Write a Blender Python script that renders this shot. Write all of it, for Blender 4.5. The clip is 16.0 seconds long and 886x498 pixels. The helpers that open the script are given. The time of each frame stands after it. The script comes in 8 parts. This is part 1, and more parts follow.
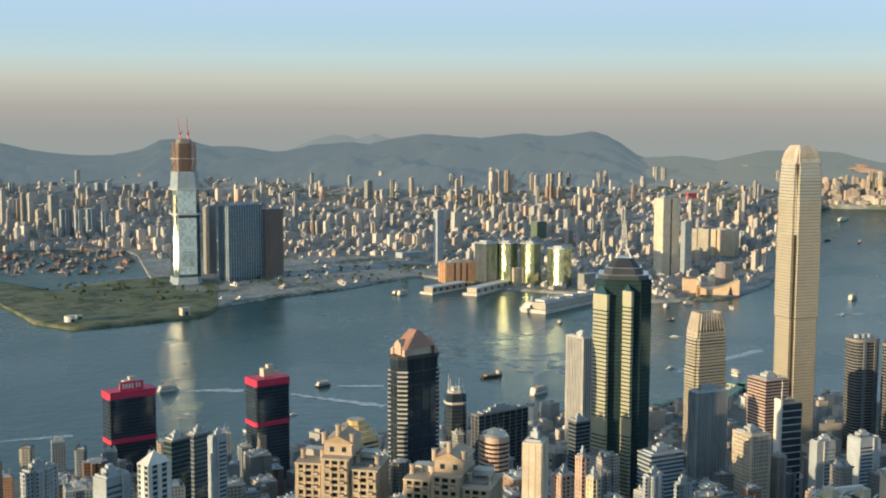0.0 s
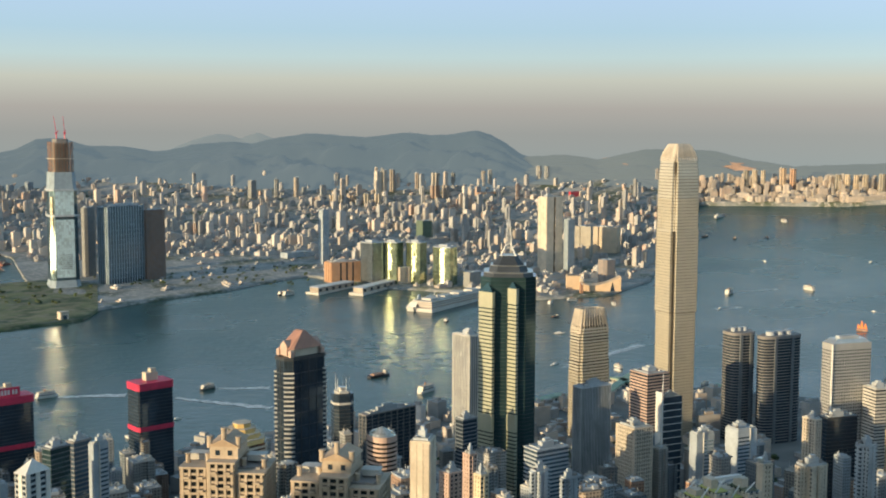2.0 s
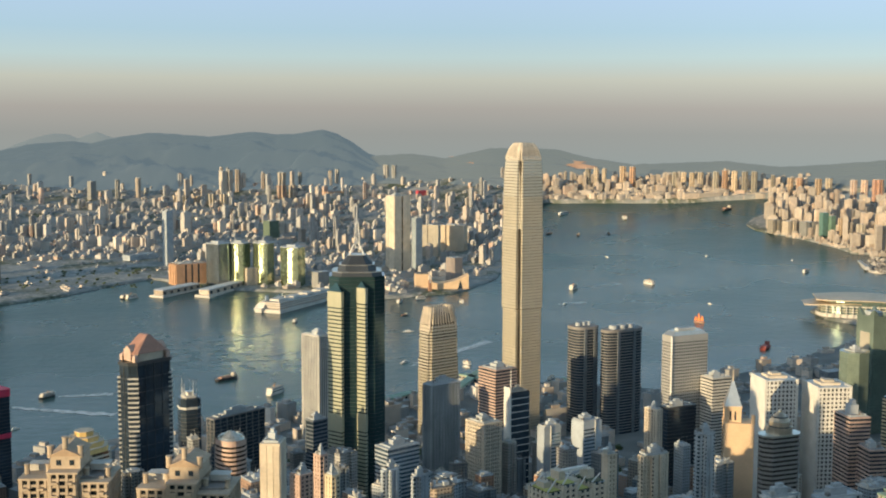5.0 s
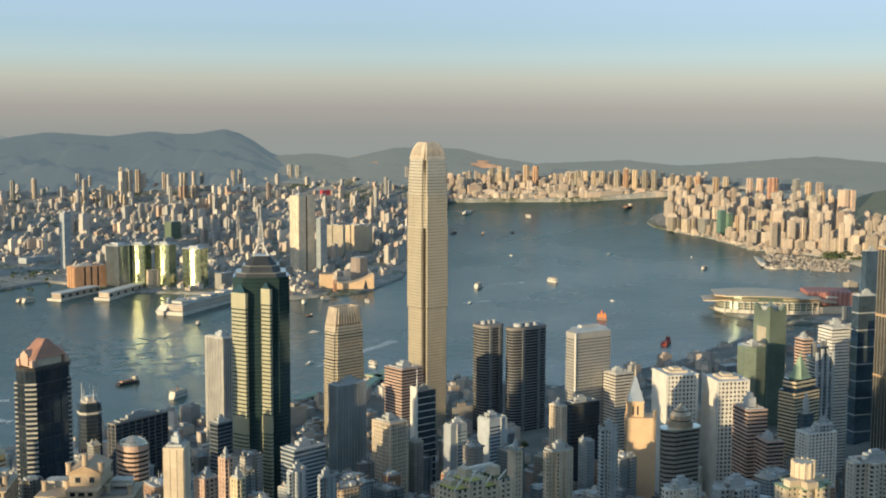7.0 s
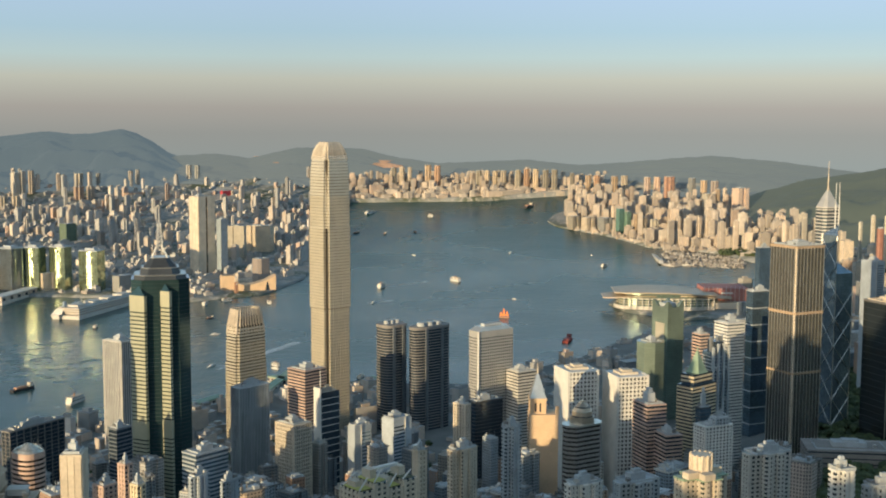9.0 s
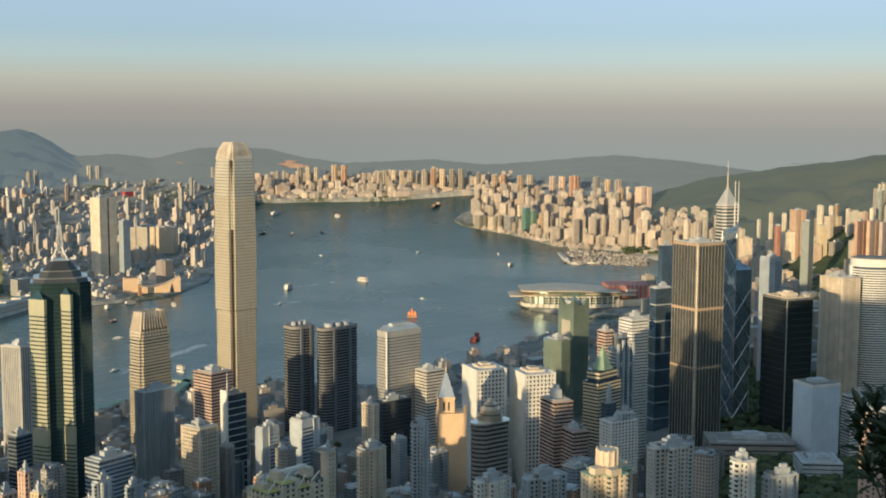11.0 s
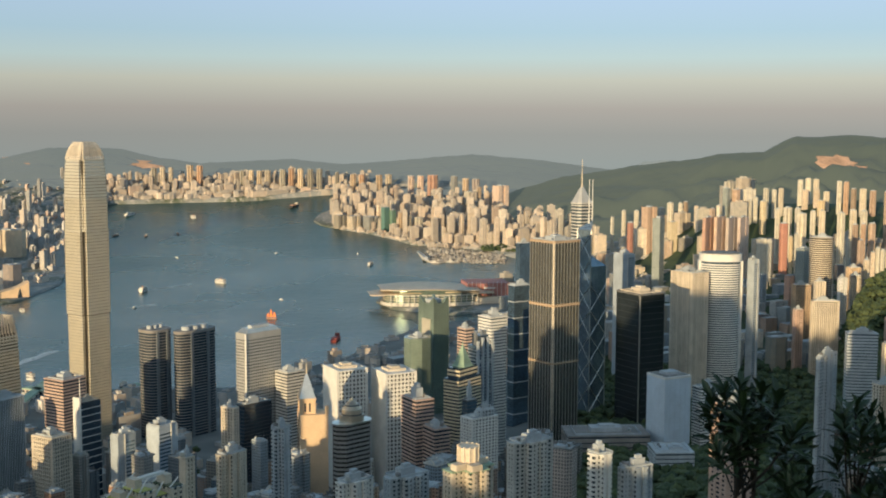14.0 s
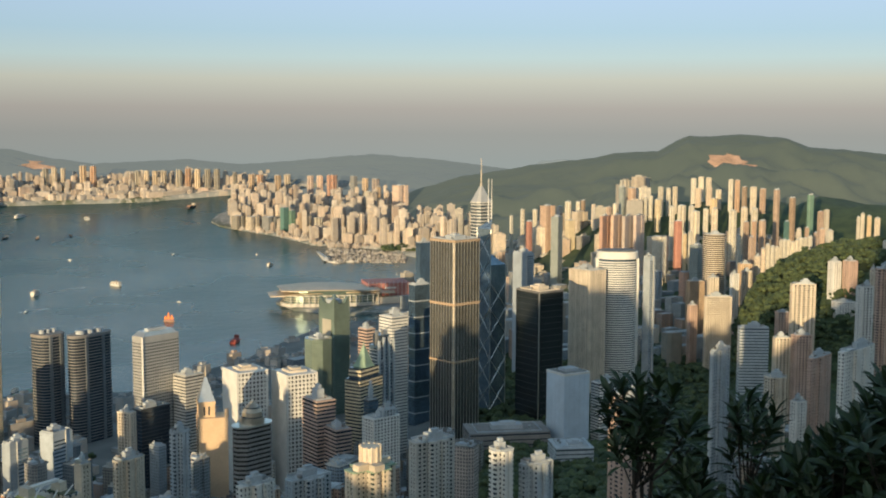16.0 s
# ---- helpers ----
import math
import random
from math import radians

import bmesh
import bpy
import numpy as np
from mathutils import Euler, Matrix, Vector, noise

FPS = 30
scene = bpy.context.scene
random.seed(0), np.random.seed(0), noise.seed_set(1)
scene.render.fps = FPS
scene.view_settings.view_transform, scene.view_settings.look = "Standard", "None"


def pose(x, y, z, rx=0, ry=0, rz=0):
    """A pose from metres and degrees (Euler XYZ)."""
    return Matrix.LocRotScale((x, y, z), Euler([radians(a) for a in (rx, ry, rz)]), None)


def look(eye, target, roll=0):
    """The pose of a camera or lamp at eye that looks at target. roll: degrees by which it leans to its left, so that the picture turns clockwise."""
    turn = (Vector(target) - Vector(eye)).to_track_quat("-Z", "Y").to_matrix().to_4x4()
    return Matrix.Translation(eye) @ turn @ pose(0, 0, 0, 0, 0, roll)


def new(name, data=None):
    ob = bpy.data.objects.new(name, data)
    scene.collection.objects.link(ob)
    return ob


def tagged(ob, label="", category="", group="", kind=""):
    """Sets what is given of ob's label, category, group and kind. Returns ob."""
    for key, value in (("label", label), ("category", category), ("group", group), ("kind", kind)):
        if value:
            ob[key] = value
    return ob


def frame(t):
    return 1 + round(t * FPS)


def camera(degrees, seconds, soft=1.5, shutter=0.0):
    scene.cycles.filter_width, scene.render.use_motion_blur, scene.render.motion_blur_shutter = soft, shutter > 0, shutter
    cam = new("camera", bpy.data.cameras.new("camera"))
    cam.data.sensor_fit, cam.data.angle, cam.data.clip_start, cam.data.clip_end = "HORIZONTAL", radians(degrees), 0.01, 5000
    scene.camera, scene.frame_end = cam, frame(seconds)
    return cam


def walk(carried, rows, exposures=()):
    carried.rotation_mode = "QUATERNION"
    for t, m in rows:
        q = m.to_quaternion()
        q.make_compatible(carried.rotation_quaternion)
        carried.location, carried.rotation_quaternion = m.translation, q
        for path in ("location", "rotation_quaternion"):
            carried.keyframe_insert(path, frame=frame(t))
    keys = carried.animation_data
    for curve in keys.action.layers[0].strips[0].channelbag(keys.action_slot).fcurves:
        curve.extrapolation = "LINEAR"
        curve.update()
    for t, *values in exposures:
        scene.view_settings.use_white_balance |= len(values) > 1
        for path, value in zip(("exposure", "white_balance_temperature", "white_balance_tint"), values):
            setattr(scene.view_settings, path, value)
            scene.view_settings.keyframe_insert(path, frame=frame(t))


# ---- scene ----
EXPOSE = [(0.0, 0.24, 6600, 4), (8.0, 0.10, 6690, 4), (12.0, 0.02, 6720, 4), (14.0, 0.05, 6720, 4), (16.0, 0.08, 6720, 4)]
HEIGHT = 430.0
EYE = Vector((0, 0, HEIGHT))

# The camera stands on a hillside path and pans: seconds, yaw, pitch, roll.
cam = camera(40.94, 16.0, soft=2.0)
PAN = [
    (0, -40.000, -5.869, -0.231), (0.5, -41.793, -5.879, -0.231), (1, -43.106, -5.885, -0.231), (1.5, -44.285, -5.885, -0.232),
    (2, -45.535, -5.884, -0.231), (2.5, -46.588, -5.883, -0.231), (3, -47.897, -5.891, -0.230), (3.5, -49.055, -5.897, -0.229),
    (4, -50.321, -5.896, -0.231), (6.5, -56.454, -5.894, -0.225), (7, -57.493, -5.897, -0.230), (7.5, -58.412, -5.899, -0.225),
    (8, -59.544, -5.900, -0.229), (8.5, -60.736, -5.899, -0.224), (9, -62.216, -5.888, -0.228), (9.5, -63.006, -5.891, -0.228),
    (10, -64.302, -5.887, -0.223), (12.5, -69.821, -5.885, -0.227), (13, -70.956, -5.887, -0.230), (13.5, -72.022, -5.886, -0.231),
    (14, -73.519, -5.878, -0.232), (14.5, -74.716, -5.884, -0.232), (15, -75.989, -5.887, -0.232), (15.5, -77.097, -5.883, -0.229),
    (16, -78.356, -5.876, -0.230),
]
walk(cam, [(t, pose(0, 0, HEIGHT, 90 + p, r, y)) for t, y, p, r in PAN], EXPOSE)

# ---- light ----
SUN_AZ, SUN_EL = 279.0, 5.2
world = bpy.data.worlds.new("evening_sky")
scene.world = world
world.use_nodes = True
wn, wl = world.node_tree.nodes, world.node_tree.links
wn.clear()
sky = wn.new("ShaderNodeTexSky")
sky.sky_type, sky.sun_disc = "NISHITA", False
sky.sun_elevation, sky.sun_rotation = radians(SUN_EL), radians(SUN_AZ)
sky.air_density, sky.dust_density, sky.ozone_density = 1.0, 1.0, 1.6
scale = wn.new("ShaderNodeVectorMath")
scale.operation = "SCALE"
scale.inputs["Scale"].default_value = 0.375
wl.new(sky.outputs[0], scale.inputs[0])
coord = wn.new("ShaderNodeTexCoord")
split = wn.new("ShaderNodeSeparateXYZ")
wl.new(coord.outputs["Generated"], split.inputs[0])
# the layer of evening haze that lies on the horizon all round
band = wn.new("ShaderNodeMapRange")
band.inputs["From Min"].default_value, band.inputs["From Max"].default_value = -0.03, 0.12
wl.new(split.outputs["Z"], band.inputs["Value"])
ramp = wn.new("ShaderNodeValToRGB")
HAZE = ((0.0, (0.275, 0.30, 0.305)), (0.16, (0.295, 0.297, 0.294)), (0.30, (0.37, 0.342, 0.326)), (0.46, (0.495, 0.495, 0.445)),
        (0.58, (0.465, 0.572, 0.60)), (0.72, (0.40, 0.55, 0.675)), (1.0, (0.425, 0.56, 0.795)))
for i, (at, colour) in enumerate(HAZE):
    stop = ramp.color_ramp.elements[i] if i < 2 else ramp.color_ramp.elements.new(at)
    stop.position, stop.color = at, (*colour, 1)
wl.new(band.outputs[0], ramp.inputs[0])
fade = wn.new("ShaderNodeMapRange")
fade.interpolation_type = "SMOOTHSTEP"
fade.inputs["From Min"].default_value, fade.inputs["From Max"].default_value = 0.11, 0.35
wl.new(split.outputs["Z"], fade.inputs["Value"])
blend = wn.new("ShaderNodeMix")
blend.data_type = "RGBA"
wl.new(fade.outputs[0], blend.inputs["Factor"])
# the haze glows more towards the east, away from the sun
side = wn.new("ShaderNodeVectorMath")
side.operation = "DOT_PRODUCT"
wl.new(coord.outputs["Generated"], side.inputs[0])
side.inputs[1].default_value = (math.sin(radians(98)), math.cos(radians(98)), 0)
gain = wn.new("ShaderNodeMapRange")
gain.interpolation_type = "SMOOTHSTEP"
for key, value in (("From Min", 0.70), ("From Max", 1.0), ("To Min", 1.0), ("To Max", 1.14)):
    gain.inputs[key].default_value = value
wl.new(side.outputs["Value"], gain.inputs["Value"])
haze_glow = wn.new("ShaderNodeVectorMath")
haze_glow.operation = "SCALE"
wl.new(ramp.outputs[0], haze_glow.inputs[0])
wl.new(gain.outputs[0], haze_glow.inputs["Scale"])
wl.new(haze_glow.outputs[0], blend.inputs["A"])
wl.new(scale.outputs[0], blend.inputs["B"])
back = wn.new("ShaderNodeBackground")
wl.new(blend.outputs["Result"], back.inputs["Color"])
wout = wn.new("ShaderNodeOutputWorld")
wl.new(back.outputs[0], wout.inputs["Surface"])

sun = new("sun", bpy.data.lights.new("sun", "SUN"))
sun.data.energy, sun.data.angle, sun.data.color = 5.7, radians(0.5), (1.0, 0.755, 0.46)
_s = Vector((math.sin(radians(SUN_AZ)) * math.cos(radians(SUN_EL)), math.cos(radians(SUN_AZ)) * math.cos(radians(SUN_EL)), math.sin(radians(SUN_EL))))
sun.matrix_world = look(_s * 900 + EYE, EYE)

# ---- materials ----


def nodes(name):
    m = bpy.data.materials.new(name)
    m.use_nodes = True
    nt = m.node_tree
    return m, nt, nt.nodes["Principled BSDF"]


def add(nt, kind, **values):
    n = nt.nodes.new("ShaderNode" + kind)
    for key, value in values.items():
        n.inputs[key.replace("_", " ")].default_value = value
    return n


def math_node(nt, op, a, b=None):
    n = nt.nodes.new("ShaderNodeMath")
    n.operation = op
    for i, v in enumerate((a, b)):
        if v is None:
            continue
        if isinstance(v, (int, float)):
            n.inputs[i].default_value = v
        else:
            nt.links.new(v, n.inputs[i])
    return n.outputs[0]


def mix(nt, fac, a, b):
    n = nt.nodes.new("ShaderNodeMix")
    n.data_type = "RGBA"
    for sock, v in ((n.inputs["Factor"], fac), (n.inputs["A"], a), (n.inputs["B"], b)):
        if isinstance(v, (int, float)):
            sock.default_value = v
        elif isinstance(v, tuple):
            sock.default_value = (*v, 1)
        else:
            nt.links.new(v, sock)
    return n.outputs["Result"]


def grime(nt, size, low, high, detail=4):
    """Soft noise in the world's metres, stretched to low..high."""
    pos = nt.nodes.new("ShaderNodeNewGeometry").outputs["Position"]
    n = add(nt, "TexNoise", Scale=1 / size, Detail=detail)
    nt.links.new(pos, n.inputs["Vector"])
    r = add(nt, "MapRange", From_Min=0.3, From_Max=0.7, To_Min=low, To_Max=high)
    nt.links.new(n.outputs["Fac"], r.inputs["Value"])
    return r.outputs[0]


def scaled(nt, colour, fac):
    n = nt.nodes.new("ShaderNodeVectorMath")
    n.operation = "SCALE"
    if isinstance(colour, tuple):
        n.inputs[0].default_value = colour
    else:
        nt.links.new(colour, n.inputs[0])
    nt.links.new(fac, n.inputs["Scale"])
    return n.outputs[0]


MATS = {}


def paint(name, colour, rough=0.75, metal=0.0, vary=0.18, size=14.0, tint=0.0):
    """Painted concrete, stone or metal: weathered at two scales; tint lets each object differ a little."""
    if name in MATS:
        return MATS[name]
    m, nt, p = nodes(name)
    c = scaled(nt, colour, grime(nt, size, 1 - vary, 1 + vary * 0.6))
    c = scaled(nt, c, grime(nt, size * 0.12, 1 - vary * 0.6, 1 + vary * 0.4, 2))
    if tint:
        info = nt.nodes.new("ShaderNodeObjectInfo")
        r = add(nt, "MapRange", To_Min=1 - tint, To_Max=1 + tint * 0.5)
        nt.links.new(info.outputs["Random"], r.inputs["Value"])
        c = scaled(nt, c, r.outputs[0])
    nt.links.new(c, p.inputs["Base Color"])
    p.inputs["Roughness"].default_value, p.inputs["Metallic"].default_value = rough, metal
    MATS[name] = m
    return m


def wall_axes(nt):
    """Metres along a wall and up it, whichever way it faces."""
    geo = nt.nodes.new("ShaderNodeNewGeometry")
    cross = nt.nodes.new("ShaderNodeVectorMath")
    cross.operation = "CROSS_PRODUCT"
    nt.links.new(geo.outputs["True Normal"], cross.inputs[0])
    cross.inputs[1].default_value = (0, 0, 1)
    dot = nt.nodes.new("ShaderNodeVectorMath")
    dot.operation = "DOT_PRODUCT"
    nt.links.new(cross.outputs[0], dot.inputs[0])
    nt.links.new(geo.outputs["Position"], dot.inputs[1])
    sep = nt.nodes.new("ShaderNodeSeparateXYZ")
    nt.links.new(geo.outputs["Position"], sep.inputs[0])
    nor = nt.nodes.new("ShaderNodeSeparateXYZ")
    nt.links.new(geo.outputs["True Normal"], nor.inputs[0])
    return dot.outputs["Value"], sep.outputs["Z"], nor.outputs["Z"]


def stripe(nt, value, period, share):
    """1 on a share of every period, else 0."""
    f = math_node(nt, "FRACT", math_node(nt, "DIVIDE", value, period))
    return math_node(nt, "LESS_THAN", f, share)


def glass(name, colour, rough=0.08, metal=0.55, floor=3.8, bay=3.0, seam=0.35, blinds=0.18, askew=0.0):
    """Curtain wall: tinted panes with faint seams; single panes differ (blinds, lit rooms off) and may sit askew."""
    if name in MATS:
        return MATS[name]
    m, nt, p = nodes(name)
    u, v, up = wall_axes(nt)
    cell = nt.nodes.new("ShaderNodeCombineXYZ")
    nt.links.new(math_node(nt, "FLOOR", math_node(nt, "DIVIDE", u, bay)), cell.inputs[0])
    nt.links.new(math_node(nt, "FLOOR", math_node(nt, "DIVIDE", v, floor)), cell.inputs[1])
    white = nt.nodes.new("ShaderNodeTexWhiteNoise")
    nt.links.new(cell.outputs[0], white.inputs["Vector"])
    r = add(nt, "MapRange", To_Min=1 - blinds, To_Max=1 + blinds)
    nt.links.new(white.outputs["Value"], r.inputs["Value"])
    c = scaled(nt, colour, r.outputs[0])
    line = math_node(nt, "MAXIMUM", stripe(nt, v, floor, seam / floor), stripe(nt, u, bay, 0.12))
    c = mix(nt, math_node(nt, "MULTIPLY", line, 0.55), c, (colour[0] * 0.35, colour[1] * 0.35, colour[2] * 0.35))
    c = scaled(nt, c, grime(nt, 40, 0.8, 1.2))
    nt.links.new(c, p.inputs["Base Color"])
    rr = add(nt, "MapRange", To_Min=rough * 0.7, To_Max=rough * 1.5)
    nt.links.new(white.outputs["Value"], rr.inputs["Value"])
    nt.links.new(rr.outputs[0], p.inputs["Roughness"])
    p.inputs["Metallic"].default_value = metal
    if askew:
        tilt = nt.nodes.new("ShaderNodeVectorMath")
        tilt.operation = "MULTIPLY_ADD"
        nt.links.new(white.outputs["Color"], tilt.inputs[0])
        tilt.inputs[1].default_value, tilt.inputs[2].default_value = (askew,) * 3, (-askew / 2,) * 3
        total = nt.nodes.new("ShaderNodeVectorMath")
        nt.links.new(nt.nodes.new("ShaderNodeNewGeometry").outputs["Normal"], total.inputs[0])
        nt.links.new(tilt.outputs[0], total.inputs[1])
        unit_n = nt.nodes.new("ShaderNodeVectorMath")
        unit_n.operation = "NORMALIZE"
        nt.links.new(total.outputs[0], unit_n.inputs[0])
        nt.links.new(unit_n.outputs[0], p.inputs["Normal"])
    MATS[name] = m
    return m


def facade(name, colour, pane=(0.17, 0.20, 0.23), floor=3.1, bay=3.4, share=(0.5, 0.55), tint=0.35, island=False, even=0.0):
    """Rendered wall of a block of flats far off: a grid of small windows, each block of its own shade."""
    if name in MATS:
        return MATS[name]
    m, nt, p = nodes(name)
    u, v, up = wall_axes(nt)
    if island:
        rnd = nt.nodes.new("ShaderNodeNewGeometry").outputs["Random Per Island"]
    else:
        rnd = nt.nodes.new("ShaderNodeObjectInfo").outputs["Random"]
    hue = nt.nodes.new("ShaderNodeValToRGB")
    hue.color_ramp.interpolation = "CONSTANT"
    for i, (at, k) in enumerate(((0, (0.95, 0.97, 0.98)), (0.2, (1.05, 0.95, 0.85)), (0.36, (0.72, 0.78, 0.82)), (0.56, (0.80, 0.72, 0.64)),
                                 (0.68, (1.15, 1.12, 1.05)), (0.78, (0.55, 0.59, 0.62)), (0.93, (0.95, 0.72, 0.6)))):
        stop = hue.color_ramp.elements[i] if i < 2 else hue.color_ramp.elements.new(at)
        stop.position, stop.color = at, (*(c * (k[j] + (1 - k[j]) * even) for j, c in enumerate(colour)), 1)
    nt.links.new(rnd, hue.inputs[0])
    jit = math_node(nt, "FRACT", math_node(nt, "MULTIPLY", rnd, 37.7))
    r = add(nt, "MapRange", To_Min=1 - tint, To_Max=1.1)
    nt.links.new(jit, r.inputs["Value"])
    c = scaled(nt, hue.outputs[0], r.outputs[0])
    c = scaled(nt, c, grime(nt, 11, 0.82, 1.1))
    hole = math_node(nt, "MULTIPLY", stripe(nt, v, floor, share[0]), stripe(nt, u, bay, share[1]))
    side = math_node(nt, "LESS_THAN", up, 0.5)
    hole = math_node(nt, "MULTIPLY", hole, side)
    c = mix(nt, math_node(nt, "MULTIPLY", hole, 0.8), c, pane)
    # flat roofs are felted and grey
    felt = scaled(nt, (0.32, 0.32, 0.31), grime(nt, 30, 0.5, 1.4))
    c = mix(nt, math_node(nt, "GREATER_THAN", up, 0.5), c, felt)
    nt.links.new(c, p.inputs["Base Color"])
    rough = add(nt, "MapRange", To_Min=0.75, To_Max=0.15)
    nt.links.new(hole, rough.inputs["Value"])
    nt.links.new(rough.outputs[0], p.inputs["Roughness"])
    MATS[name] = m
    return m


CONCRETE = paint("pale_concrete", (0.54, 0.51, 0.46))
HONEY = paint("honey_render", (0.64, 0.53, 0.36), tint=0.1)
GILT = paint("gilt_roof", (0.66, 0.45, 0.17), 0.45, 0.15)
CREAM = paint("cream_render", (0.60, 0.51, 0.40), tint=0.15)
SAND = paint("sandstone_render", (0.46, 0.365, 0.27), tint=0.1)
# pale walls with the blue dimness of shade put into their colour
SHADE_TILE = paint("shade_blue_tile", (0.37, 0.41, 0.445), tint=0.2)
WHITE = paint("white_tile", (0.66, 0.635, 0.59), vary=0.12)
GREY = paint("grey_concrete", (0.42, 0.445, 0.46), tint=0.15)
BROWN = paint("brown_stone", (0.36, 0.20, 0.13))
PINK = paint("pink_granite", (0.50, 0.35, 0.28))
ORANGE = paint("buff_stone", (0.63, 0.45, 0.29), vary=0.1)
DARK = paint("dark_steel", (0.06, 0.065, 0.07), 0.45, 0.4)
RED = paint("red_enamel", (0.58, 0.035, 0.09), 0.5)
COPPER = paint("copper_roof", (0.38, 0.20, 0.145), 0.55)
BRONZE = paint("bronze_dome", (0.46, 0.38, 0.29), 0.35, 0.6)
VERDIGRIS = paint("verdigris_roof", (0.25, 0.34, 0.24), 0.6)
STEEL = paint("brushed_steel", (0.62, 0.60, 0.56), 0.32, 0.8, 0.1)
GOLD = paint("champagne_cladding", (0.51, 0.465, 0.375), 0.4, 0.25, 0.08)
G_HOLE = glass("deep_window", (0.03, 0.035, 0.04), 0.1, 0.3)
# a white box's wall, the blue of its shade put into the colour
SHADE_BLUE = paint("shade_blue_cladding", (0.50, 0.58, 0.66), 0.5, 0.0, 0.1)
ROOF = paint("roof_felt", (0.24, 0.23, 0.22), 0.9, vary=0.35, size=8, tint=0.3)
G_DARK = glass("black_glass", (0.07, 0.10, 0.135), 0.08, 0.6)
G_SLATE_GREY = glass("grey_glass", (0.20, 0.235, 0.26), 0.1, 0.65)
G_INK = glass("ink_glass", (0.045, 0.055, 0.06), 0.06, 0.5, seam=0.3, blinds=0.08)
G_BRONZE = glass("bronze_glass", (0.14, 0.12, 0.10), 0.08, 0.7)
G_BLUE = glass("blue_glass", (0.17, 0.25, 0.33), 0.08, 0.7)
G_SKY = glass("pale_blue_glass", (0.34, 0.42, 0.48), 0.09, 0.7, 3.9, 3.0)
G_SAGE = glass("sage_glass", (0.24, 0.30, 0.25), 0.16, 0.4, blinds=0.06)
G_GREEN = glass("green_glass", (0.055, 0.105, 0.11), blinds=0.1)
G_SILVER = glass("silver_glass", (0.60, 0.55, 0.46), 0.18, 0.7, 4.0, 1.6)
G_PALE = glass("sky_pale_cladding", (0.62, 0.74, 0.74), 0.3, 0.25, 8.4, 6.0, blinds=0.03)
STEEL_WALL = paint("aluminium_wall", (0.47, 0.455, 0.43), 0.45, 0.3, 0.1)
YELLOW = paint("yellow_green_tiles", (0.50, 0.48, 0.14))
G_RIB = glass("brown_glass", (0.125, 0.125, 0.115), 0.16, 0.4, 4.1, 2.7)
TAUPE = paint("taupe_granite", (0.24, 0.22, 0.205))
GREYSTONE = paint("grey_granite", (0.14, 0.155, 0.17), 0.5)
# shaft panels with the yellow of the sun on them put into the colour
SUN_STRAW = paint("sun_straw_panels", (0.46, 0.45, 0.33), 0.35, 0.25, 0.08)
TAN = paint("tan_tiles", (0.42, 0.30, 0.20), 0.7)

# ---- plan: places are given by bearing (degrees from north) and distance from the camera ----
NEAR, FAR = 2600.0, 4850.0


def shrink(d):
    """Beyond the harbour the plain is drawn in, and all on it is made smaller alike, to stay within the lens's reach."""
    if d <= NEAR:
        return 1.0
    return (NEAR + (FAR - NEAR) * (1 - math.exp(-(d - NEAR) / (FAR - NEAR)))) / d


def flat(az, d):
    return d * math.sin(radians(az)), d * math.cos(radians(az))


def spot(az, d, z=0.0):
    k = shrink(d)
    x, y = flat(az, d)
    return Vector((x * k, y * k, HEIGHT + (z - HEIGHT) * k))


def curve(x, points):
    return float(np.interp(x, [p[0] for p in points], [p[1] for p in points]))


def lump(x, y, size, seed=0.0):
    return noise.fractal(Vector((x / size, y / size, seed)), 0.9, 2.1, 5)


RADIAL = ((0, 428.3), (3, 428.2), (9, 424), (28, 392), (60, 346), (150, 258), (300, 168), (500, 95), (800, 40), (1100, 14), (1300, 5), (9000, 5))
# bumps and dips of the unseen western ridge, fitted to where shade should fall
SHADE_CREST = ((-2585, 350), (-885, 560), (-219, 570), (-65, 560), (25, 540), (57, 500), (64, 328), (90, 300), (131, 290), (160, 280), (185, 290), (190, 362), (200, 362), (205, 288), (254, 280), (260, 322), (268, 322), (274, 262), (292, 262), (302, 300), (310, 320), (330, 300), (336, 275), (366, 275), (374, 312), (394, 330), (403, 388), (463, 392), (482, 372), (496, 340), (540, 305), (572, 294), (600, 280), (657, 222), (715, 205), (777, 215), (865, 215), (925, 190), (1010, 170), (1315, 100), (1725, 0))


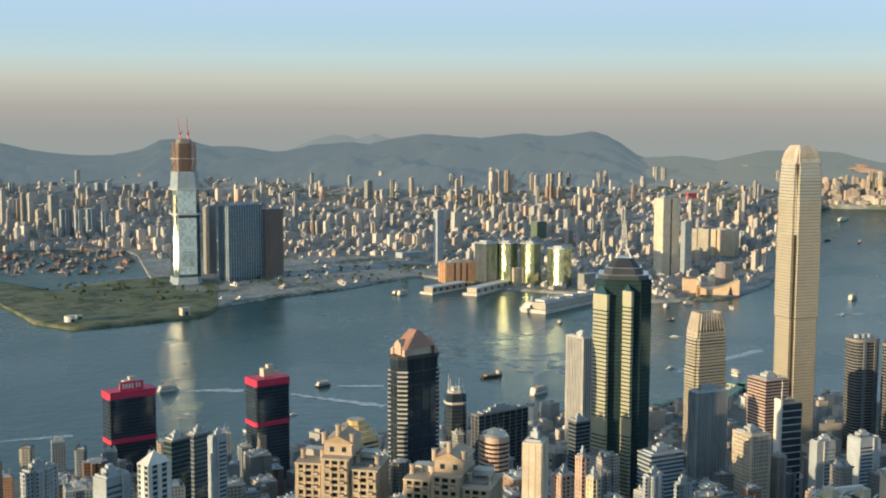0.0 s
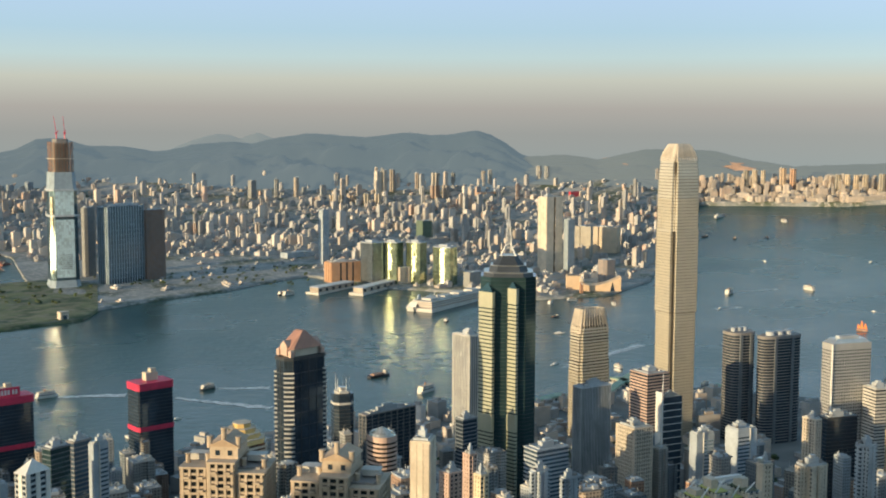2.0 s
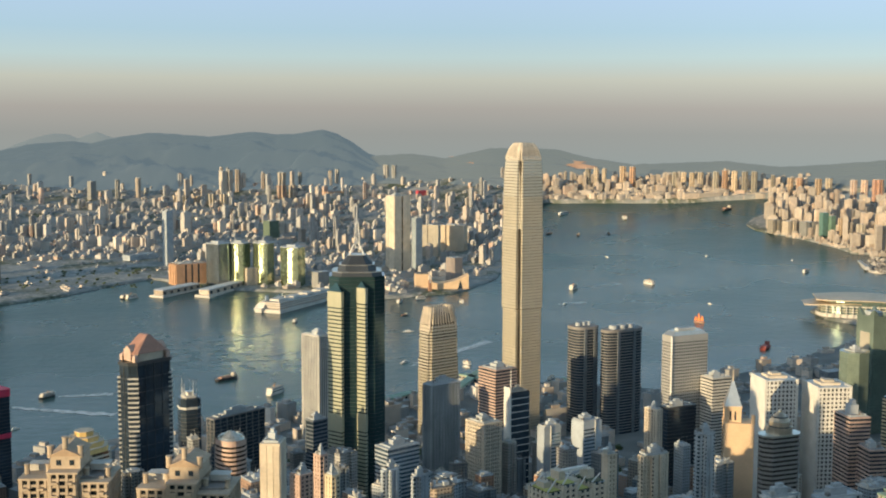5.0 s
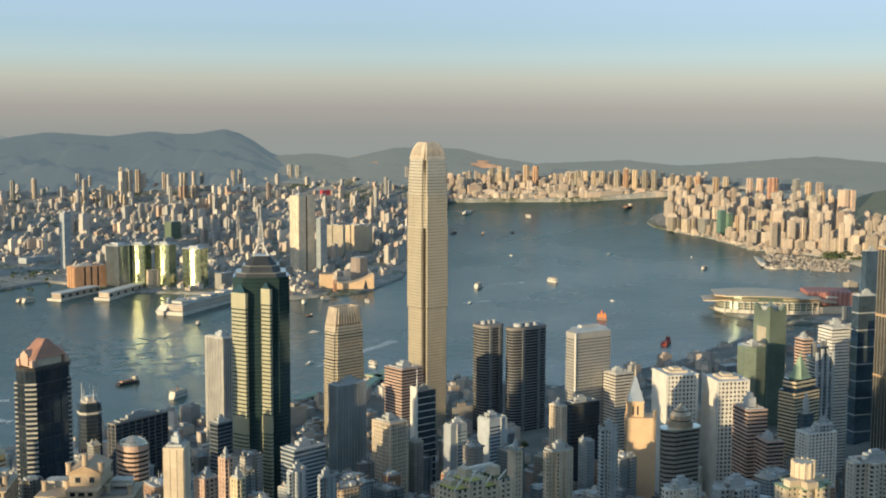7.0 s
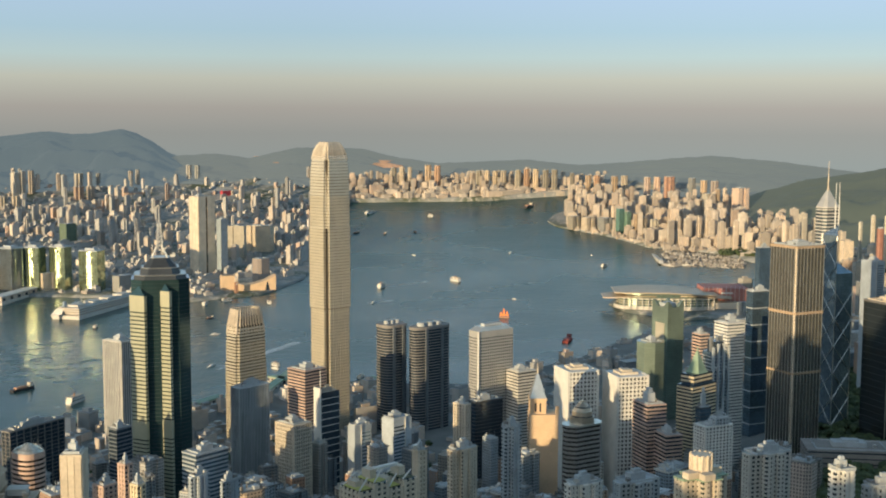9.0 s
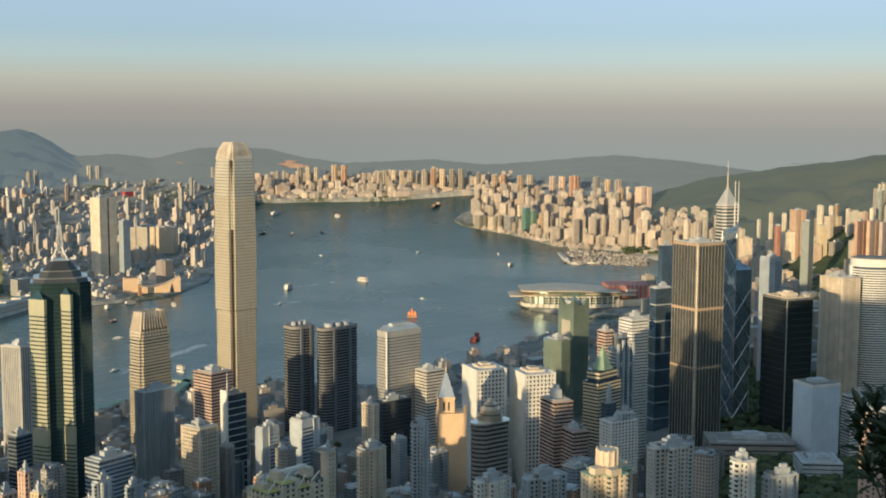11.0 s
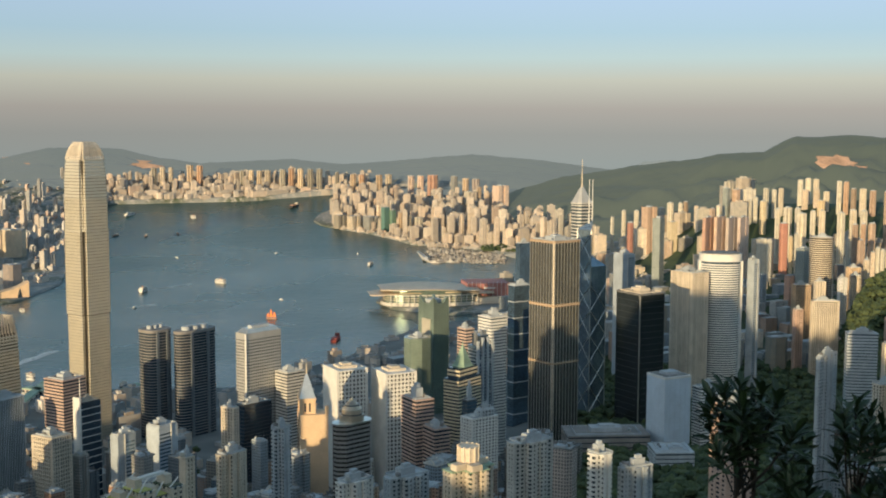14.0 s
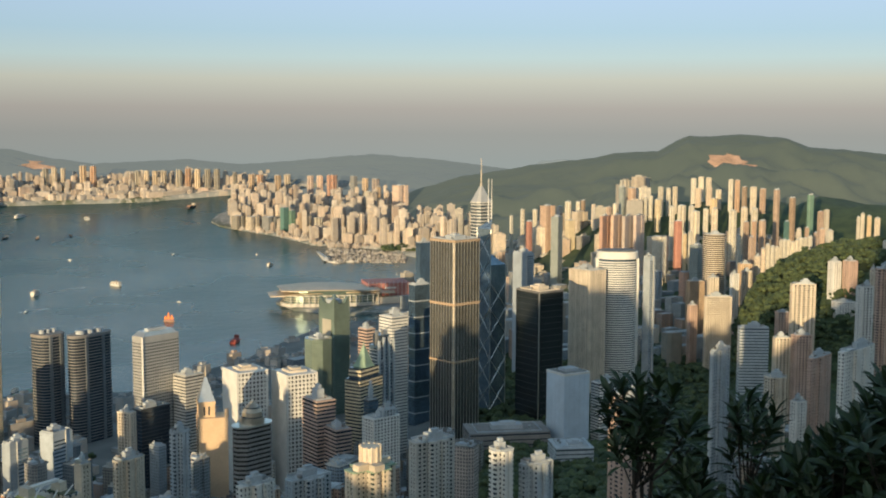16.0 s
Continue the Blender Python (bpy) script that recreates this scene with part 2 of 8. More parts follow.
def island_height(az, d):
    x, y = flat(az, d)
    h = curve(d, RADIAL)
    # the unseen shoulder of the peak to the west, shaped to shade chosen towers
    h = max(h, curve(y, SHADE_CREST) * math.exp(-((x + 330) / 250) ** 2) if x < -60 or d > 300 else h)
    if y < 200 and x < 200:
        h = max(h, 430 - 0.25 * abs(x) if x > -300 else 0) if y < -40 else h
    # terraces of the middle slopes, east of the centre
    e = min(1.0, max(0.0, (az - 75) / 6)) if az < 150 else 0
    h = max(h, e * curve(d, ((300, 185), (500, 145), (800, 118), (1100, 88), (1350, 64), (1550, 34), (1900, 30), (2150, 22), (2600, 15), (3000, 6))))
    # the wooded spur above the eastern town, and the foothills behind it
    if 84 < az < 150:
        h += curve(az, ((84, 0), (91.6, 0), (92.4, 50), (93.4, 128), (94.8, 172), (95.8, 194), (97.2, 220), (98, 216), (99, 208), (106, 255), (150, 260))) * math.exp(-((d - 2080) / (420 if d > 2080 else 360)) ** 2)
    b = 1 / (1 + math.exp(-(az - 84.5) / 1.3)) if az > 74 else 0
    h += b * curve(d, ((0, 0), (900, 0), (2300, 8), (2700, 60), (3100, 112), (3350, 180), (3700, 212), (4000, 180), (4350, 110), (5000, 40), (7000, 0)))
    if d > 60:
        h += max(0, h - 15) * (0.14 if 86 < az < 140 else 0.04) * lump(x, y, 160)
    return h


def sheet(name, mat, az0, az1, step, rings, height, label, category, edge=0.0):
    """A sheet of ground on a polar net. rings(az) gives the distances; the seaward edges drop by `edge` to the water."""
    n = int(round((az1 - az0) / step))
    verts, faces, width = [], [], None
    for i in range(n + 1):
        az = az0 + (az1 - az0) * i / n
        ds = rings(az)
        row = [(az, d, height(az, d)) for d in ds]
        if edge:
            row = ([(az, ds[0], -edge)] if ds[0] > 5 else []) + row + [(az, ds[-1], -edge)]
        width = len(row)
        verts += [spot(*r) for r in row]
    for i in range(n):
        for j in range(width - 1):
            a = i * width + j
            faces.append((a, a + 1, a + width + 1, a + width))
    me = bpy.data.meshes.new(name)
    me.from_pydata(verts, [], faces)
    me.validate()
    bm = bmesh.new()
    bm.from_mesh(me)
    bmesh.ops.recalc_face_normals(bm, faces=bm.faces)
    top = max(bm.faces, key=lambda f: f.calc_area())
    if top.normal.z < 0:
        bmesh.ops.reverse_faces(bm, faces=bm.faces)
    for f in bm.faces:
        f.smooth = True
    bm.to_mesh(me)
    bm.free()
    me.materials.append(mat)
    ob = new(name, me)
    return tagged(ob, label, category, kind="structure")


def steps(a, b, n, power=1.0):
    return [a + (b - a) * (i / (n - 1)) ** power for i in range(n)]


# water
WATER, nt, p = nodes("harbour_water")
p.inputs["Roughness"].default_value, p.inputs["IOR"].default_value = 0.16, 1.33
lane = grime(nt, 420, 0, 1, 5)
nt.links.new(mix(nt, lane, (0.024, 0.060, 0.059), (0.036, 0.080, 0.077)), p.inputs["Base Color"])
rg = add(nt, "MapRange", To_Min=0.21, To_Max=0.33)
nt.links.new(lane, rg.inputs["Value"])
pos = nt.nodes.new("ShaderNodeNewGeometry").outputs["Position"]
# smoother patch added where the glass towers' sun glitter lies on the water
glitter_gap = nt.nodes.new("ShaderNodeVectorMath")
glitter_gap.operation = "DISTANCE"
nt.links.new(pos, glitter_gap.inputs[0])
glitter_gap.inputs[1].default_value = (1640, 1690, 0)
glitter_zone = add(nt, "MapRange", From_Min=330.0, From_Max=170.0)
nt.links.new(glitter_gap.outputs["Value"], glitter_zone.inputs["Value"])
glitter_mask = math_node(nt, "MULTIPLY", glitter_zone.outputs[0], grime(nt, 30, -0.6, 1.7, 5))
nt.links.new(mix(nt, glitter_mask, rg.outputs[0], (0.17, 0.17, 0.17)), p.inputs["Roughness"])
height = None
for size, amount in ((9.0, 0.5), (26.0, 0.9), (90.0, 1.2)):
    w = add(nt, "TexNoise", Scale=1 / size, Detail=2.0)
    nt.links.new(pos, w.inputs["Vector"])
    part_h = math_node(nt, "MULTIPLY", w.outputs["Fac"], amount)
    height = part_h if height is None else math_node(nt, "ADD", height, part_h)
# extra ripples in that patch break the glitter into spots
w = add(nt, "TexNoise", Scale=1 / 17, Detail=1.0)
nt.links.new(pos, w.inputs["Vector"])
height = math_node(nt, "ADD", height, math_node(nt, "MULTIPLY", math_node(nt, "MULTIPLY", w.outputs["Fac"], glitter_zone.outputs[0]), 1.6))
bump = add(nt, "Bump", Strength=0.75, Distance=1.8)
nt.links.new(height, bump.inputs["Height"])
nt.links.new(bump.outputs[0], p.inputs["Normal"])

LAND, nt, p = nodes("town_ground")
c = mix(nt, grime(nt, 60, 0, 1), (0.16, 0.17, 0.165), (0.31, 0.31, 0.295))
c = mix(nt, grime(nt, 110, -1.1, 1.3, 6), c, (0.07, 0.085, 0.05))
nt.links.new(mix(nt, grime(nt, 14, -1.4, 1.2, 3), c, (0.40, 0.37, 0.33)), p.inputs["Base Color"])
p.inputs["Roughness"].default_value = 0.9
ISLE, nt, p = nodes("island_ground")
c = mix(nt, grime(nt, 60, 0, 1), (0.10, 0.105, 0.10), (0.21, 0.205, 0.19))
wood = mix(nt, grime(nt, 45, 0, 1), (0.022, 0.042, 0.018), (0.060, 0.085, 0.030))
sep = nt.nodes.new("ShaderNodeSeparateXYZ")
nt.links.new(nt.nodes.new("ShaderNodeNewGeometry").outputs["Position"], sep.inputs[0])
above = add(nt, "MapRange", From_Min=14.0, From_Max=34.0)
nt.links.new(sep.outputs["Z"], above.inputs["Value"])
nt.links.new(mix(nt, above.outputs[0], c, wood), p.inputs["Base Color"])
p.inputs["Roughness"].default_value = 0.9
LAWN, nt, p = nodes("park_lawn")
c = mix(nt, grime(nt, 70, -0.6, 1.6, 6), (0.040, 0.066, 0.030), (0.14, 0.155, 0.075))
nt.links.new(mix(nt, grime(nt, 22, -0.5, 0.9), c, (0.20, 0.18, 0.13)), p.inputs["Base Color"])
p.inputs["Roughness"].default_value = 0.95


def hills(name, low, high, haze_glow):
    """Far woods as a backdrop; the evening haze before them is put in as emission."""
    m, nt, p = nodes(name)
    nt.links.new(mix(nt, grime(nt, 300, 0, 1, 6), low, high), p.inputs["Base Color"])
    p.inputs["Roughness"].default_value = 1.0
    p.inputs["Emission Color"].default_value, p.inputs["Emission Strength"].default_value = (*haze_glow, 1), 1.0
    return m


HILL_N = hills("haze_blue_hills", (0.012, 0.020, 0.024), (0.024, 0.030, 0.032), (0.108, 0.142, 0.168))
HILL_MID = hills("haze_grey_hills", (0.012, 0.020, 0.022), (0.022, 0.028, 0.028), (0.150, 0.168, 0.172))
HILL_FAR = hills("haze_pale_hills", (0.08, 0.09, 0.10), (0.10, 0.11, 0.11), (0.12, 0.15, 0.17))
HILL_E = hills("haze_green_hills", (0.028, 0.038, 0.030), (0.048, 0.058, 0.044), (0.060, 0.071, 0.066))

ISLAND_SHORE = ((-20, 2600), (19, 1480), (30, 1500), (35, 1620), (46, 1745), (51, 1810), (54, 1960), (60, 1960), (64, 1930), (69, 2191), (71.7, 2440),
                (74, 2573), (76, 2640), (78, 2700), (80, 3400), (84, 5200), (100, 7000), (140, 7000), (200, 4000), (340, 2600))
sheet("water", WATER, -180, 180, 1.0, lambda az: steps(300, 2600, 12) + steps(2700, curve(az, ((-180, 13500), (-10, 13500), (4, 9500), (115, 9500), (130, 13500), (180, 13500))), 40, 1.6), lambda az, d: 0.0,
      "blue-grey harbour water with small evening waves", "water")
sheet("ground", ISLE, -20, 340, 1.0, lambda az: steps(-0.02, 60, 12, 1.7) + steps(75, min(1400, curve(az, ISLAND_SHORE) - 50), 24, 1.2) + steps(min(1450, curve(az, ISLAND_SHORE) - 20), curve(az, ISLAND_SHORE), 26),
      island_height, "built-up island shore falling from wooded slopes to the quays", "ground", 8)

KOWLOON_SHORE = ((5, 4300), (22, 4330), (25.4, 4150), (26.2, 3250), (28.8, 2830), (31.7, 2968), (35, 3108), (37.7, 3311), (39, 3400), (41, 3240), (43, 3130), (47.5, 3020),
                 (50.2, 2938), (53.7, 3048), (55.6, 3354), (56.5, 4300), (57.5, 6700), (64.2, 6868), (67.6, 7407), (72, 8200), (80, 9000))
sheet("ground_kowloon", LAND, 5, 80, 0.5, lambda az: steps(curve(az, KOWLOON_SHORE), 9300, 40, 1.3), lambda az, d: 4.0 + 0.012 * max(0, d - 5200),
      "flat town land across the harbour, stone quay along its edge", "ground", 8)
sheet("ground_promontory", LAWN, 14, 29.2, 0.4, lambda az: steps(curve(az, ((14, 3700), (19.3, 3019), (20.8, 2693), (22.5, 2586), (25.6, 2631), (28.6, 2705), (29.2, 2840))),
      curve(az, ((14, 3900), (19.4, 3440), (21.8, 3190), (24.3, 3370), (26.9, 3420), (29.2, 3300))), 16), lambda az, d: 5.0 + 2.5 * lump(*flat(az, d), 120), "reclaimed headland of rough grass with a low sea wall", "ground", 9)
sheet("ground_convention", LAND, 70.3, 79, 0.3, lambda az: steps(curve(az, ((70.3, 2885), (71.2, 2768), (74, 2686), (76.5, 2760), (79, 2900))),
      curve(az, ((70.3, 2900), (71.0, 3080), (73, 3190), (76.5, 3060), (79, 3100))), 8), lambda az, d: 4.0, "paved harbour island with a sea wall", "ground", 8)
sheet("ground_northpoint", LAND, 67.3, 92, 0.4, lambda az: steps(curve(az, ((67.3, 5400), (67.7, 5150), (68.1, 5060), (70.3, 4696), (72.1, 4300), (72.8, 4290), (74, 4250), (75.5, 4130), (77, 3900), (80, 3600), (92, 3400))),
      curve(az, ((67.3, 5450), (67.8, 5900), (70, 6600), (75, 7200), (92, 8000))), 14), lambda az, d: 4.0 + max(0, az - 79) * 3.5 + max(0, d - 5200) * 0.01, "town land with a quay along the bay", "ground", 8)


def ridge(name, mat, crest, foot, top, label, rough=0.12, seed=0.0, step=0.12):
    """A range of hills: crest gives bearing and angle of the skyline; foot and top are distances."""
    az0, az1 = crest[0][0], crest[-1][0]
    n = int((az1 - az0) / step)
    verts, faces, m = [], [], 60
    for i in range(n + 1):
        az = az0 + (az1 - az0) * i / n
        el = curve(az, crest) + 0.03 * lump(az * 9, 0, 12, seed) + 0.025 * lump(az * 9, 5, 5, seed)
        peak = HEIGHT + top * math.tan(radians(el))
        mean = HEIGHT + top * math.tan(radians(curve(az, crest)))
        for j in range(m):
            u = j / (m - 5)
            d = foot + (top - foot) * u
            f = 1 - abs(1 - u) ** 1.35 if u <= 1 else 1 - (u - 1) * 2.2
            x, y = flat(az, d)
            h = (mean + (peak - mean) * min(1, u) ** 4) * f
            if u < 1:
                h += peak * rough * (1.5 * lump(x, y, 900, seed) + 0.9 * lump(x, y, 320, seed + 2)) * min(1, 4 * u) * (1 - u) * 1.3
            verts.append(spot(az, d, h if j else -20))
    for i in range(n):
        for j in range(m - 1):
            a = i * m + j
            faces.append((a, a + m, a + m + 1, a + 1))
    me = bpy.data.meshes.new(name)
    me.from_pydata(verts, [], faces)
    for f in me.polygons:
        f.use_smooth = True
    me.materials.append(mat)
    return tagged(new(name, me), label, "hills", kind="structure")


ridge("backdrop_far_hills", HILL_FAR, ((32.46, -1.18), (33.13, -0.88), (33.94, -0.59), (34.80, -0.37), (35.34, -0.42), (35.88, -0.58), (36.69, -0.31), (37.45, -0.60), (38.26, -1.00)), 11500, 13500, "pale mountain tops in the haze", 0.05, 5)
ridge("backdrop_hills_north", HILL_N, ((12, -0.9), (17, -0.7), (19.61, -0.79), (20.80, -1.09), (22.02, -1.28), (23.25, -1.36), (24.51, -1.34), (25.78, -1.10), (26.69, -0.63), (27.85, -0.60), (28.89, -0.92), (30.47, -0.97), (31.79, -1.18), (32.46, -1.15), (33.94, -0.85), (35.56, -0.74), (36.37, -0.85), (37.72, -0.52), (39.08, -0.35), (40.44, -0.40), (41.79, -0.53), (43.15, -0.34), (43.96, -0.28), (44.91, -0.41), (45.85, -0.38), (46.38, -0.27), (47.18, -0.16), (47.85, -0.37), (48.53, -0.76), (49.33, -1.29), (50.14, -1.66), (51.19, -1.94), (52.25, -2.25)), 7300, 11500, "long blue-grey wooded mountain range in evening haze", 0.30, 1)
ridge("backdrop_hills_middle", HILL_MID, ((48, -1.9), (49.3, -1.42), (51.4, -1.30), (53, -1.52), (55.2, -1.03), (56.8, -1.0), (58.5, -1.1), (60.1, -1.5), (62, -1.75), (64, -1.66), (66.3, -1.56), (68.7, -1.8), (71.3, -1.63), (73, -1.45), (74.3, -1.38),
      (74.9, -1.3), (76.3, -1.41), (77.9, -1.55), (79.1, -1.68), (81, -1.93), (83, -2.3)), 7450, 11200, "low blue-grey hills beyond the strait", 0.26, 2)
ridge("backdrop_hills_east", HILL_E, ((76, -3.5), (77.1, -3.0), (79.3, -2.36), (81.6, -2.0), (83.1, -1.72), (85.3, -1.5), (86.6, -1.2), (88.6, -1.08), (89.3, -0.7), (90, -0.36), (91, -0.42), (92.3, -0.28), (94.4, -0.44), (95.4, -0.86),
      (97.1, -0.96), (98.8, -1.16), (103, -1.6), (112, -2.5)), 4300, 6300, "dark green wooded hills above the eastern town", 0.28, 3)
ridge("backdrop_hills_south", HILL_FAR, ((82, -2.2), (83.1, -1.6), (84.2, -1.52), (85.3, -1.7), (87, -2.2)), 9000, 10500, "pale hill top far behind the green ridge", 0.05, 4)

# ---- kit for buildings ----


def mesh_of(name, bm, mat):
    me = bpy.data.meshes.new(name)
    bmesh.ops.recalc_face_normals(bm, faces=bm.faces)
    bm.to_mesh(me)
    bm.free()
    for m in mat if isinstance(mat, (list, tuple)) else (mat,):
        me.materials.append(m)
    return me


def part(name, bm, mat, parent, label="", at=(0, 0, 0), turn=0.0):
    """Links a bmesh (or a mesh that is shared) as one object under a thing or a part."""
    me = mesh_of(name, bm, mat) if isinstance(bm, bmesh.types.BMesh) else bm
    ob = new(name, me)
    ob.parent = parent
    ob.location, ob.rotation_euler = at, (0, 0, radians(turn))
    if label:
        ob["label"] = label
    return ob


PLACED = []


def thing(name, az, d, label, category, z=None, rot=0.0, group="", kind=""):
    """An Empty at the base of a thing; local y points away from the camera."""
    if z is None:
        z = base_height(az, d)
    ob = new(name)
    ob.location = spot(az, d, z)
    ob.rotation_euler = (0, 0, radians(rot - az))
    k = shrink(d)
    ob.scale = (k, k, k)
    PLACED.append((az, d, ob))
    return tagged(ob, label, category, group, kind)


def base_height(az, d):
    if d < curve(az, ISLAND_SHORE):
        # stand on the lowest corner of the slope
        return min(island_height(az + a, d + b) for a in (-1, 0, 1) for b in (-20, 0, 20)) - 1.0
    if az > 66.5:
        return 3.0 + max(0, az - 79) * 3.5
    return 3.0 + 0.012 * max(0, d - 5200)


def box(bm, x0, x1, y0, y1, z0, z1):
    v = [bm.verts.new((x, y, z)) for z in (z0, z1) for x, y in ((x0, y0), (x1, y0), (x1, y1), (x0, y1))]
    for f in ((3, 2, 1, 0), (4, 5, 6, 7), (0, 1, 5, 4), (1, 2, 6, 5), (2, 3, 7, 6), (3, 0, 4, 7)):
        bm.faces.new([v[i] for i in f])


def prism(bm, poly, z0, z1, top=None, cap=True):
    """A prism on a polygon; top may be another polygon of as many corners, or a number that scales it."""
    if top is None:
        top = poly
    elif isinstance(top, (int, float)):
        top = [(x * top, y * top) for x, y in poly]
    lo = [bm.verts.new((x, y, z0)) for x, y in poly]
    hi = [bm.verts.new((x, y, z1)) for x, y in top]
    n = len(poly)
    for i in range(n):
        bm.faces.new((lo[i], lo[(i + 1) % n], hi[(i + 1) % n], hi[i]))
    if cap:
        bm.faces.new(hi)
        bm.faces.new(lo[::-1])


def tube(bm, a, b, r, n=6):
    """A round bar from a to b."""
    a, b = Vector(a), Vector(b)
    m = (b - a).to_track_quat("Z", "Y").to_matrix()
    rings = [[bm.verts.new(p + m @ Vector((r * math.cos(6.2832 * i / n), r * math.sin(6.2832 * i / n), 0))) for i in range(n)] for p in (a, b)]
    for i in range(n):
        bm.faces.new((rings[0][i], rings[0][(i + 1) % n], rings[1][(i + 1) % n], rings[1][i]))
    bm.faces.new(rings[0][::-1])
    bm.faces.new(rings[1])


def rect(w, d):
    return [(-w / 2, -d / 2), (w / 2, -d / 2), (w / 2, d / 2), (-w / 2, d / 2)]


def cut(w, d, c):
    """A rectangle with its corners cut off."""
    a, b = w / 2, d / 2
    return [(-a + c, -b), (a - c, -b), (a, -b + c), (a, b - c), (a - c, b), (-a + c, b), (-a, b - c), (-a, -b + c)]


def oval(w, d, n=20, power=2.0):
    out = []
    for i in range(n):
        c, s = math.cos(6.28319 * i / n - 1.5708), math.sin(6.28319 * i / n - 1.5708)
        out.append((w / 2 * math.copysign(abs(c) ** (2 / power), c), d / 2 * math.copysign(abs(s) ** (2 / power), s)))
    return out


def grown(poly, by):
    """The polygon with its sides moved outwards."""
    n, out = len(poly), []
    for i in range(n):
        (ax, ay), (bx, by_), (cx, cy) = poly[i - 1], poly[i], poly[(i + 1) % n]
        e1, e2 = Vector((bx - ax, by_ - ay)).normalized(), Vector((cx - bx, cy - by_)).normalized()
        n1, n2 = Vector((e1.y, -e1.x)), Vector((e2.y, -e2.x))
        m = (n1 + n2).normalized()
        out.append(tuple(Vector((bx, by_)) + m * (by / max(0.3, m.dot(n1)))))
    return out


def ring_mesh(name, poly, out, tall, mat):
    """A band that wraps a plan."""
    bm = bmesh.new()
    prism(bm, grown(poly, out), 0, tall)
    return mesh_of(name, bm, mat)


def bands(parent, poly, z0, z1, floor, share, mat, out=0.4, name="floor_band", label=""):
    """One spandrel band a storey."""
    n = max(1, int((z1 - z0) / floor))
    floor = (z1 - z0) / n
    if Vector((parent.location.x, parent.location.y, 0)).length > 1060 and n > 12:
        # too fine to pick apart: one mesh
        bm = bmesh.new()
        for i in range(n):
            prism(bm, grown(poly, out), z0 + i * floor, z0 + (i + share) * floor)
        part("cladding", bm, mat, parent, label)["kind"] = "stuff"
        return
    me = ring_mesh(name, poly, out, floor * share, mat)
    for i in range(n):
        part(name, me, None, parent, label, (0, 0, z0 + i * floor))


def piers(parent, poly, z0, z1, gap, wide, mat, out=0.5, name="pier", sides=None, label=""):
    """Upright piers or fins along the sides of a plan."""
    bm = bmesh.new()
    box(bm, -wide / 2, wide / 2, -out, 0.3, z0, z1)
    me = mesh_of(name, bm, mat)
    n = len(poly)
    for i in range(n):
        if sides is not None and i not in sides:
            continue
        a, b = Vector(poly[i]), Vector(poly[(i + 1) % n])
        length = (b - a).length
        k = max(1, round(length / gap))
        turn = math.degrees(math.atan2(b.y - a.y, b.x - a.x))
        for j in range(k + 1 if k > 1 else 1):
            p = a + (b - a) * (min(max(j / k, wide / 2 / length), 1 - wide / 2 / length) if k > 1 else 0.5)
            part(name, me, None, parent, label, (p.x, p.y, 0), turn)


def roof_gear(parent, w, d, z, mat=None, seed=0, tall=5.0, tanks=2):
    """Parapet, lift house, tanks and pipes on a flat roof."""
    rnd = random.Random(seed)
    mat = mat or GREY
    bm = bmesh.new()
    for x0, x1, y0, y1 in ((-w / 2, w / 2, -d / 2, -d / 2 + 0.5), (-w / 2, w / 2, d / 2 - 0.5, d / 2), (-w / 2, -w / 2 + 0.5, -d / 2 + 0.5, d / 2 - 0.5), (w / 2 - 0.5, w / 2, -d / 2 + 0.5, d / 2 - 0.5)):
        box(bm, x0, x1, y0, y1, z, z + 1.5)
    part("parapet", bm, mat, parent)
    bm = bmesh.new()
    ox, oy = rnd.uniform(-0.12, 0.12) * w, rnd.uniform(-0.1, 0.1) * d
    box(bm, ox - w * 0.24, ox + w * 0.24, oy - d * 0.22, oy + d * 0.22, z, z + tall)
    box(bm, ox - w * 0.1, ox + w * 0.14, oy - d * 0.13, oy + d * 0.13, z + tall, z + tall * 1.45)
    part("plant_room", bm, mat, parent)
    for i in range(tanks):
        bm = bmesh.new()
        x, y, s = rnd.choice((-0.36, 0.36)) * w, rnd.uniform(-0.34, 0.34) * d, rnd.uniform(1.2, 2.2)
        prism(bm, [(x + px, y + py) for px, py in oval(2 * s, 2 * s, 8)], z, z + s * 1.5)
        part("water_tank", bm, STEEL if rnd.random() < 0.4 else ROOF, parent)


def office(name, az, d, w, dep, top, rot, wall, pane, label, floor=3.9, share=0.42, fin=0.0, fin_wide=0.7, fin_out=0.6, plan=None, gear=5.0, band_out=0.4, category="office tower", base=None, seed=0, group=""):
    """A tower: glazed core, storey bands, piers, roof."""
    ob = thing(name, az, d, label, category, base, rot, group)
    h = top - (base if base is not None else base_height(az, d))
    poly = plan or rect(w, dep)
    bm = bmesh.new()
    prism(bm, poly, 0, h)
    part("glazed_core", bm, pane, ob)
    if share:
        bands(ob, poly, floor, h - 0.5, floor, share, wall, band_out)
    if fin:
        piers(ob, poly, 0, h, fin, fin_wide, wall, fin_out)
    bm = bmesh.new()
    prism(bm, grown(poly, band_out + 0.1), h, h + 1.4)
    part("roof_slab", bm, wall, ob)
    if gear:
        roof_gear(ob, w * 0.8, dep * 0.8, h + 1.4, GREY, seed or int(az * 100), gear)
    return ob, h


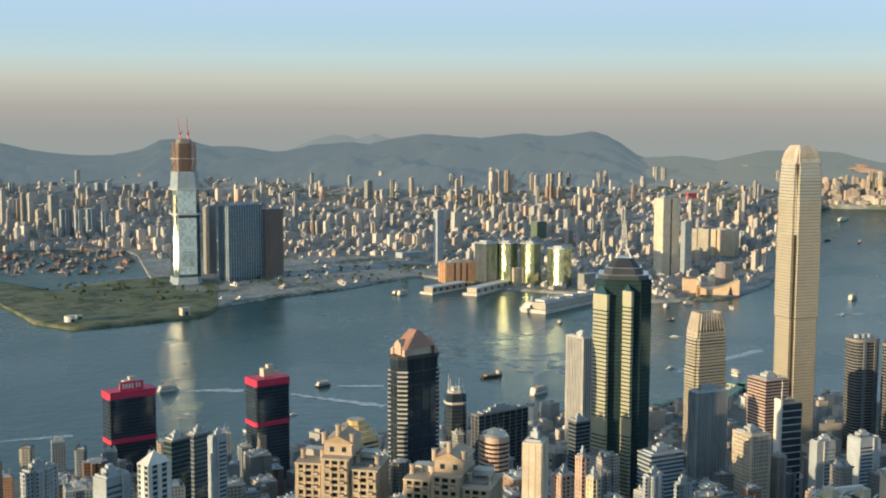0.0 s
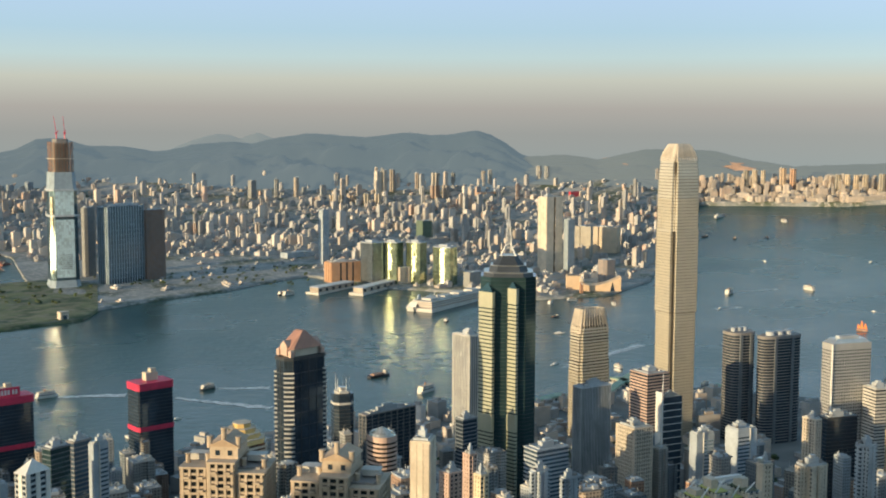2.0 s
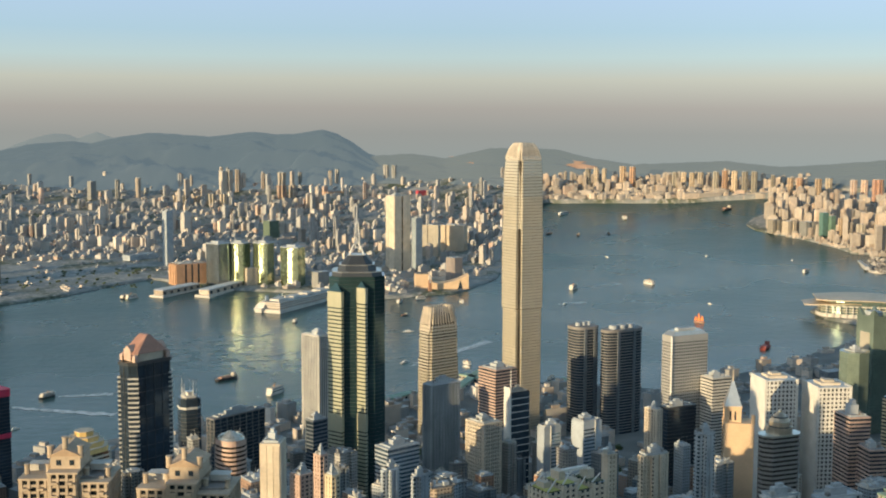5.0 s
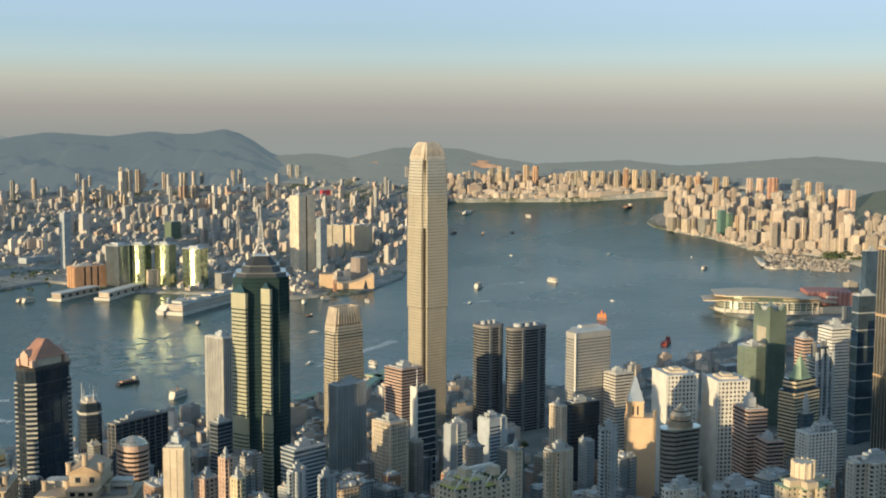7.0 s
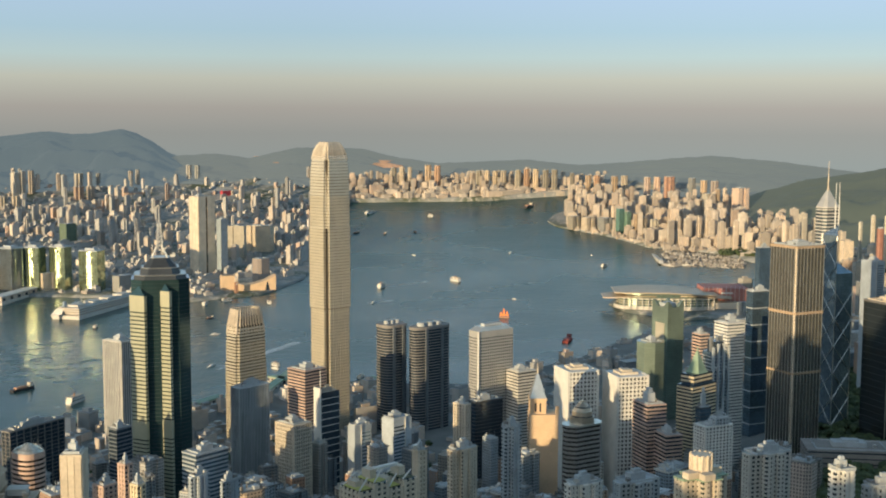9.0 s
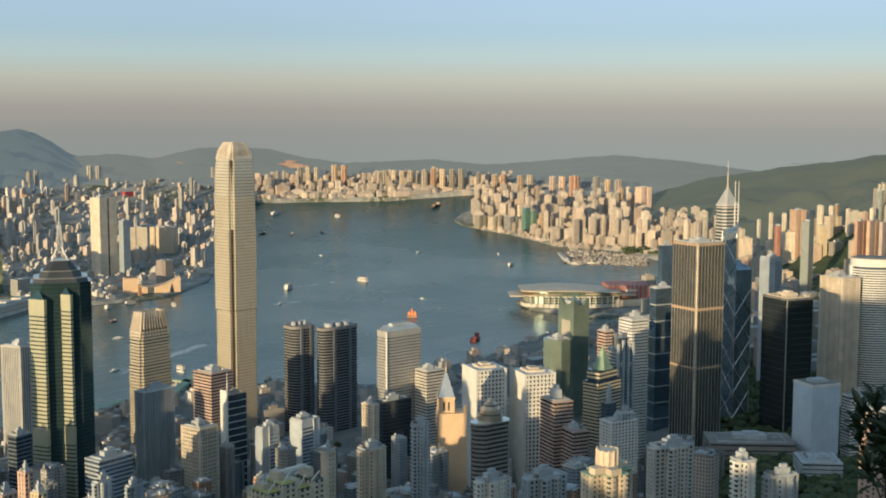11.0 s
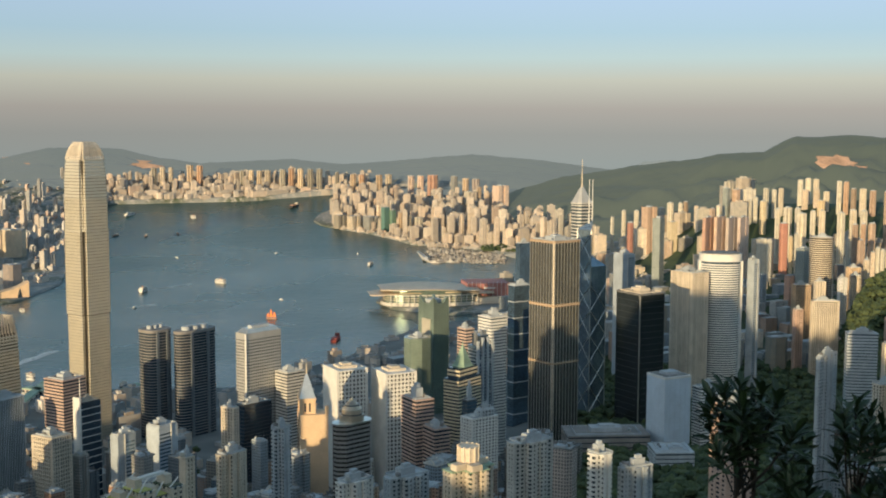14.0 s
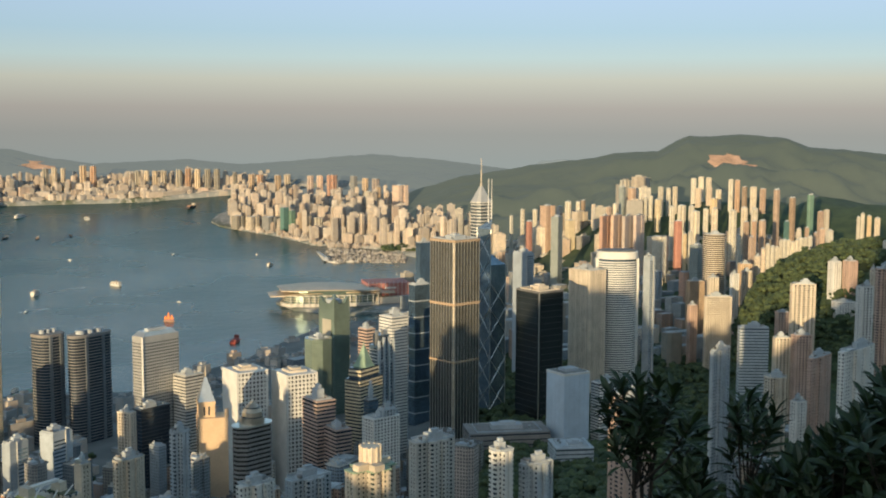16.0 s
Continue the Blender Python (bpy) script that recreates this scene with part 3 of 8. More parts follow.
def flats(name, az, d, w, dep, top, rot, wall, label, floor=3.1, pane=None, base=None, wings=True, bay=4.2, seed=0, share=0.5, group="", gear=5.0):
    """A block of flats: cruciform plan, a band and window piers on each storey, roof tanks."""
    return office(name, az, d, w, dep, top, rot, wall, pane or G_DARK, label, floor, share, bay, bay * 0.42, 0.55,
                  plan=cross_plan(w, dep) if wings else None, gear=gear, band_out=0.35, category="apartment block", base=base, seed=seed, group=group)


def cross_plan(w, d):
    a, b = w / 2, d / 2
    s, t = a * 0.42, b * 0.42
    m, n = a * 0.16, b * 0.2
    return [(-a, -t), (-s, -t), (-s, -b), (-m, -b), (-m, -b + n), (m, -b + n), (m, -b), (s, -b), (s, -t), (a, -t),
            (a, t), (s, t), (s, b), (-s, b), (-s, t), (-a, t)]

# ---- landmark towers: each has a function of its own; arguments: bearing, distance, width, depth, roof height, turn ----


def start(name, az, d, top, rot, label, category="office tower"):
    ob = thing(name, az, d, label, category, None, rot)
    return ob, top - base_height(az, d)


def harbour_twin(az, d, w, dep, top, rot, low, sign):
    ob, h = start("harbour_tower", az, d, top, rot, "dark bronze glass tower with red bands" + (" and a red roof sign" if sign else ""))
    poly = cut(w, dep, 1.6)
    bm = bmesh.new()
    prism(bm, poly, 0, h)
    part("glazed_core", bm, G_DARK, ob)
    bands(ob, poly, 4, h - 10, 4.0, 0.16, DARK, 0.25)
    for z, t in ((h - 7, 8.5), (low - (top - h) - 4, 5.5)):
        part("red_band", ring_mesh("red_band", poly, 0.8, t, RED), None, ob, "red enamelled band", (0, 0, z))
    bm = bmesh.new()
    prism(bm, poly, h, h + 1.2)
    part("roof_slab", bm, ROOF, ob)
    bm = bmesh.new()
    box(bm, -6, 9, -2, 8, h + 1.2, h + 11)
    box(bm, 1, 8, 0, 7, h + 11, h + 15)
    part("plant_room", bm, CREAM, ob)
    if sign:
        bm = bmesh.new()
        box(bm, -14, 14, -9.2, -8, h + 1.5, h + 12)
        board = part("sign_board", bm, RED, ob, "red roof sign")
        for i, (x, wide) in enumerate(((-11, 3), (-7.4, 3), (-3.8, 3), (-0.2, 3), (5.0, 3), (8.6, 3))):
            bm = bmesh.new()
            box(bm, x, x + wide * 0.75, -9.5, -9.25, h + 4.0, h + 9.5)
            part("sign_bar", bm, WHITE, board, "pale sign character")
        for x in (-12, 0, 12):
            bm = bmesh.new()
            box(bm, x - 0.4, x + 0.4, -7.9, -2, h + 1.2, h + 9)
            part("sign_strut", bm, STEEL, ob)


def core(ob, poly, h, mat, z0=0.0, top=None, name="glazed_core"):
    bm = bmesh.new()
    prism(bm, poly, z0, h, top)
    return part(name, bm, mat, ob)


def mast(ob, x, y, z0, z1, r, mat=None, name="mast"):
    bm = bmesh.new()
    m = z0 + (z1 - z0) * 0.55
    tube(bm, (x, y, z0), (x, y, m), r, 6)
    tube(bm, (x, y, m), (x, y, z1), r * 0.5, 6)
    return part(name, bm, mat or STEEL, ob)


def roof_pyramid(ob, poly, z0, z1, mat, top=0.02, name="pyramid_roof", label=""):
    bm = bmesh.new()
    prism(bm, poly, z0, z1, top)
    return part(name, bm, mat, ob, label)


def pyramid_tower(az, d, w, dep, top, rot, peak):
    ob, h = start("office_tower", az, d, top, rot, "grey tower with dark windows and a white pyramid roof")
    poly = rect(w, dep)
    core(ob, poly, h, G_DARK)
    bands(ob, poly, 4, h, 3.8, 0.4, GREY)
    piers(ob, poly, 0, h, 9, 3.5, WHITE)
    roof_pyramid(ob, grown(poly, 0.8), h, h + peak - top, WHITE)


def gabled_flats(az, d, w, dep, top, rot):
    ob, h = start("apartment_block", az, d, top, rot, "sand-coloured apartment block with gabled roof pavilions and balconies", "apartment block")
    step = w / 3
    dep = max(dep, 18)
    for i, (x, up) in enumerate(((-step, 0), (0, 3.2), (step, -2))):
        y = -dep / 2 - (2.0 if i == 1 else 0)
        poly = [(x - step * 0.445, y), (x + step * 0.445, y), (x + step * 0.445, dep / 2), (x - step * 0.445, dep / 2)]
        core(ob, poly, h + up, G_HOLE)
        bands(ob, poly, 3, h + up, 3.1, 0.34, SAND, 0.5)
        piers(ob, poly, 0, h + up, step * 0.3, 1.2, SAND, 0.8)
        bm = bmesh.new()
        prism(bm, grown(poly, 0.9), h + up, h + up + 0.9)
        part("cornice", bm, SAND, ob)
        for sx in (-1, 1):
            bm = bmesh.new()
            px = x + sx * step * 0.36
            prism(bm, [(px + p, -dep * 0.2 + q) for p, q in oval(2.4, 2.4, 8)], h + up + 0.9, h + up + 5)
            prism(bm, [(px + p, -dep * 0.2 + q) for p, q in oval(3.0, 3.0, 8)], h + up + 5, h + up + 5.5)
            part("roof_tank", bm, SAND, ob)
        # balconies on alternate storeys
        bm = bmesh.new()
        box(bm, -step * 0.11, step * 0.11, -1.5, 0, 0, 1.1)
        me = mesh_of("balcony", bm, SAND)
        for j in range(5):
            for sx in (-0.24, 0.24):
                part("balcony", me, None, ob, "", (x + sx * step, y - 0.4, h + up - 4.6 - 6.2 * j))
    # the gabled pavilion on the middle
    z = h + 4.1
    bm = bmesh.new()
    box(bm, -step * 0.5, step * 0.5, -dep * 0.35, dep * 0.4, z, z + 6)
    part("pavilion", bm, SAND, ob)
    bm = bmesh.new()
    a, y0, y1 = step * 0.56, -dep * 0.4, dep * 0.45
    v = [bm.verts.new(q) for q in ((-a, y0, z + 6), (a, y0, z + 6), (0, y0, z + 9.5), (-a, y1, z + 6), (a, y1, z + 6), (0, y1, z + 9.5))]
    for f in ((0, 1, 2), (3, 5, 4), (0, 2, 5, 3), (1, 4, 5, 2), (0, 3, 4, 1)):
        bm.faces.new([v[i] for i in f])
    part("gable_roof", bm, TAN, ob, "tan tiled gable roof")
    for x in (-a * 0.92, 0, a * 0.92):
        bm = bmesh.new()
        foot = z + 9 if x == 0 else z + 5
        prism(bm, [(x + p, y0 + 2.2 + q) for p, q in oval(2.6, 2.6, 10)], foot, foot + 5)
        prism(bm, [(x + p, y0 + 2.2 + q) for p, q in oval(3.2, 3.2, 10)], foot + 5, foot + 5.6)
        part("chimney", bm, SAND, ob)
    bm = bmesh.new()
    box(bm, -w * 0.42, w * 0.42, -dep * 0.3, dep * 0.42, 0, h)
    part("recess_wall", bm, TAUPE, ob)
    for x in (-step * 0.22, step * 0.22):
        bm = bmesh.new()
        box(bm, x - 1.1, x + 1.1, -dep * 0.35 - 0.12, -dep * 0.35 - 0.02, z + 1.5, z + 4)
        part("window", bm, G_DARK, ob)
    for x in (-step * 1.1, step * 1.0):
        bm = bmesh.new()
        box(bm, x - 4, x + 4, 0, 6, h + 0.9, h + 3.6)
        box(bm, x - 4.5, x + 4.5, -0.5, 6.5, h + 3.6, h + 4)
        part("roof_house", bm, CONCRETE, ob)


def millennium_tower(az, d, w, dep, top, rot, peak):
    ob, h = start("office_tower", az, d, top, rot, "tall dark glass tower with lit ledges and a copper pyramid roof")
    body = cut(w * 0.96, dep * 0.96, min(w, dep) * 0.22)
    core(ob, body, h, G_DARK)
    for i in (1, 3, 5, 7):
        a, b = Vector(body[i]), Vector(body[(i + 1) % 8])
        m = (a + b) / 2 * 0.97
        n = max(3, int(h / 4.4))
        turn = math.degrees(math.atan2(b.y - a.y, b.x - a.x))
        bm = bmesh.new()
        box(bm, -(b - a).length * 0.62, (b - a).length * 0.62, -2.6, 1.5, 0, 1.5)
        me = mesh_of("ledge", bm, CONCRETE)
        for j in range(n - 3):
            part("ledge", me, None, ob, "", (m.x, m.y, 8 + j * 4.4), turn)
        bm = bmesh.new()
        box(bm, -(b - a).length * 0.55, (b - a).length * 0.55, -2.2, 1.5, 0, h - 10)
        part("corner_bay", bm, G_DARK, ob, "", (m.x, m.y, 0), turn)
    piers(ob, body, 0, h, 9, 0.6, DARK, 0.4, sides=(0, 2, 4, 6))
    bands(ob, body, 10, h, 12, 0.06, DARK, 0.3)
    part("cornice", ring_mesh("cornice", body, 1.2, 3.0, DARK), None, ob, "", (0, 0, h))
    drum = cut(w * 0.72, dep * 0.72, 5)
    core(ob, drum, h + 10, CREAM, h + 3, None, "attic")
    for i in range(4):
        a = radians(45 + 90 * i)
        x, y = w * 0.36 * math.copysign(1, math.cos(a)), dep * 0.36 * math.copysign(1, math.sin(a))
        bm = bmesh.new()
        box(bm, x - 2, x + 2, y - 2, y + 2, h + 3, h + 8)
        prism(bm, [(x + p, y + q) for p, q in rect(5, 5)], h + 8, h + 10, [(x + p, y + q) for p, q in rect(1, 1)])
        part("turret", bm, PINK, ob)
    # hipped copper roof on a short ridge, a gabled dormer on each long side
    up = peak - top + 3
    bm = bmesh.new()
    prism(bm, cut(w * 0.80, dep * 0.86, 3), h + 10, h + up, [(x * 0.10, y * 0.52) for x, y in cut(w * 0.80, dep * 0.86, 3)])
    part("hip_roof", bm, COPPER, ob, "copper hip roof on a short ridge")
    for side in (-1, 1):
        bm = bmesh.new()
        x0, x1, g = side * w * 0.22, side * w * 0.40, h + 10
        box(bm, min(x0, x1), max(x0, x1), -5, 5, g - 6, g + 3)
        v = [bm.verts.new(q) for q in ((x1, -5.6, g + 3), (x1, 5.6, g + 3), (x1, 0, g + 8), (x0 * 0.3, -5.6, g + 3), (x0 * 0.3, 5.6, g + 3), (x0 * 0.3, 0, g + 8))]
        for f in ((0, 1, 2), (3, 5, 4), (0, 2, 5, 3), (1, 4, 5, 2), (0, 3, 4, 1)):
            bm.faces.new([v[k] for k in f])
        part("dormer", bm, PINK, ob, "pink gabled roof dormer")


def aerial_tower(az, d, w, dep, top, rot):
    ob, h = start("office_tower", az, d, top, rot, "dark glass tower with white roof aerials")
    poly = cut(w, dep, 5)
    core(ob, poly, h, G_DARK)
    bands(ob, poly, 5, h - 14, 4, 0.15, DARK)
    part("cornice", ring_mesh("cornice", poly, 0.6, 2.4, CONCRETE), None, ob, "", (0, 0, h - 12))
    core(ob, cut(w * 0.72, dep * 0.72, 3), h + 2, CONCRETE, h, None, "plant_room")
    core(ob, cut(w * 0.4, dep * 0.4, 2), h + 6, STEEL, h + 2, None, "tank")
    for i in range(5):
        mast(ob, w * 0.36 * math.cos(1.2566 * i), dep * 0.36 * math.sin(1.2566 * i), h - 2, h + 16 + 2 * (i % 3), 0.5, WHITE, "aerial")


def round_brown_tower(az, d, w, dep, top, rot):
    ob, h = start("office_tower", az, d, top, rot, "round-fronted brown banded tower with a domed glass roof")
    poly = oval(w, dep * 1.1, 20, 2.6)
    core(ob, poly, h, G_BRONZE)
    bands(ob, poly, 4, h - 5, 4.0, 0.5, PINK, 0.6)
    core(ob, grown(poly, 0.3), h, PINK, h - 5, None, "cornice")
    bm = bmesh.new()
    for i, (s0, s1) in enumerate(((0.96, 0.86), (0.86, 0.66), (0.66, 0.34), (0.34, 0.05))):
        prism(bm, [(x * s0, y * s0) for x, y in poly], h + 2.2 * i * 0.8, h + 2.2 * (i + 1) * 0.8, [(x * s1, y * s1) for x, y in poly])
    part("glass_dome", bm, G_SILVER, ob, "silvery glass dome")


def stepped_mast_tower(az, d, w, dep, top, rot):
    """The tall green tower on a star plan: two squares, one turned, with bright angled shafts."""
    ob, h = start("office_tower", az, d, top, 0, "tall dark green glass tower with pale shafts and a spire")
    s = w * 1.05
    a = s / 2
    core(ob, cut(s * 1.08, s, s * 0.2), h, G_GREEN)
    bands(ob, cut(s * 1.08, s, s * 0.2), 4, h, 4.0, 0.07, DARK, 0.2)
    for x, z in ((-a * 0.82, h - 15), (a * 0.1, h - 11)):
        wide, y = s * 0.17, -a * 1.0
        # the western facet of each shaft catches the sun
        poly = [(x - wide * 0.9, y + 5), (x + wide * 0.62, y - 7), (x + wide * 0.85, y - 4), (x + wide * 0.85, y + 9), (x - wide * 0.9, y + 9)]
        shaft = core(ob, poly, z, G_GREEN, 0, None, "shaft")
        n = int(z / 4.1)
        me = ring_mesh("shaft_band", poly, 0.35, 2.7, SUN_STRAW)
        for i in range(1, n):
            part("shaft_band", me, None, shaft, "", (0, 0, i * 4.1))
        part("shaft_belt", ring_mesh("shaft_belt", poly, 0.5, 16, SUN_STRAW), None, shaft, "", (0, 0, z * 0.42))
        part("shaft_head", ring_mesh("shaft_head", poly, 0.5, 15, SUN_STRAW), None, shaft, "", (0, 0, z - 15))
        cx, cy = sum(p[0] for p in poly) / 5, sum(p[1] for p in poly) / 5
        bm = bmesh.new()
        prism(bm, poly, z, z + 9, [(cx + (p[0] - cx) * 0.08, cy + (p[1] - cy) * 0.08) for p in poly])
        part("shaft_cap", bm, G_GREEN, shaft, "pale glass pyramid cap")
    z = h
    for s0, s1, t in ((0.98, 0.94, 4), (0.76, 0.68, 6), (0.62, 0.34, 9)):
        core(ob, cut(s * s0, s * s0, s * s0 * 0.2), z + t, DARK, z, s1 / s0, "roof_step")
        part("roof_edge", ring_mesh("roof_edge", cut(s * s1, s * s1, s * s1 * 0.2), 0.5, 0.7, STEEL), None, ob, "", (0, 0, z + t))
        z += t + 0.7
    for i in range(4):
        q = radians(45 + 90 * i)
        bm = bmesh.new()
        tube(bm, (11 * math.cos(q), 11 * math.sin(q), z - 1), (2.2 * math.cos(q), 2.2 * math.sin(q), z + 13), 0.9, 5)
        part("spire_leg", bm, WHITE, ob, "white steel leg")
    bm = bmesh.new()
    for r0, z0, r1, z1 in ((4.5, 5, 3.4, 22), (3.0, 22, 2.0, 34)):
        for i in range(4):
            q, q2 = radians(45 + 90 * i), radians(135 + 90 * i)
            lo, hi = Vector((r0 * math.cos(q), r0 * math.sin(q), z + z0)), Vector((r1 * math.cos(q), r1 * math.sin(q), z + z1))
            lo2 = Vector((r0 * math.cos(q2), r0 * math.sin(q2), z + z0))
            tube(bm, lo, hi, 0.6, 4)
            for k in range(4):
                tube(bm, lo.lerp(hi, k / 4), lo2.lerp(Vector((r1 * math.cos(q2), r1 * math.sin(q2), z + z1)), (k + 1) / 4), 0.4, 4)
    part("lattice_spire", bm, WHITE, ob, "white lattice spire")
    mast(ob, 0, 0, z + 10, z + 52, 0.9, WHITE, "spire_mast")


def crowned_tower(az, d, w, dep, top, rot, kind, peak):
    """A silver tower that steps in towards a crown of curved claws."""
    tall = kind == 2
    ob, _ = start("skyscraper", az, d, top, rot, "very tall silver-gold tower with a clawed crown" if tall else "silver-gold banded tower with a finned crown", "skyscraper")
    h = peak - base_height(az, d)
    if tall:
        prof = ((0, 0.94), (0.43, 0.94), (0.432, 1.0), (0.71, 0.995), (0.712, 0.97), (0.82, 0.965), (0.89, 0.945), (0.925, 0.895), (0.955, 0.81), (0.975, 0.71), (0.99, 0.58), (1.0, 0.44))
    else:
        prof = ((0, 1.0), (0.62, 1.0), (0.622, 0.97), (0.80, 0.95), (0.88, 0.88), (0.94, 0.80), (1.0, 0.72))
    c = min(w, dep) * 0.13
    a, b = w / 2, dep / 2
    # square plan with notched corners
    plan = [(-a + c, -b), (a - c, -b), (a - c, -b + c * 0.6), (a - c * 0.6, -b + c), (a, -b + c), (a, b - c), (a - c, b - c), (a - c, b), (-a + c, b), (-a + c, b - c), (-a, b - c), (-a, -b + c),
            (-a + c * 0.6, -b + c), (-a + c, -b + c * 0.6)]
    stop = 0.955 if tall else 0.88
    last = [q for q in prof if q[0] <= stop]
    for (f0, s0), (f1, s1) in zip(last, last[1:]):
        core(ob, [(x * s0, y * s0) for x, y in plan], h * f1, G_SILVER if tall else G_BRONZE, h * f0, s1 / s0)
    n = int(h * stop / 4.2)
    bm = bmesh.new()
    for i in range(1, n):
        s = curve((i * 4.2 + 0.8) / h, prof)
        prism(bm, grown([(x * s, y * s) for x, y in plan], 0.2), i * 4.2, i * 4.2 + (3.3 if tall else 2.5))
    part("cladding", bm, GOLD, ob)["kind"] = "stuff"
    # upright mullions on the flat faces, between the set-backs
    for f0, f1 in (((0, 0.43), (0.432, 0.71), (0.712, 0.82)) if tall else ((0, 0.55), (0.552, 0.76))):
        s = min(curve(f0 + 0.004, prof), curve(f1 - 0.004, prof))
        piers(ob, [(x * s, y * s) for x, y in plan], h * f0, h * f1 - 1, 3.1, 0.45, GOLD, 0.75, "mullion", (0, 4, 7, 10))
    if tall:
        bm = bmesh.new()
        for f0, f1 in ((0.05, 0.43), (0.432, 0.71), (0.712, 0.94)):
            s = min(curve(f0 + 0.004, prof), curve(f1 - 0.004, prof))
            box(bm, (-a + c * 0.5) * s - 0.7, (-a + c * 0.5) * s + 0.7, (-b + c * 0.5) * s - 0.9, (-b + c * 0.5) * s + 1.2, h * f0, h * f1)
        part("corner_groove", bm, G_BRONZE, ob, "dark glazed slot down the corner")
    # crown
    zc = [stop + (1 - stop) * i / 5 for i in range(6)]
    core(ob, [(x * curve(stop, prof) * 0.8, y * curve(stop, prof) * 0.8) for x, y in plan], h * (stop + (1 - stop) * 0.5), DARK, h * stop, 0.8, "crown_core")
    for k in range(4):
        half, reach = (a, b) if k % 2 == 0 else (b, a)
        for j in range(9):
            u = (j - 4) / 4 * 0.80
            bm = bmesh.new()
            rows = []
            for f in [stop - (0.012 if tall else 0.06) + 0.004 * i for i in range(3)] + zc:
                s = curve(f, prof) + 0.012
                rows.append((u * half * s, -reach * s, h * f))
            for (x0, y0, z0), (x1, y1, z1) in zip(rows, rows[1:]):
                t = 1.15 if tall else 0.7
                q = [bm.verts.new(v) for v in ((x0 - t, y0, z0), (x0 + t, y0, z0), (x0 + t, y0 + 2, z0), (x0 - t, y0 + 2, z0), (x1 - t, y1, z1), (x1 + t, y1, z1), (x1 + t, y1 + 2, z1), (x1 - t, y1 + 2, z1))]
                for fc in ((3, 2, 1, 0), (4, 5, 6, 7), (0, 1, 5, 4), (1, 2, 6, 5), (2, 3, 7, 6), (3, 0, 4, 7)):
                    bm.faces.new([q[i] for i in fc])
            part("crown_claw", bm, CREAM, ob, "curved pale metal claw", (0, 0, 0), 90 * k)


def spire_slab(az, d, w, dep, top, rot):
    ob, h = start("office_tower", az, d, top, rot, "dark glass slab with a white flank and a thin roof mast")
    poly = rect(w, dep)
    core(ob, poly, h, G_DARK)
    bands(ob, poly, 4, h, 7.6, 0.1, WHITE, 0.3)
    bm = bmesh.new()
    box(bm, -w / 2 - 2.5, -w / 2 - 0.5, -dep / 2 - 0.6, dep / 2, 0, h + 6)
    part("flank_wall", bm, WHITE, ob, "plain white flank wall")
    roof_gear(ob, w * 0.8, dep * 0.8, h, STEEL, 4, 5, 3)
    mast(ob, -w * 0.38, 0, h, h + 26, 0.7, WHITE)


def exchange_tower(az, d, w, dep, top, rot):
    ob, h = start("office_tower", az, d, top, rot, "pink granite and glass tower with rounded ends")
    poly = oval(w * 1.04, dep * 1.04, 24, 3.4)
    core(ob, poly, h, G_DARK)
    bands(ob, poly, 4, h - 3, 3.9, 0.30, TAUPE, 0.3)
    for x in (-w * 0.22, w * 0.22):
        bm = bmesh.new()
        box(bm, x - 2.2, x + 2.2, -dep / 2 - 1.8, -dep / 2 + 3, 0, h - 2)
        part("rib", bm, GREYSTONE, ob)
    core(ob, grown(poly, 0.7), h + 1, TAUPE, h - 3, None, "cornice")
    for i in range(3):
        bm = bmesh.new()
        x = (i - 1) * w * 0.24
        prism(bm, [(x + p, q) for p, q in oval(w * 0.2, w * 0.2, 12)], h + 1, h + 6)
        part("cooling_tower", bm, GREY, ob)


def porthole_tower(az, d, w, dep, top, rot):
    """A pale tower whose windows are rows of round holes."""
    ob, h = start("office_tower", az, d, top, rot, "pale aluminium tower with rows of round windows")
    poly = rect(w, dep)
    core(ob, poly, h, STEEL_WALL, name="wall")
    bm = bmesh.new()
    nx, ny, nz = int(w / 3.3), int(dep / 3.3), int((h - 12) / 3.9)
    ring = oval(2.3, 2.3, 8)
    for j in range(nz):
        z = 8 + j * 3.9
        for i in range(nx):
            x = -w / 2 + (i + 0.5) * w / nx
            bm.faces.new([bm.verts.new((x + p, -dep / 2 - 0.05, z + q)) for p, q in ring])
        for i in range(ny):
            y = -dep / 2 + (i + 0.5) * dep / ny
            bm.faces.new([bm.verts.new((-w / 2 - 0.05, y + p, z + q)) for p, q in ring])
    part("porthole_glazing", bm, G_DARK, ob)["kind"] = "stuff"
    # white bar added for the strip of sun on the corner chamfer
    bm = bmesh.new()
    tube(bm, (-w / 2, -dep / 2, 0), (-w / 2, -dep / 2, h), 1.3, 8)
    part("corner_trim", bm, WHITE, ob)
    core(ob, rect(w * 0.94, dep * 0.94), h + 5, STEEL, h, 0.8, "roof_cap")
    core(ob, rect(w * 0.5, dep * 0.4), h + 8, GREY, h + 5, None, "plant_room")


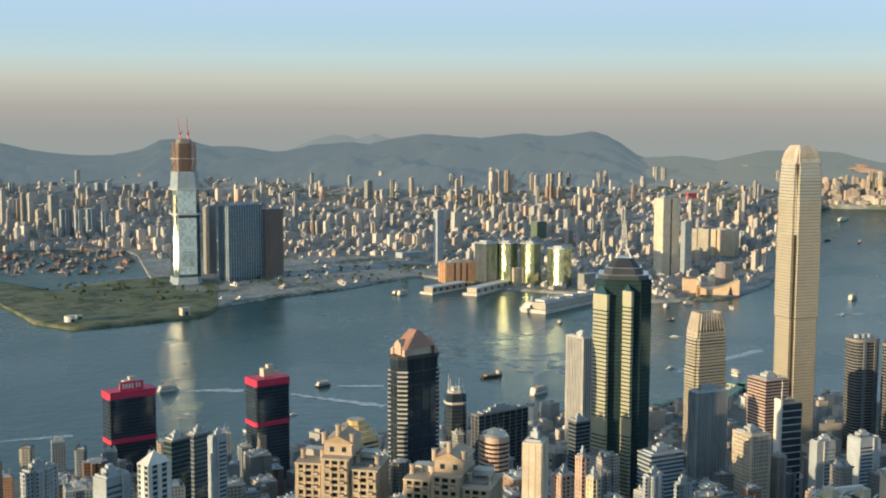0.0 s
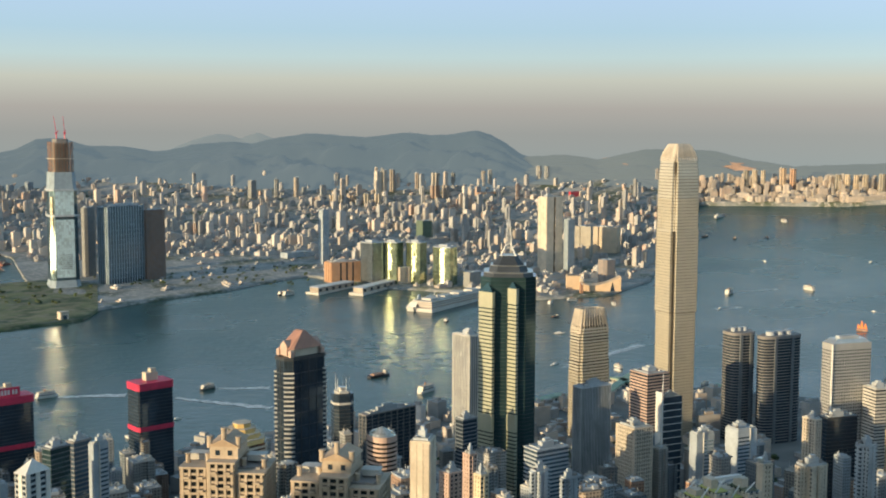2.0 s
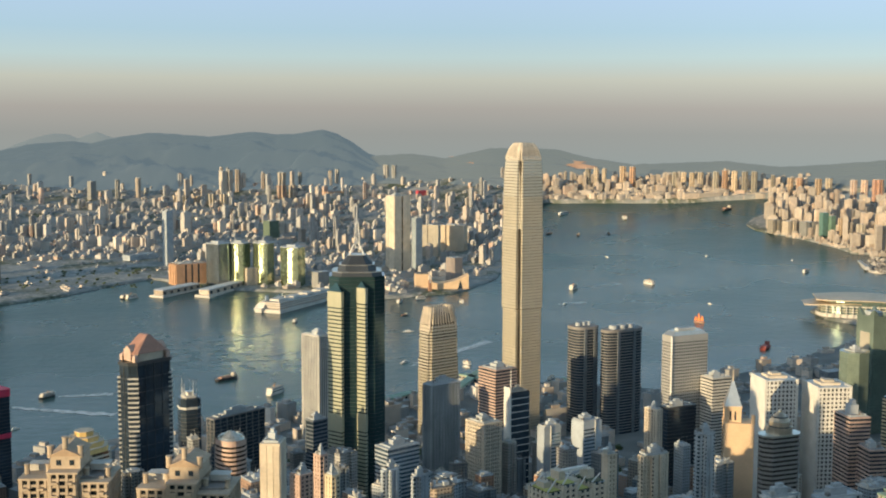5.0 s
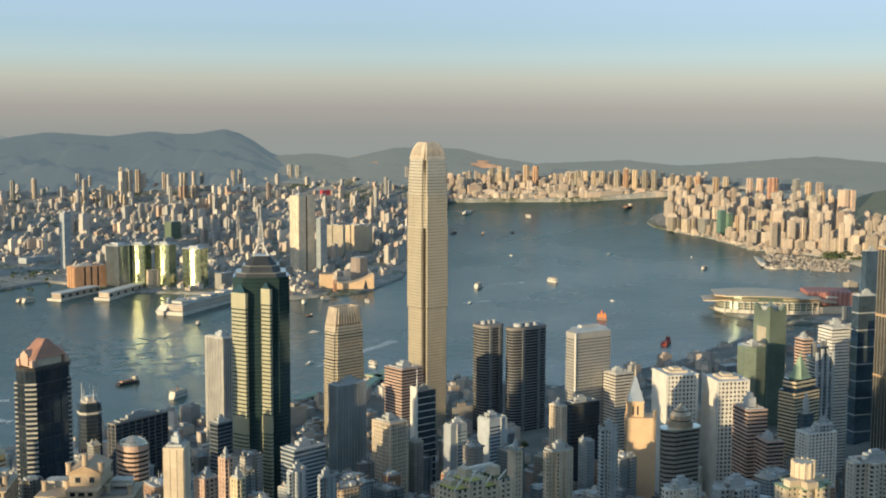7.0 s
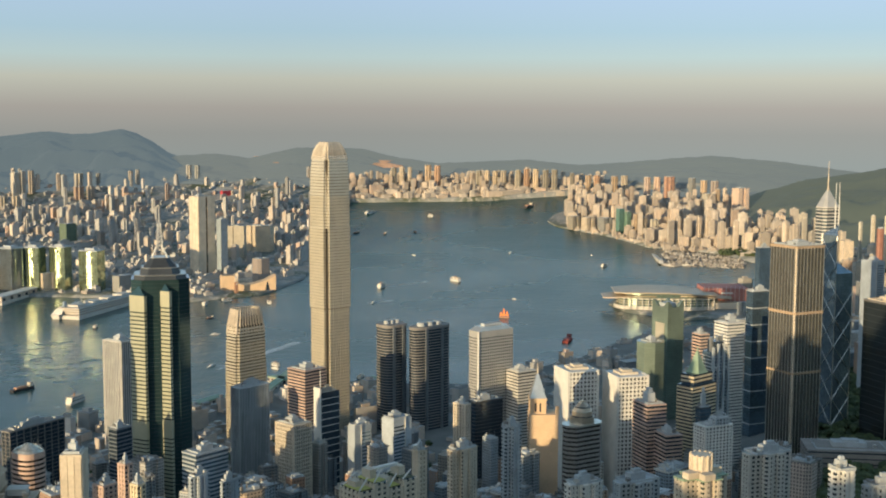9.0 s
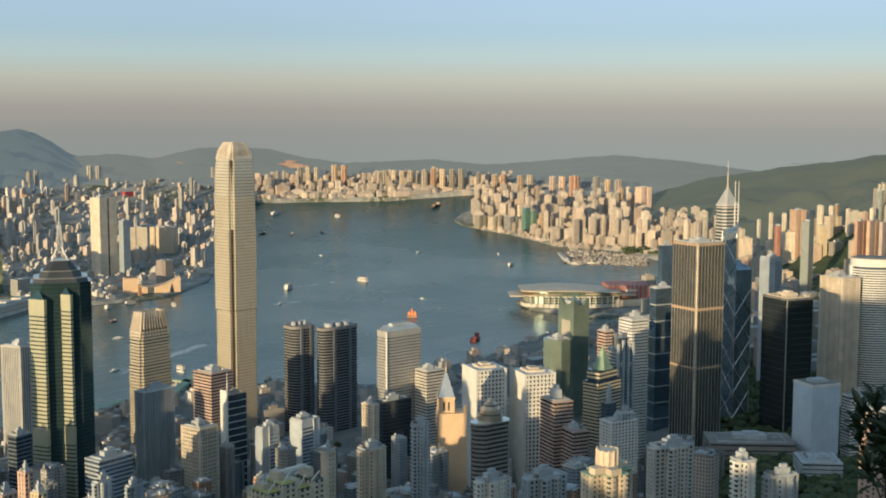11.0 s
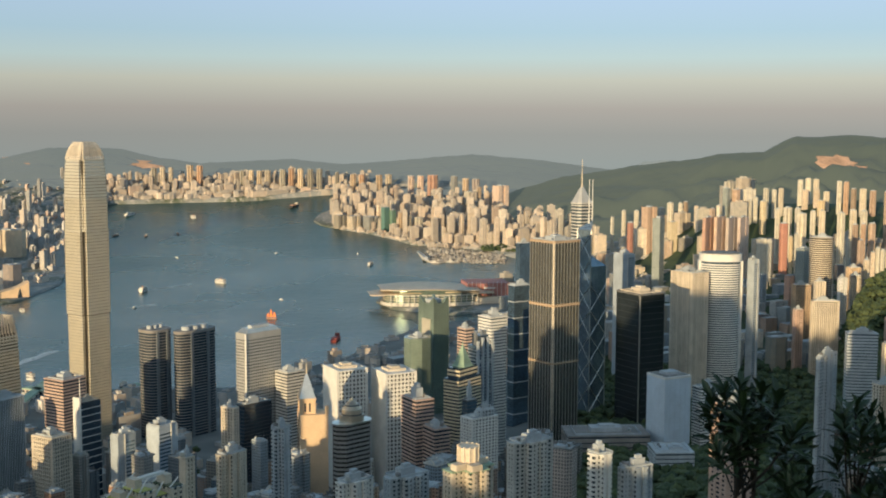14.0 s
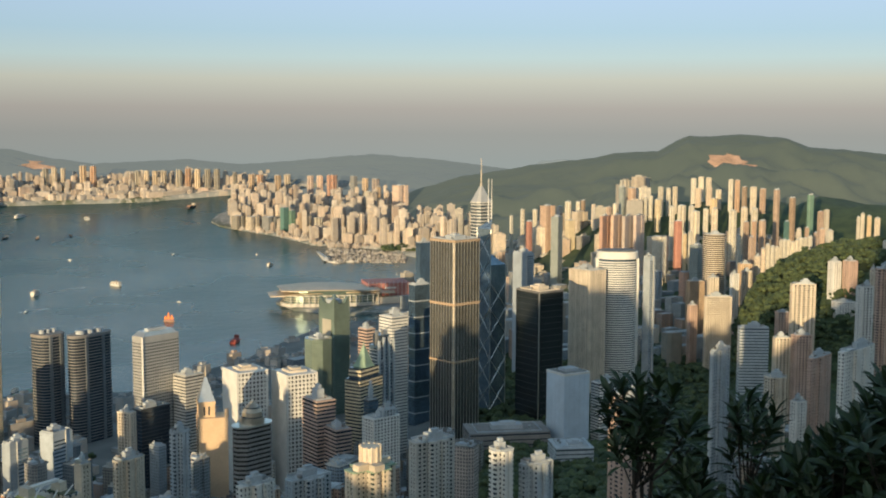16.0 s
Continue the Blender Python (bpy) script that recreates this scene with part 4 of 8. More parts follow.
def gothic_tower(az, d, w, dep, top, rot, peak):
    ob, h = start("office_tower", az, d, top, rot, "buff stone tower with a pointed belfry and grey spire")
    poly = rect(w, dep)
    core(ob, poly, h, ORANGE, name="wall")
    n = int(h / 4.2)
    bm = bmesh.new()
    box(bm, -0.25, 0.25, -1.0, 1.0, 0, 2.4)
    me = mesh_of("window", bm, G_DARK)
    for j in range(2, n):
        for y in (-dep * 0.3, 0, dep * 0.3):
            part("window", me, None, ob, "", (-w / 2 - 0.05, y, j * 4.2))
    bm = bmesh.new()
    box(bm, w / 2 - 3, w / 2 + 0.6, -dep / 2 - 0.6, -dep / 2 + 3, h, h + 9)
    part("corner_pinnacle", bm, ORANGE, ob)
    s = min(w, dep) * 0.62
    x = -w * 0.2
    z = h + 14
    for dx in (-1, 1):
        for dy in (-1, 1):
            bm = bmesh.new()
            box(bm, x + dx * s * 0.42 - 1.6, x + dx * s * 0.42 + 1.6, dy * s * 0.42 - 1.6, dy * s * 0.42 + 1.6, h, z)
            part("belfry_pier", bm, ORANGE, ob)
    core(ob, [(x + p, q) for p, q in rect(s * 0.9, s * 0.9)], z, ORANGE, h, None, "belfry_wall")
    for dx in (-0.15, 0.15):
        bm = bmesh.new()
        box(bm, x + dx * s - 0.9, x + dx * s + 0.9, -s * 0.46, s * 0.46, h + 2, z - 3)
        part("belfry_window", bm, G_DARK, ob, "tall dark belfry opening")
    core(ob, [(x + p, q) for p, q in rect(s + 2, s + 2)], z + 2.5, ORANGE, z, None, "belfry_cornice")
    zp = h + peak - top
    bm = bmesh.new()
    prism(bm, [(x + p, q) for p, q in rect(s + 1, s + 1)], z + 2.5, zp - 4, [(x + p, q) for p, q in rect(2.4, 2.4)])
    part("spire_roof", bm, STEEL, ob, "grey metal spire roof")
    mast(ob, x, 0, zp - 4, zp + 8, 0.8, CREAM, "finial")


def dome_tower(az, d, w, dep, top, rot, peak):
    ob, h = start("office_tower", az, d, top, rot, "bronze glass octagonal tower with a stepped silver dome")
    poly = cut(w, dep * 1.15, w * 0.16)
    core(ob, poly, h, G_BRONZE)
    bands(ob, poly, 4, h, 4.0, 0.55, TAUPE, 0.25)
    part("cornice", ring_mesh("cornice", poly, 0.9, 1.6, STEEL), None, ob, "", (0, 0, h))
    z, up = h + 1.6, (peak - top) * 0.86
    r = w * 0.58
    for i, (s0, s1, t) in enumerate(((1.0, 1.0, 0.30), (0.84, 0.80, 0.22), (0.78, 0.62, 0.18), (0.60, 0.30, 0.18), (0.22, 0.16, 0.12))):
        core(ob, oval(r * s0, r * s0, 18), z + up * t, BRONZE, z, s1 / s0, "dome_tier")
        part("dome_ring", ring_mesh("dome_ring", oval(r * s0, r * s0, 18), 0.5, 0.8, DARK if i % 2 else GOLD), None, ob, "", (0, 0, z))
        z += up * t
    mast(ob, 0, 0, z, z + 17, 0.5)


def pagoda_tower(az, d, w, dep, top, rot, peak):
    ob, h = start("office_tower", az, d, top, rot, "banded stone tower with a green pagoda roof")
    for s, z0, z1 in ((1.0, 0, h - 12), (0.8, h - 12, h)):
        poly = rect(w * s, dep * s)
        core(ob, poly, z1, G_DARK, z0)
        bands(ob, poly, z0 + 3, z1, 3.9, 0.5, HONEY, 0.4)
    s = min(w, dep) * 0.8
    roof_pyramid(ob, rect(s * 1.12, s * 1.12), h, h + 3, VERDIGRIS, 0.78, "roof_eave", "green roof eave")
    roof_pyramid(ob, rect(s * 0.86, s * 0.86), h + 3, h + peak - top, VERDIGRIS, 0.14, "pyramid_roof", "green pyramid roof")
    mast(ob, 0, 0, h + peak - top, h + peak - top + 6, 0.7, VERDIGRIS, "finial")


def inlay_tower(az, d, w, dep, top, rot):
    ob, h = start("office_tower", az, d, top, rot, "sage green glass tower with a gilt panel and peaked corners")
    poly = rect(w, dep)
    core(ob, poly, h, G_SAGE)
    bands(ob, poly, 4, h, 4, 0.18, G_SAGE, 0.3)
    bm = bmesh.new()
    box(bm, -w / 2 - 0.9, -w / 2 + 0.2, -dep * 0.3, dep * 0.25, h * 0.35, h * 0.86)
    part("gilt_panel", bm, GOLD, ob, "gilt reflecting panel")
    for x, y in ((-1, -1), (1, -1), (-1, 1), (1, 1)):
        bm = bmesh.new()
        prism(bm, [(x * w * 0.34 + p, y * dep * 0.34 + q) for p, q in rect(w * 0.3, dep * 0.3)], h, h + 9, [(x * w * 0.44 + p, y * dep * 0.44 + q) for p, q in rect(w * 0.08, dep * 0.08)])
        part("roof_peak", bm, G_SAGE, ob)
    core(ob, rect(w * 0.6, dep * 0.6), h + 5, GREY, h, None, "plant_room")


def truss_bank(az, d, w, dep, top, rot):
    ob, h = start("bank_building", az, d, top, rot, "grey bank building hung from steel masts and trusses", "bank")
    poly = rect(w, dep)
    core(ob, poly, h - 12, G_BLUE)
    bands(ob, poly, 4, h - 14, 4, 0.22, GREY)
    core(ob, rect(w * 0.5, dep * 0.9), h, G_DARK, h - 12, None, "upper_bay")
    for x in (-w / 2, -w / 6, w / 6, w / 2):
        bm = bmesh.new()
        box(bm, x - 1.3, x + 1.3, -dep / 2 - 2.5, -dep / 2 + 0.4, 0, h - abs(x) * 0.5)
        part("hanger_mast", bm, GREY, ob)
    for z in (h * 0.35, h * 0.6, h * 0.82):
        for x0, x1 in ((-w / 2, -w / 6), (w / 6, w / 2)):
            bm = bmesh.new()
            m = (x0 + x1) / 2
            tube(bm, (x0, -dep / 2 - 1.6, z + 7), (m, -dep / 2 - 1.6, z), 0.8, 5)
            tube(bm, (x1, -dep / 2 - 1.6, z + 7), (m, -dep / 2 - 1.6, z), 0.8, 5)
            part("truss", bm, GREY, ob)
    for x in (-w * 0.3, 0.1 * w, w * 0.32):
        bm = bmesh.new()
        box(bm, x - 1.2, x + 1.2, -2, 2, h - 12, h + 5)
        tube(bm, (x, 0, h + 4), (x + 7, -3, h + 9), 0.5, 5)
        part("roof_crane", bm, STEEL, ob)


def ribbed_square_tower(az, d, w, dep, top, rot):
    ob, h = start("skyscraper", az, d, top, rot, "tall square bronze glass tower with pale steel ribs", "skyscraper")
    poly = cut(w, dep, 2.2)
    core(ob, poly, h, G_RIB)
    piers(ob, poly, 0, h, 5.4, 0.7, STEEL, 0.6, "steel_rib", (0, 2, 4, 6))
    piers(ob, poly, 0, h, 9, 2.0, CREAM, 0.5, "corner_pier", (1, 3, 5, 7))
    bands(ob, poly, 4, h, 4.1, 0.05, DARK, 0.25)
    for z, t in ((h * 0.70, 3.4), (h * 0.43, 2.6), (h - 1, 3)):
        part("belt", ring_mesh("belt", poly, 1.0, t, TAN), None, ob, "tan steel belt", (0, 0, z))
    roof_gear(ob, w * 0.86, dep * 0.86, h + 2, GREY, 9, 4, 4)
    mast(ob, -w * 0.1, -2, h, h + 14, 0.4)


def prism_bank(az, d, w, dep, top, rot):
    """Four triangular glass shafts of unlike height, braced by white diagonals, with twin masts."""
    ob, h = start("skyscraper", az, d, top, rot, "blue glass prism tower with white diagonal braces and twin masts", "skyscraper")
    a = max(w, dep) / 2
    corners = [(-a, -a), (a, -a), (a, a), (-a, a)]
    tops = (h * 0.82, h * 0.55, h * 0.80, h)
    for i in range(4):
        p, q = corners[i], corners[(i + 1) % 4]
        z = tops[i]
        bm = bmesh.new()
        lo = [bm.verts.new((*v, 0)) for v in (p, q, (0, 0))]
        hi = [bm.verts.new((p[0], p[1], z - a * 0.9)), bm.verts.new((q[0], q[1], z - a * 0.9)), bm.verts.new((0, 0, z))]
        for f in ((0, 1), (1, 2), (2, 0)):
            bm.faces.new((lo[f[0]], lo[f[1]], hi[f[1]], hi[f[0]]))
        bm.faces.new(hi)
        bm.faces.new(lo[::-1])
        part("glass_shaft", bm, G_SKY, ob)
    brace = 2.5 * a
    for i in range(4):
        p, q = Vector((*corners[i], 0)), Vector((*corners[(i + 1) % 4], 0))
        out = Vector((p.y - q.y, q.x - p.x, 0)).normalized() * -0.5
        z = 12.0
        while z + brace < tops[i] - a * 0.9 + 4:
            for s, e in ((p, q), (q, p)):
                bm = bmesh.new()
                tube(bm, s + out + Vector((0, 0, z)), e + out + Vector((0, 0, z + brace)), 0.55, 4)
                part("brace", bm, STEEL, ob, "pale steel brace")
            z += brace
        bm = bmesh.new()
        tube(bm, p * 1.01, p * 1.01 + Vector((0, 0, max(tops[i], tops[i - 1]) - a * 0.9)), 0.7, 4)
        part("corner_column", bm, STEEL, ob)
    for x in (-2.5, 3.5):
        mast(ob, x - 2, 2, h - 8, h + 56, 0.9, WHITE)


def spire_plaza(az, d, w, dep, top, rot):
    ob, h = start("skyscraper", az, d, top, rot, "pale gold and silver tower with a pyramid top and needle mast", "skyscraper")
    poly = cut(w, max(dep, w * 0.8), w * 0.16)
    core(ob, poly, h, G_SLATE_GREY)
    bands(ob, poly, 6, h, 8, 0.3, CONCRETE, 0.4)
    roof_pyramid(ob, poly, h, h + 38, STEEL_WALL, 0.16)
    part("cornice", ring_mesh("cornice", poly, 1.0, 3, CONCRETE), None, ob, "", (0, 0, h - 3))
    core(ob, oval(7, 7, 8), h + 46, CREAM, h + 36, 0.6, "mast_base")
    mast(ob, 0, 0, h + 44, h + 106, 1.4, CREAM, "needle_mast")


def dark_slab(az, d, w, dep, top, rot):
    ob, h = start("office_tower", az, d, top, rot, "black glass office tower with a planted flat roof")
    poly = cut(w, dep, 3)
    core(ob, poly, h, G_INK)
    bands(ob, poly, 4, h, 8, 0.06, DARK, 0.15)
    bm = bmesh.new()
    tube(bm, (-w / 2 - 0.6, -dep / 2, 0), (-w / 2 - 0.6, -dep / 2, h), 0.8, 6)
    part("corner_strip", bm, STEEL, ob)
    part("cornice", ring_mesh("cornice", poly, 0.3, 2.0, ROOF), None, ob, "", (0, 0, h))
    roof_gear(ob, w * 0.8, dep * 0.8, h + 2, CREAM, 11, 5, 5)


def drum_tower(az, d, w, dep, top, rot):
    ob, h = start("hotel_tower", az, d, top, 8, "white curved tower with ribbon balconies and a plain crown", "hotel")
    body = oval(w * 0.9, w * 0.72, 28, 2.4)
    core(ob, body, h, G_BLUE)
    bands(ob, body, 3, h - 13, 3.4, 0.52, WHITE, 0.9)
    core(ob, grown(body, 2.2), h, WHITE, h - 11, None, "crown")
    core(ob, grown(body, -1.5), h + 1.2, ROOF, h, None, "roof_deck")
    for x in (-1, 1):
        bm = bmesh.new()
        box(bm, x * w * 0.46 - 2.6, x * w * 0.46 + 2.6, -6, 10, 0, h - 11)
        part("end_pylon", bm, WHITE, ob)
    core(ob, oval(w * 1.15, w * 0.95, 20), 9, CONCRETE, 0, None, "podium")


def shaded_box(az, d, w, dep, top, rot):
    ob, h = start("office_tower", az, d, top, rot, "plain white office box on short legs, shaded blue in colour")
    poly = rect(w, dep)
    core(ob, poly, h, SHADE_BLUE, 9, None, "wall")
    core(ob, grown(poly, -3), 9, G_DARK, 0, None, "lobby")
    bands(ob, poly, 10, h - 3, 4.0, 0.12, SHADE_BLUE, 0.12, "joint_band")
    piers(ob, poly, 0, h, 6.8, 0.4, SHADE_BLUE, 0.2)
    part("parapet", ring_mesh("parapet", poly, 0.5, 2.4, WHITE), None, ob, "", (0, 0, h))
    core(ob, grown(poly, -2), h + 2.9, ROOF, h + 2.4, None, "roof_deck")
    core(ob, rect(w * 0.5, dep * 0.4), h + 6, GREY, h + 2.9, None, "plant_room")


def scaffold_roof_block(az, d, w, dep, top, rot):
    ob, h = start("apartment_block", az, d, top, rot, "apartment block with a yellow-green roof terrace and struts", "apartment block")
    dep = max(dep, 20)
    rnd = random.Random(5)
    for i in range(4):
        x = -w / 2 + w * (i + 0.5) / 4
        up = (0, 3, -2, 1)[i]
        poly = [(x + p, q) for p, q in rect(w / 4.4, dep)]
        core(ob, poly, h + up, G_DARK)
        bands(ob, poly, 3, h + up, 3.1, 0.5, CREAM, 0.4)
        piers(ob, poly, 0, h + up, 4, 1.8, CREAM, 0.6)
        bm = bmesh.new()
        box(bm, x - w * 0.1, x + w * 0.1, -dep * 0.4, dep * 0.4, h + up, h + up + 0.5)
        part("roof_terrace", bm, YELLOW if i < 3 else LAWN, ob, "yellow-green roof terrace")
        bm = bmesh.new()
        box(bm, x - w * 0.06, x + w * 0.05, -dep * 0.1, dep * 0.3, h + up + 0.5, h + up + 4 + i % 2 * 2)
        part("roof_house", bm, CREAM, ob)
        for k in range(2):
            bm = bmesh.new()
            tube(bm, (x - w * 0.1, -dep * 0.4 * (1 - 2 * k), h + up), (x + w * 0.08, -dep * 0.3 * (1 - 2 * k), h + up + rnd.uniform(4, 8)), 0.5, 5)
            part("strut", bm, WHITE, ob)
    bm = bmesh.new()
    box(bm, -w * 0.1, w * 0.3, -2, 1, h + 8, h + 9.6)
    part("canopy", bm, WHITE, ob, "white roof canopy")


def green_cream_tower(az, d, w, dep, top, rot):
    ob, h = start("apartment_block", az, d, top, rot, "cream and green apartment tower with a fluted round roof house", "apartment block")
    poly = cross_plan(w, max(dep, w * 0.7))
    core(ob, poly, h, G_GREEN)
    bands(ob, poly, 3, h, 3.1, 0.5, CREAM, 0.5)
    piers(ob, poly, 0, h, 4.4, 2.0, CREAM, 0.7)
    part("cornice", ring_mesh("cornice", poly, 0.9, 1.0, VERDIGRIS), None, ob, "pale green cornice", (0, 0, h))
    drum = oval(w * 0.42, w * 0.42, 12)
    core(ob, drum, h + 14, CREAM, h + 1, None, "roof_house")
    for i in range(12):
        q = radians(30 * i)
        bm = bmesh.new()
        box(bm, w * 0.21 * math.cos(q) - 0.5, w * 0.21 * math.cos(q) + 0.5, w * 0.21 * math.sin(q) - 0.5, w * 0.21 * math.sin(q) + 0.5, h + 1, h + 15)
        part("flute", bm, CREAM, ob)
    for x, y in ((-0.32, -0.1), (0.34, 0.05), (-0.1, -0.33)):
        bm = bmesh.new()
        box(bm, x * w - 4, x * w + 4, y * w - 3, y * w + 3, h + 1, h + 5)
        part("terrace_house", bm, CREAM, ob)


def gridded_hotel(az, d, w, dep, top, rot, label, seed):
    """A white grid of square windows between blank end walls, with stepped plant rooms."""
    ob, h = office("hotel_tower", az, d, w, dep, top, rot, WHITE, G_HOLE, label, 4.6, 0.46, 4.6, 2.1, seed=seed, gear=0, category="hotel")
    for x in (-1, 1):
        bm = bmesh.new()
        box(bm, x * w / 2 - 1.0, x * w / 2 + 1.0, -dep / 2 - 0.8, dep / 2 + 0.8, 0, h + 2.4)
        part("end_wall", bm, WHITE, ob, "blank white end wall")
    core(ob, rect(w * 0.6, dep * 0.5), h + 4.2, CREAM, h + 1.4, None, "plant_room")
    core(ob, rect(w * 0.3, dep * 0.3), h + 6.5, CREAM, h + 4.2, None, "lift_house")


def flank_tower(az, d, w, dep, top, rot, seed, label):
    """A white slab: plain walls, ribbon windows on part of the front only, a blank stair flank."""
    ob, h = start("office_tower", az, d, top, rot, label)
    core(ob, rect(w, dep), h, SHADE_TILE, name="wall")
    n = int((h - 6) / 3.6)
    x0, x1 = (-w * 0.46, w * 0.12) if seed % 2 else (-w * 0.1, w * 0.44)
    bm = bmesh.new()
    box(bm, x0, x1, -dep / 2 - 0.1, -dep / 2 + 0.2, 0, 1.5)
    me = mesh_of("ribbon_window", bm, G_BLUE)
    for i in range(n):
        part("ribbon_window", me, None, ob, "", (0, 0, 4 + i * 3.6))
    bm = bmesh.new()
    xf = x1 + 0.4 if seed % 2 else x0 - 0.4
    box(bm, xf - 0.4, xf + 0.4, -dep / 2 - 0.9, -dep / 2 + 0.3, 0, h + 1)
    part("flank_fin", bm, CONCRETE, ob)
    roof_gear(ob, w * 0.9, dep * 0.9, h, GREY, seed, 4.5, 2)


def gilt_roof_tower(az, d, w, dep, top, rot):
    """A banded octagonal tower under stepped, gold-lit roof terraces."""
    ob, h = start("office_tower", az, d, top, rot, "octagonal banded tower with stepped gold roof terraces")
    poly = cut(w * 1.05, w * 1.05, w * 0.28)
    core(ob, poly, h, G_BRONZE)
    bands(ob, poly, 3, h, 3.6, 0.5, CREAM, 0.5)
    z = h
    for s in (0.92, 0.74, 0.56, 0.36):
        core(ob, [(x * s, y * s) for x, y in poly], z + 3.6, GILT, z, 0.96, "roof_tier")
        part("tier_edge", ring_mesh("tier_edge", [(x * s * 0.96, y * s * 0.96) for x, y in poly], 0.6, 0.5, CREAM), None, ob, "", (0, 0, z + 3.6))
        z += 4.1
    for i in range(4):
        q = radians(45 + 90 * i)
        bm = bmesh.new()
        prism(bm, [(w * 0.38 * math.cos(q) + x, w * 0.38 * math.sin(q) + y) for x, y in oval(3.4, 3.4, 8)], h, h + 6)
        part("roof_tank", bm, GILT, ob)

# ---- the towers of the island, west to east ----
harbour_twin(24.98, 1420, 57, 24, 121.2, 20, 65.6, True)
harbour_twin(31.49, 1420, 45, 29, 129.6, 27, 78.3, False)
flats("apartment_block", 20.84, 900, 29.1, 10.5, 178.3, 38, GREY, "grey residential block with bay windows beside the harbour", seed=1)
flank_tower(24.09, 720, 18.0, 12.4, 222.4, 38.0, 1, "white tower with blue ribbon windows on the shaded slope")
pyramid_tower(26.07, 820, 19.4, 10.6, 200.3, 38, 208.6)
office("office_tower", 27.15, 1000, 19.7, 10.8, 168.1, 38, GREYSTONE, G_GREEN, "dark grey office block with a lit western side", seed=3, share=0.16)
office("office_tower", 28.17, 1050, 18.3, 10.0, 159.1, 38, TAUPE, G_BLUE, "small stepped office block with a steel roof", seed=4, share=0.3)
flank_tower(29.05, 950, 14.4, 6.2, 182.4, 38.0, 2, "slender white tower with a blank stair flank")
gilt_roof_tower(35.77, 1000, 37.4, 20.5, 164.2, 38)
gabled_flats(35.12, 560, 40.1, 24.3, 271.0, -15.0)
gabled_flats(40.60, 550, 42.1, 25.6, 265.2, -15.0)
millennium_tower(38.64, 1120, 50.4, 25.1, 212.0, 38, 235.0)
aerial_tower(40.65, 1300, 22.3, 22.4, 136.2, 14.0)
office("office_tower", 42.87, 1250, 69.5, 11.3, 127.1, 40.0, TAUPE, G_DARK, "broad dark slab with a row of roof louvres", share=0.12, fin=9, seed=7)
round_brown_tower(42.59, 1050, 23.1, 24.2, 153.6, 38)
office("apartment_block", 44.62, 700, 11.3, 15.0, 242.0, -14.0, CREAM, G_DARK, "slender white tower block lit by the low sun", share=0.0, fin=5.2, fin_wide=3.6, seed=8, category="apartment block")
office("office_tower", 46.80, 1550, 23.8, 34.7, 156.9, 40, CONCRETE, G_BLUE, "slim pale tower with tall upright ribs", share=0.0, fin=3.2, fin_wide=1.4, seed=9)
stepped_mast_tower(48.74, 1250, 51.2, 32.9, 274.6, 40)
crowned_tower(52.70, 1600, 51.5, 28.2, 169.7, 38, 1, 187.1)
office("bank_tower", 52.87, 1300, 40.9, 14.8, 145.9, 38, GREY, G_SLATE_GREY, "dark blue glass slab with close steel fins", share=0.0, fin=2.2, fin_wide=0.7, seed=10)
office("office_tower", 50.69, 1100, 36.8, 20.2, 129.7, 38, GREY, G_BLUE, "low shaded office block among taller ones", seed=11)
office("office_tower", 55.62, 1500, 34.9, 34.0, 122.6, 40, PINK, G_DARK, "brown banded tower with a square stone cap", share=0.5, seed=12)
spire_slab(56.60, 1350, 26.1, 11.2, 126.7, 38)
office("office_tower", 54.95, 1200, 23.9, 28.5, 127.9, 40, CREAM, G_BLUE, "beige gridded office block with a plain stair tower", fin=3, fin_wide=1.3, share=0.35, seed=13)
crowned_tower(56.77, 1650, 46.2, 42.8, 378.5, 38, 2, 408.2)
exchange_tower(59.74, 1650, 37.5, 32.0, 153.7, 38)
exchange_tower(61.59, 1650, 61.1, 22.1, 151.2, 38)
porthole_tower(64.61, 1500, 55.7, 20.1, 173.1, 38)
office("office_tower", 66.10, 1500, 28.1, 24.0, 119.7, 38, CONCRETE, G_DARK, "low concrete annexe with a deep roof", share=0.6, seed=14)
gothic_tower(67.18, 1230, 30.0, 26.0, 131.5, 6.0, 176.3)
gridded_hotel(68.78, 1340, 36.0, 39.0, 155.5, 24.0, "white gridded tower with square deep windows", 15)
gridded_hotel(71.15, 1350, 37.0, 41.0, 149.5, 24.0, "white gridded tower with a blank curved western end", 16)
dome_tower(69.09, 1050, 38.2, 16.3, 165.2, 38, 188.7)
office("office_tower", 72.32, 1250, 22.0, 31.1, 140.8, 30.0, PINK, G_DARK, "pink granite banded tower with a square stair head", share=0.5, seed=17, gear=10)
office("office_tower", 73.23, 1230, 18.7, 26.5, 113.8, 30.0, PINK, G_DARK, "low pink granite banded block", share=0.5, seed=18)
pagoda_tower(74.53, 1350, 43.3, 21.0, 155.7, 54.0, 179.1)
inlay_tower(73.10, 1750, 29.6, 35.2, 170.6, 40)
office("office_tower", 72.33, 1700, 24.0, 28.6, 125.6, 40, G_SAGE, G_SAGE, "green glass octagonal tower with gilt light on it", share=0.12, plan=cut(38, 38, 11), seed=19)
office("office_tower", 75.97, 1500, 24.5, 25.7, 189.2, 38, WHITE, G_BLUE, "white bank building with stacked roof plant", share=0.66, seed=20, gear=7)
office("office_tower", 74.67, 1500, 13.8, 16.4, 173.2, 40, PINK, G_DARK, "slim orange-brown banded tower", share=0.5, seed=21)
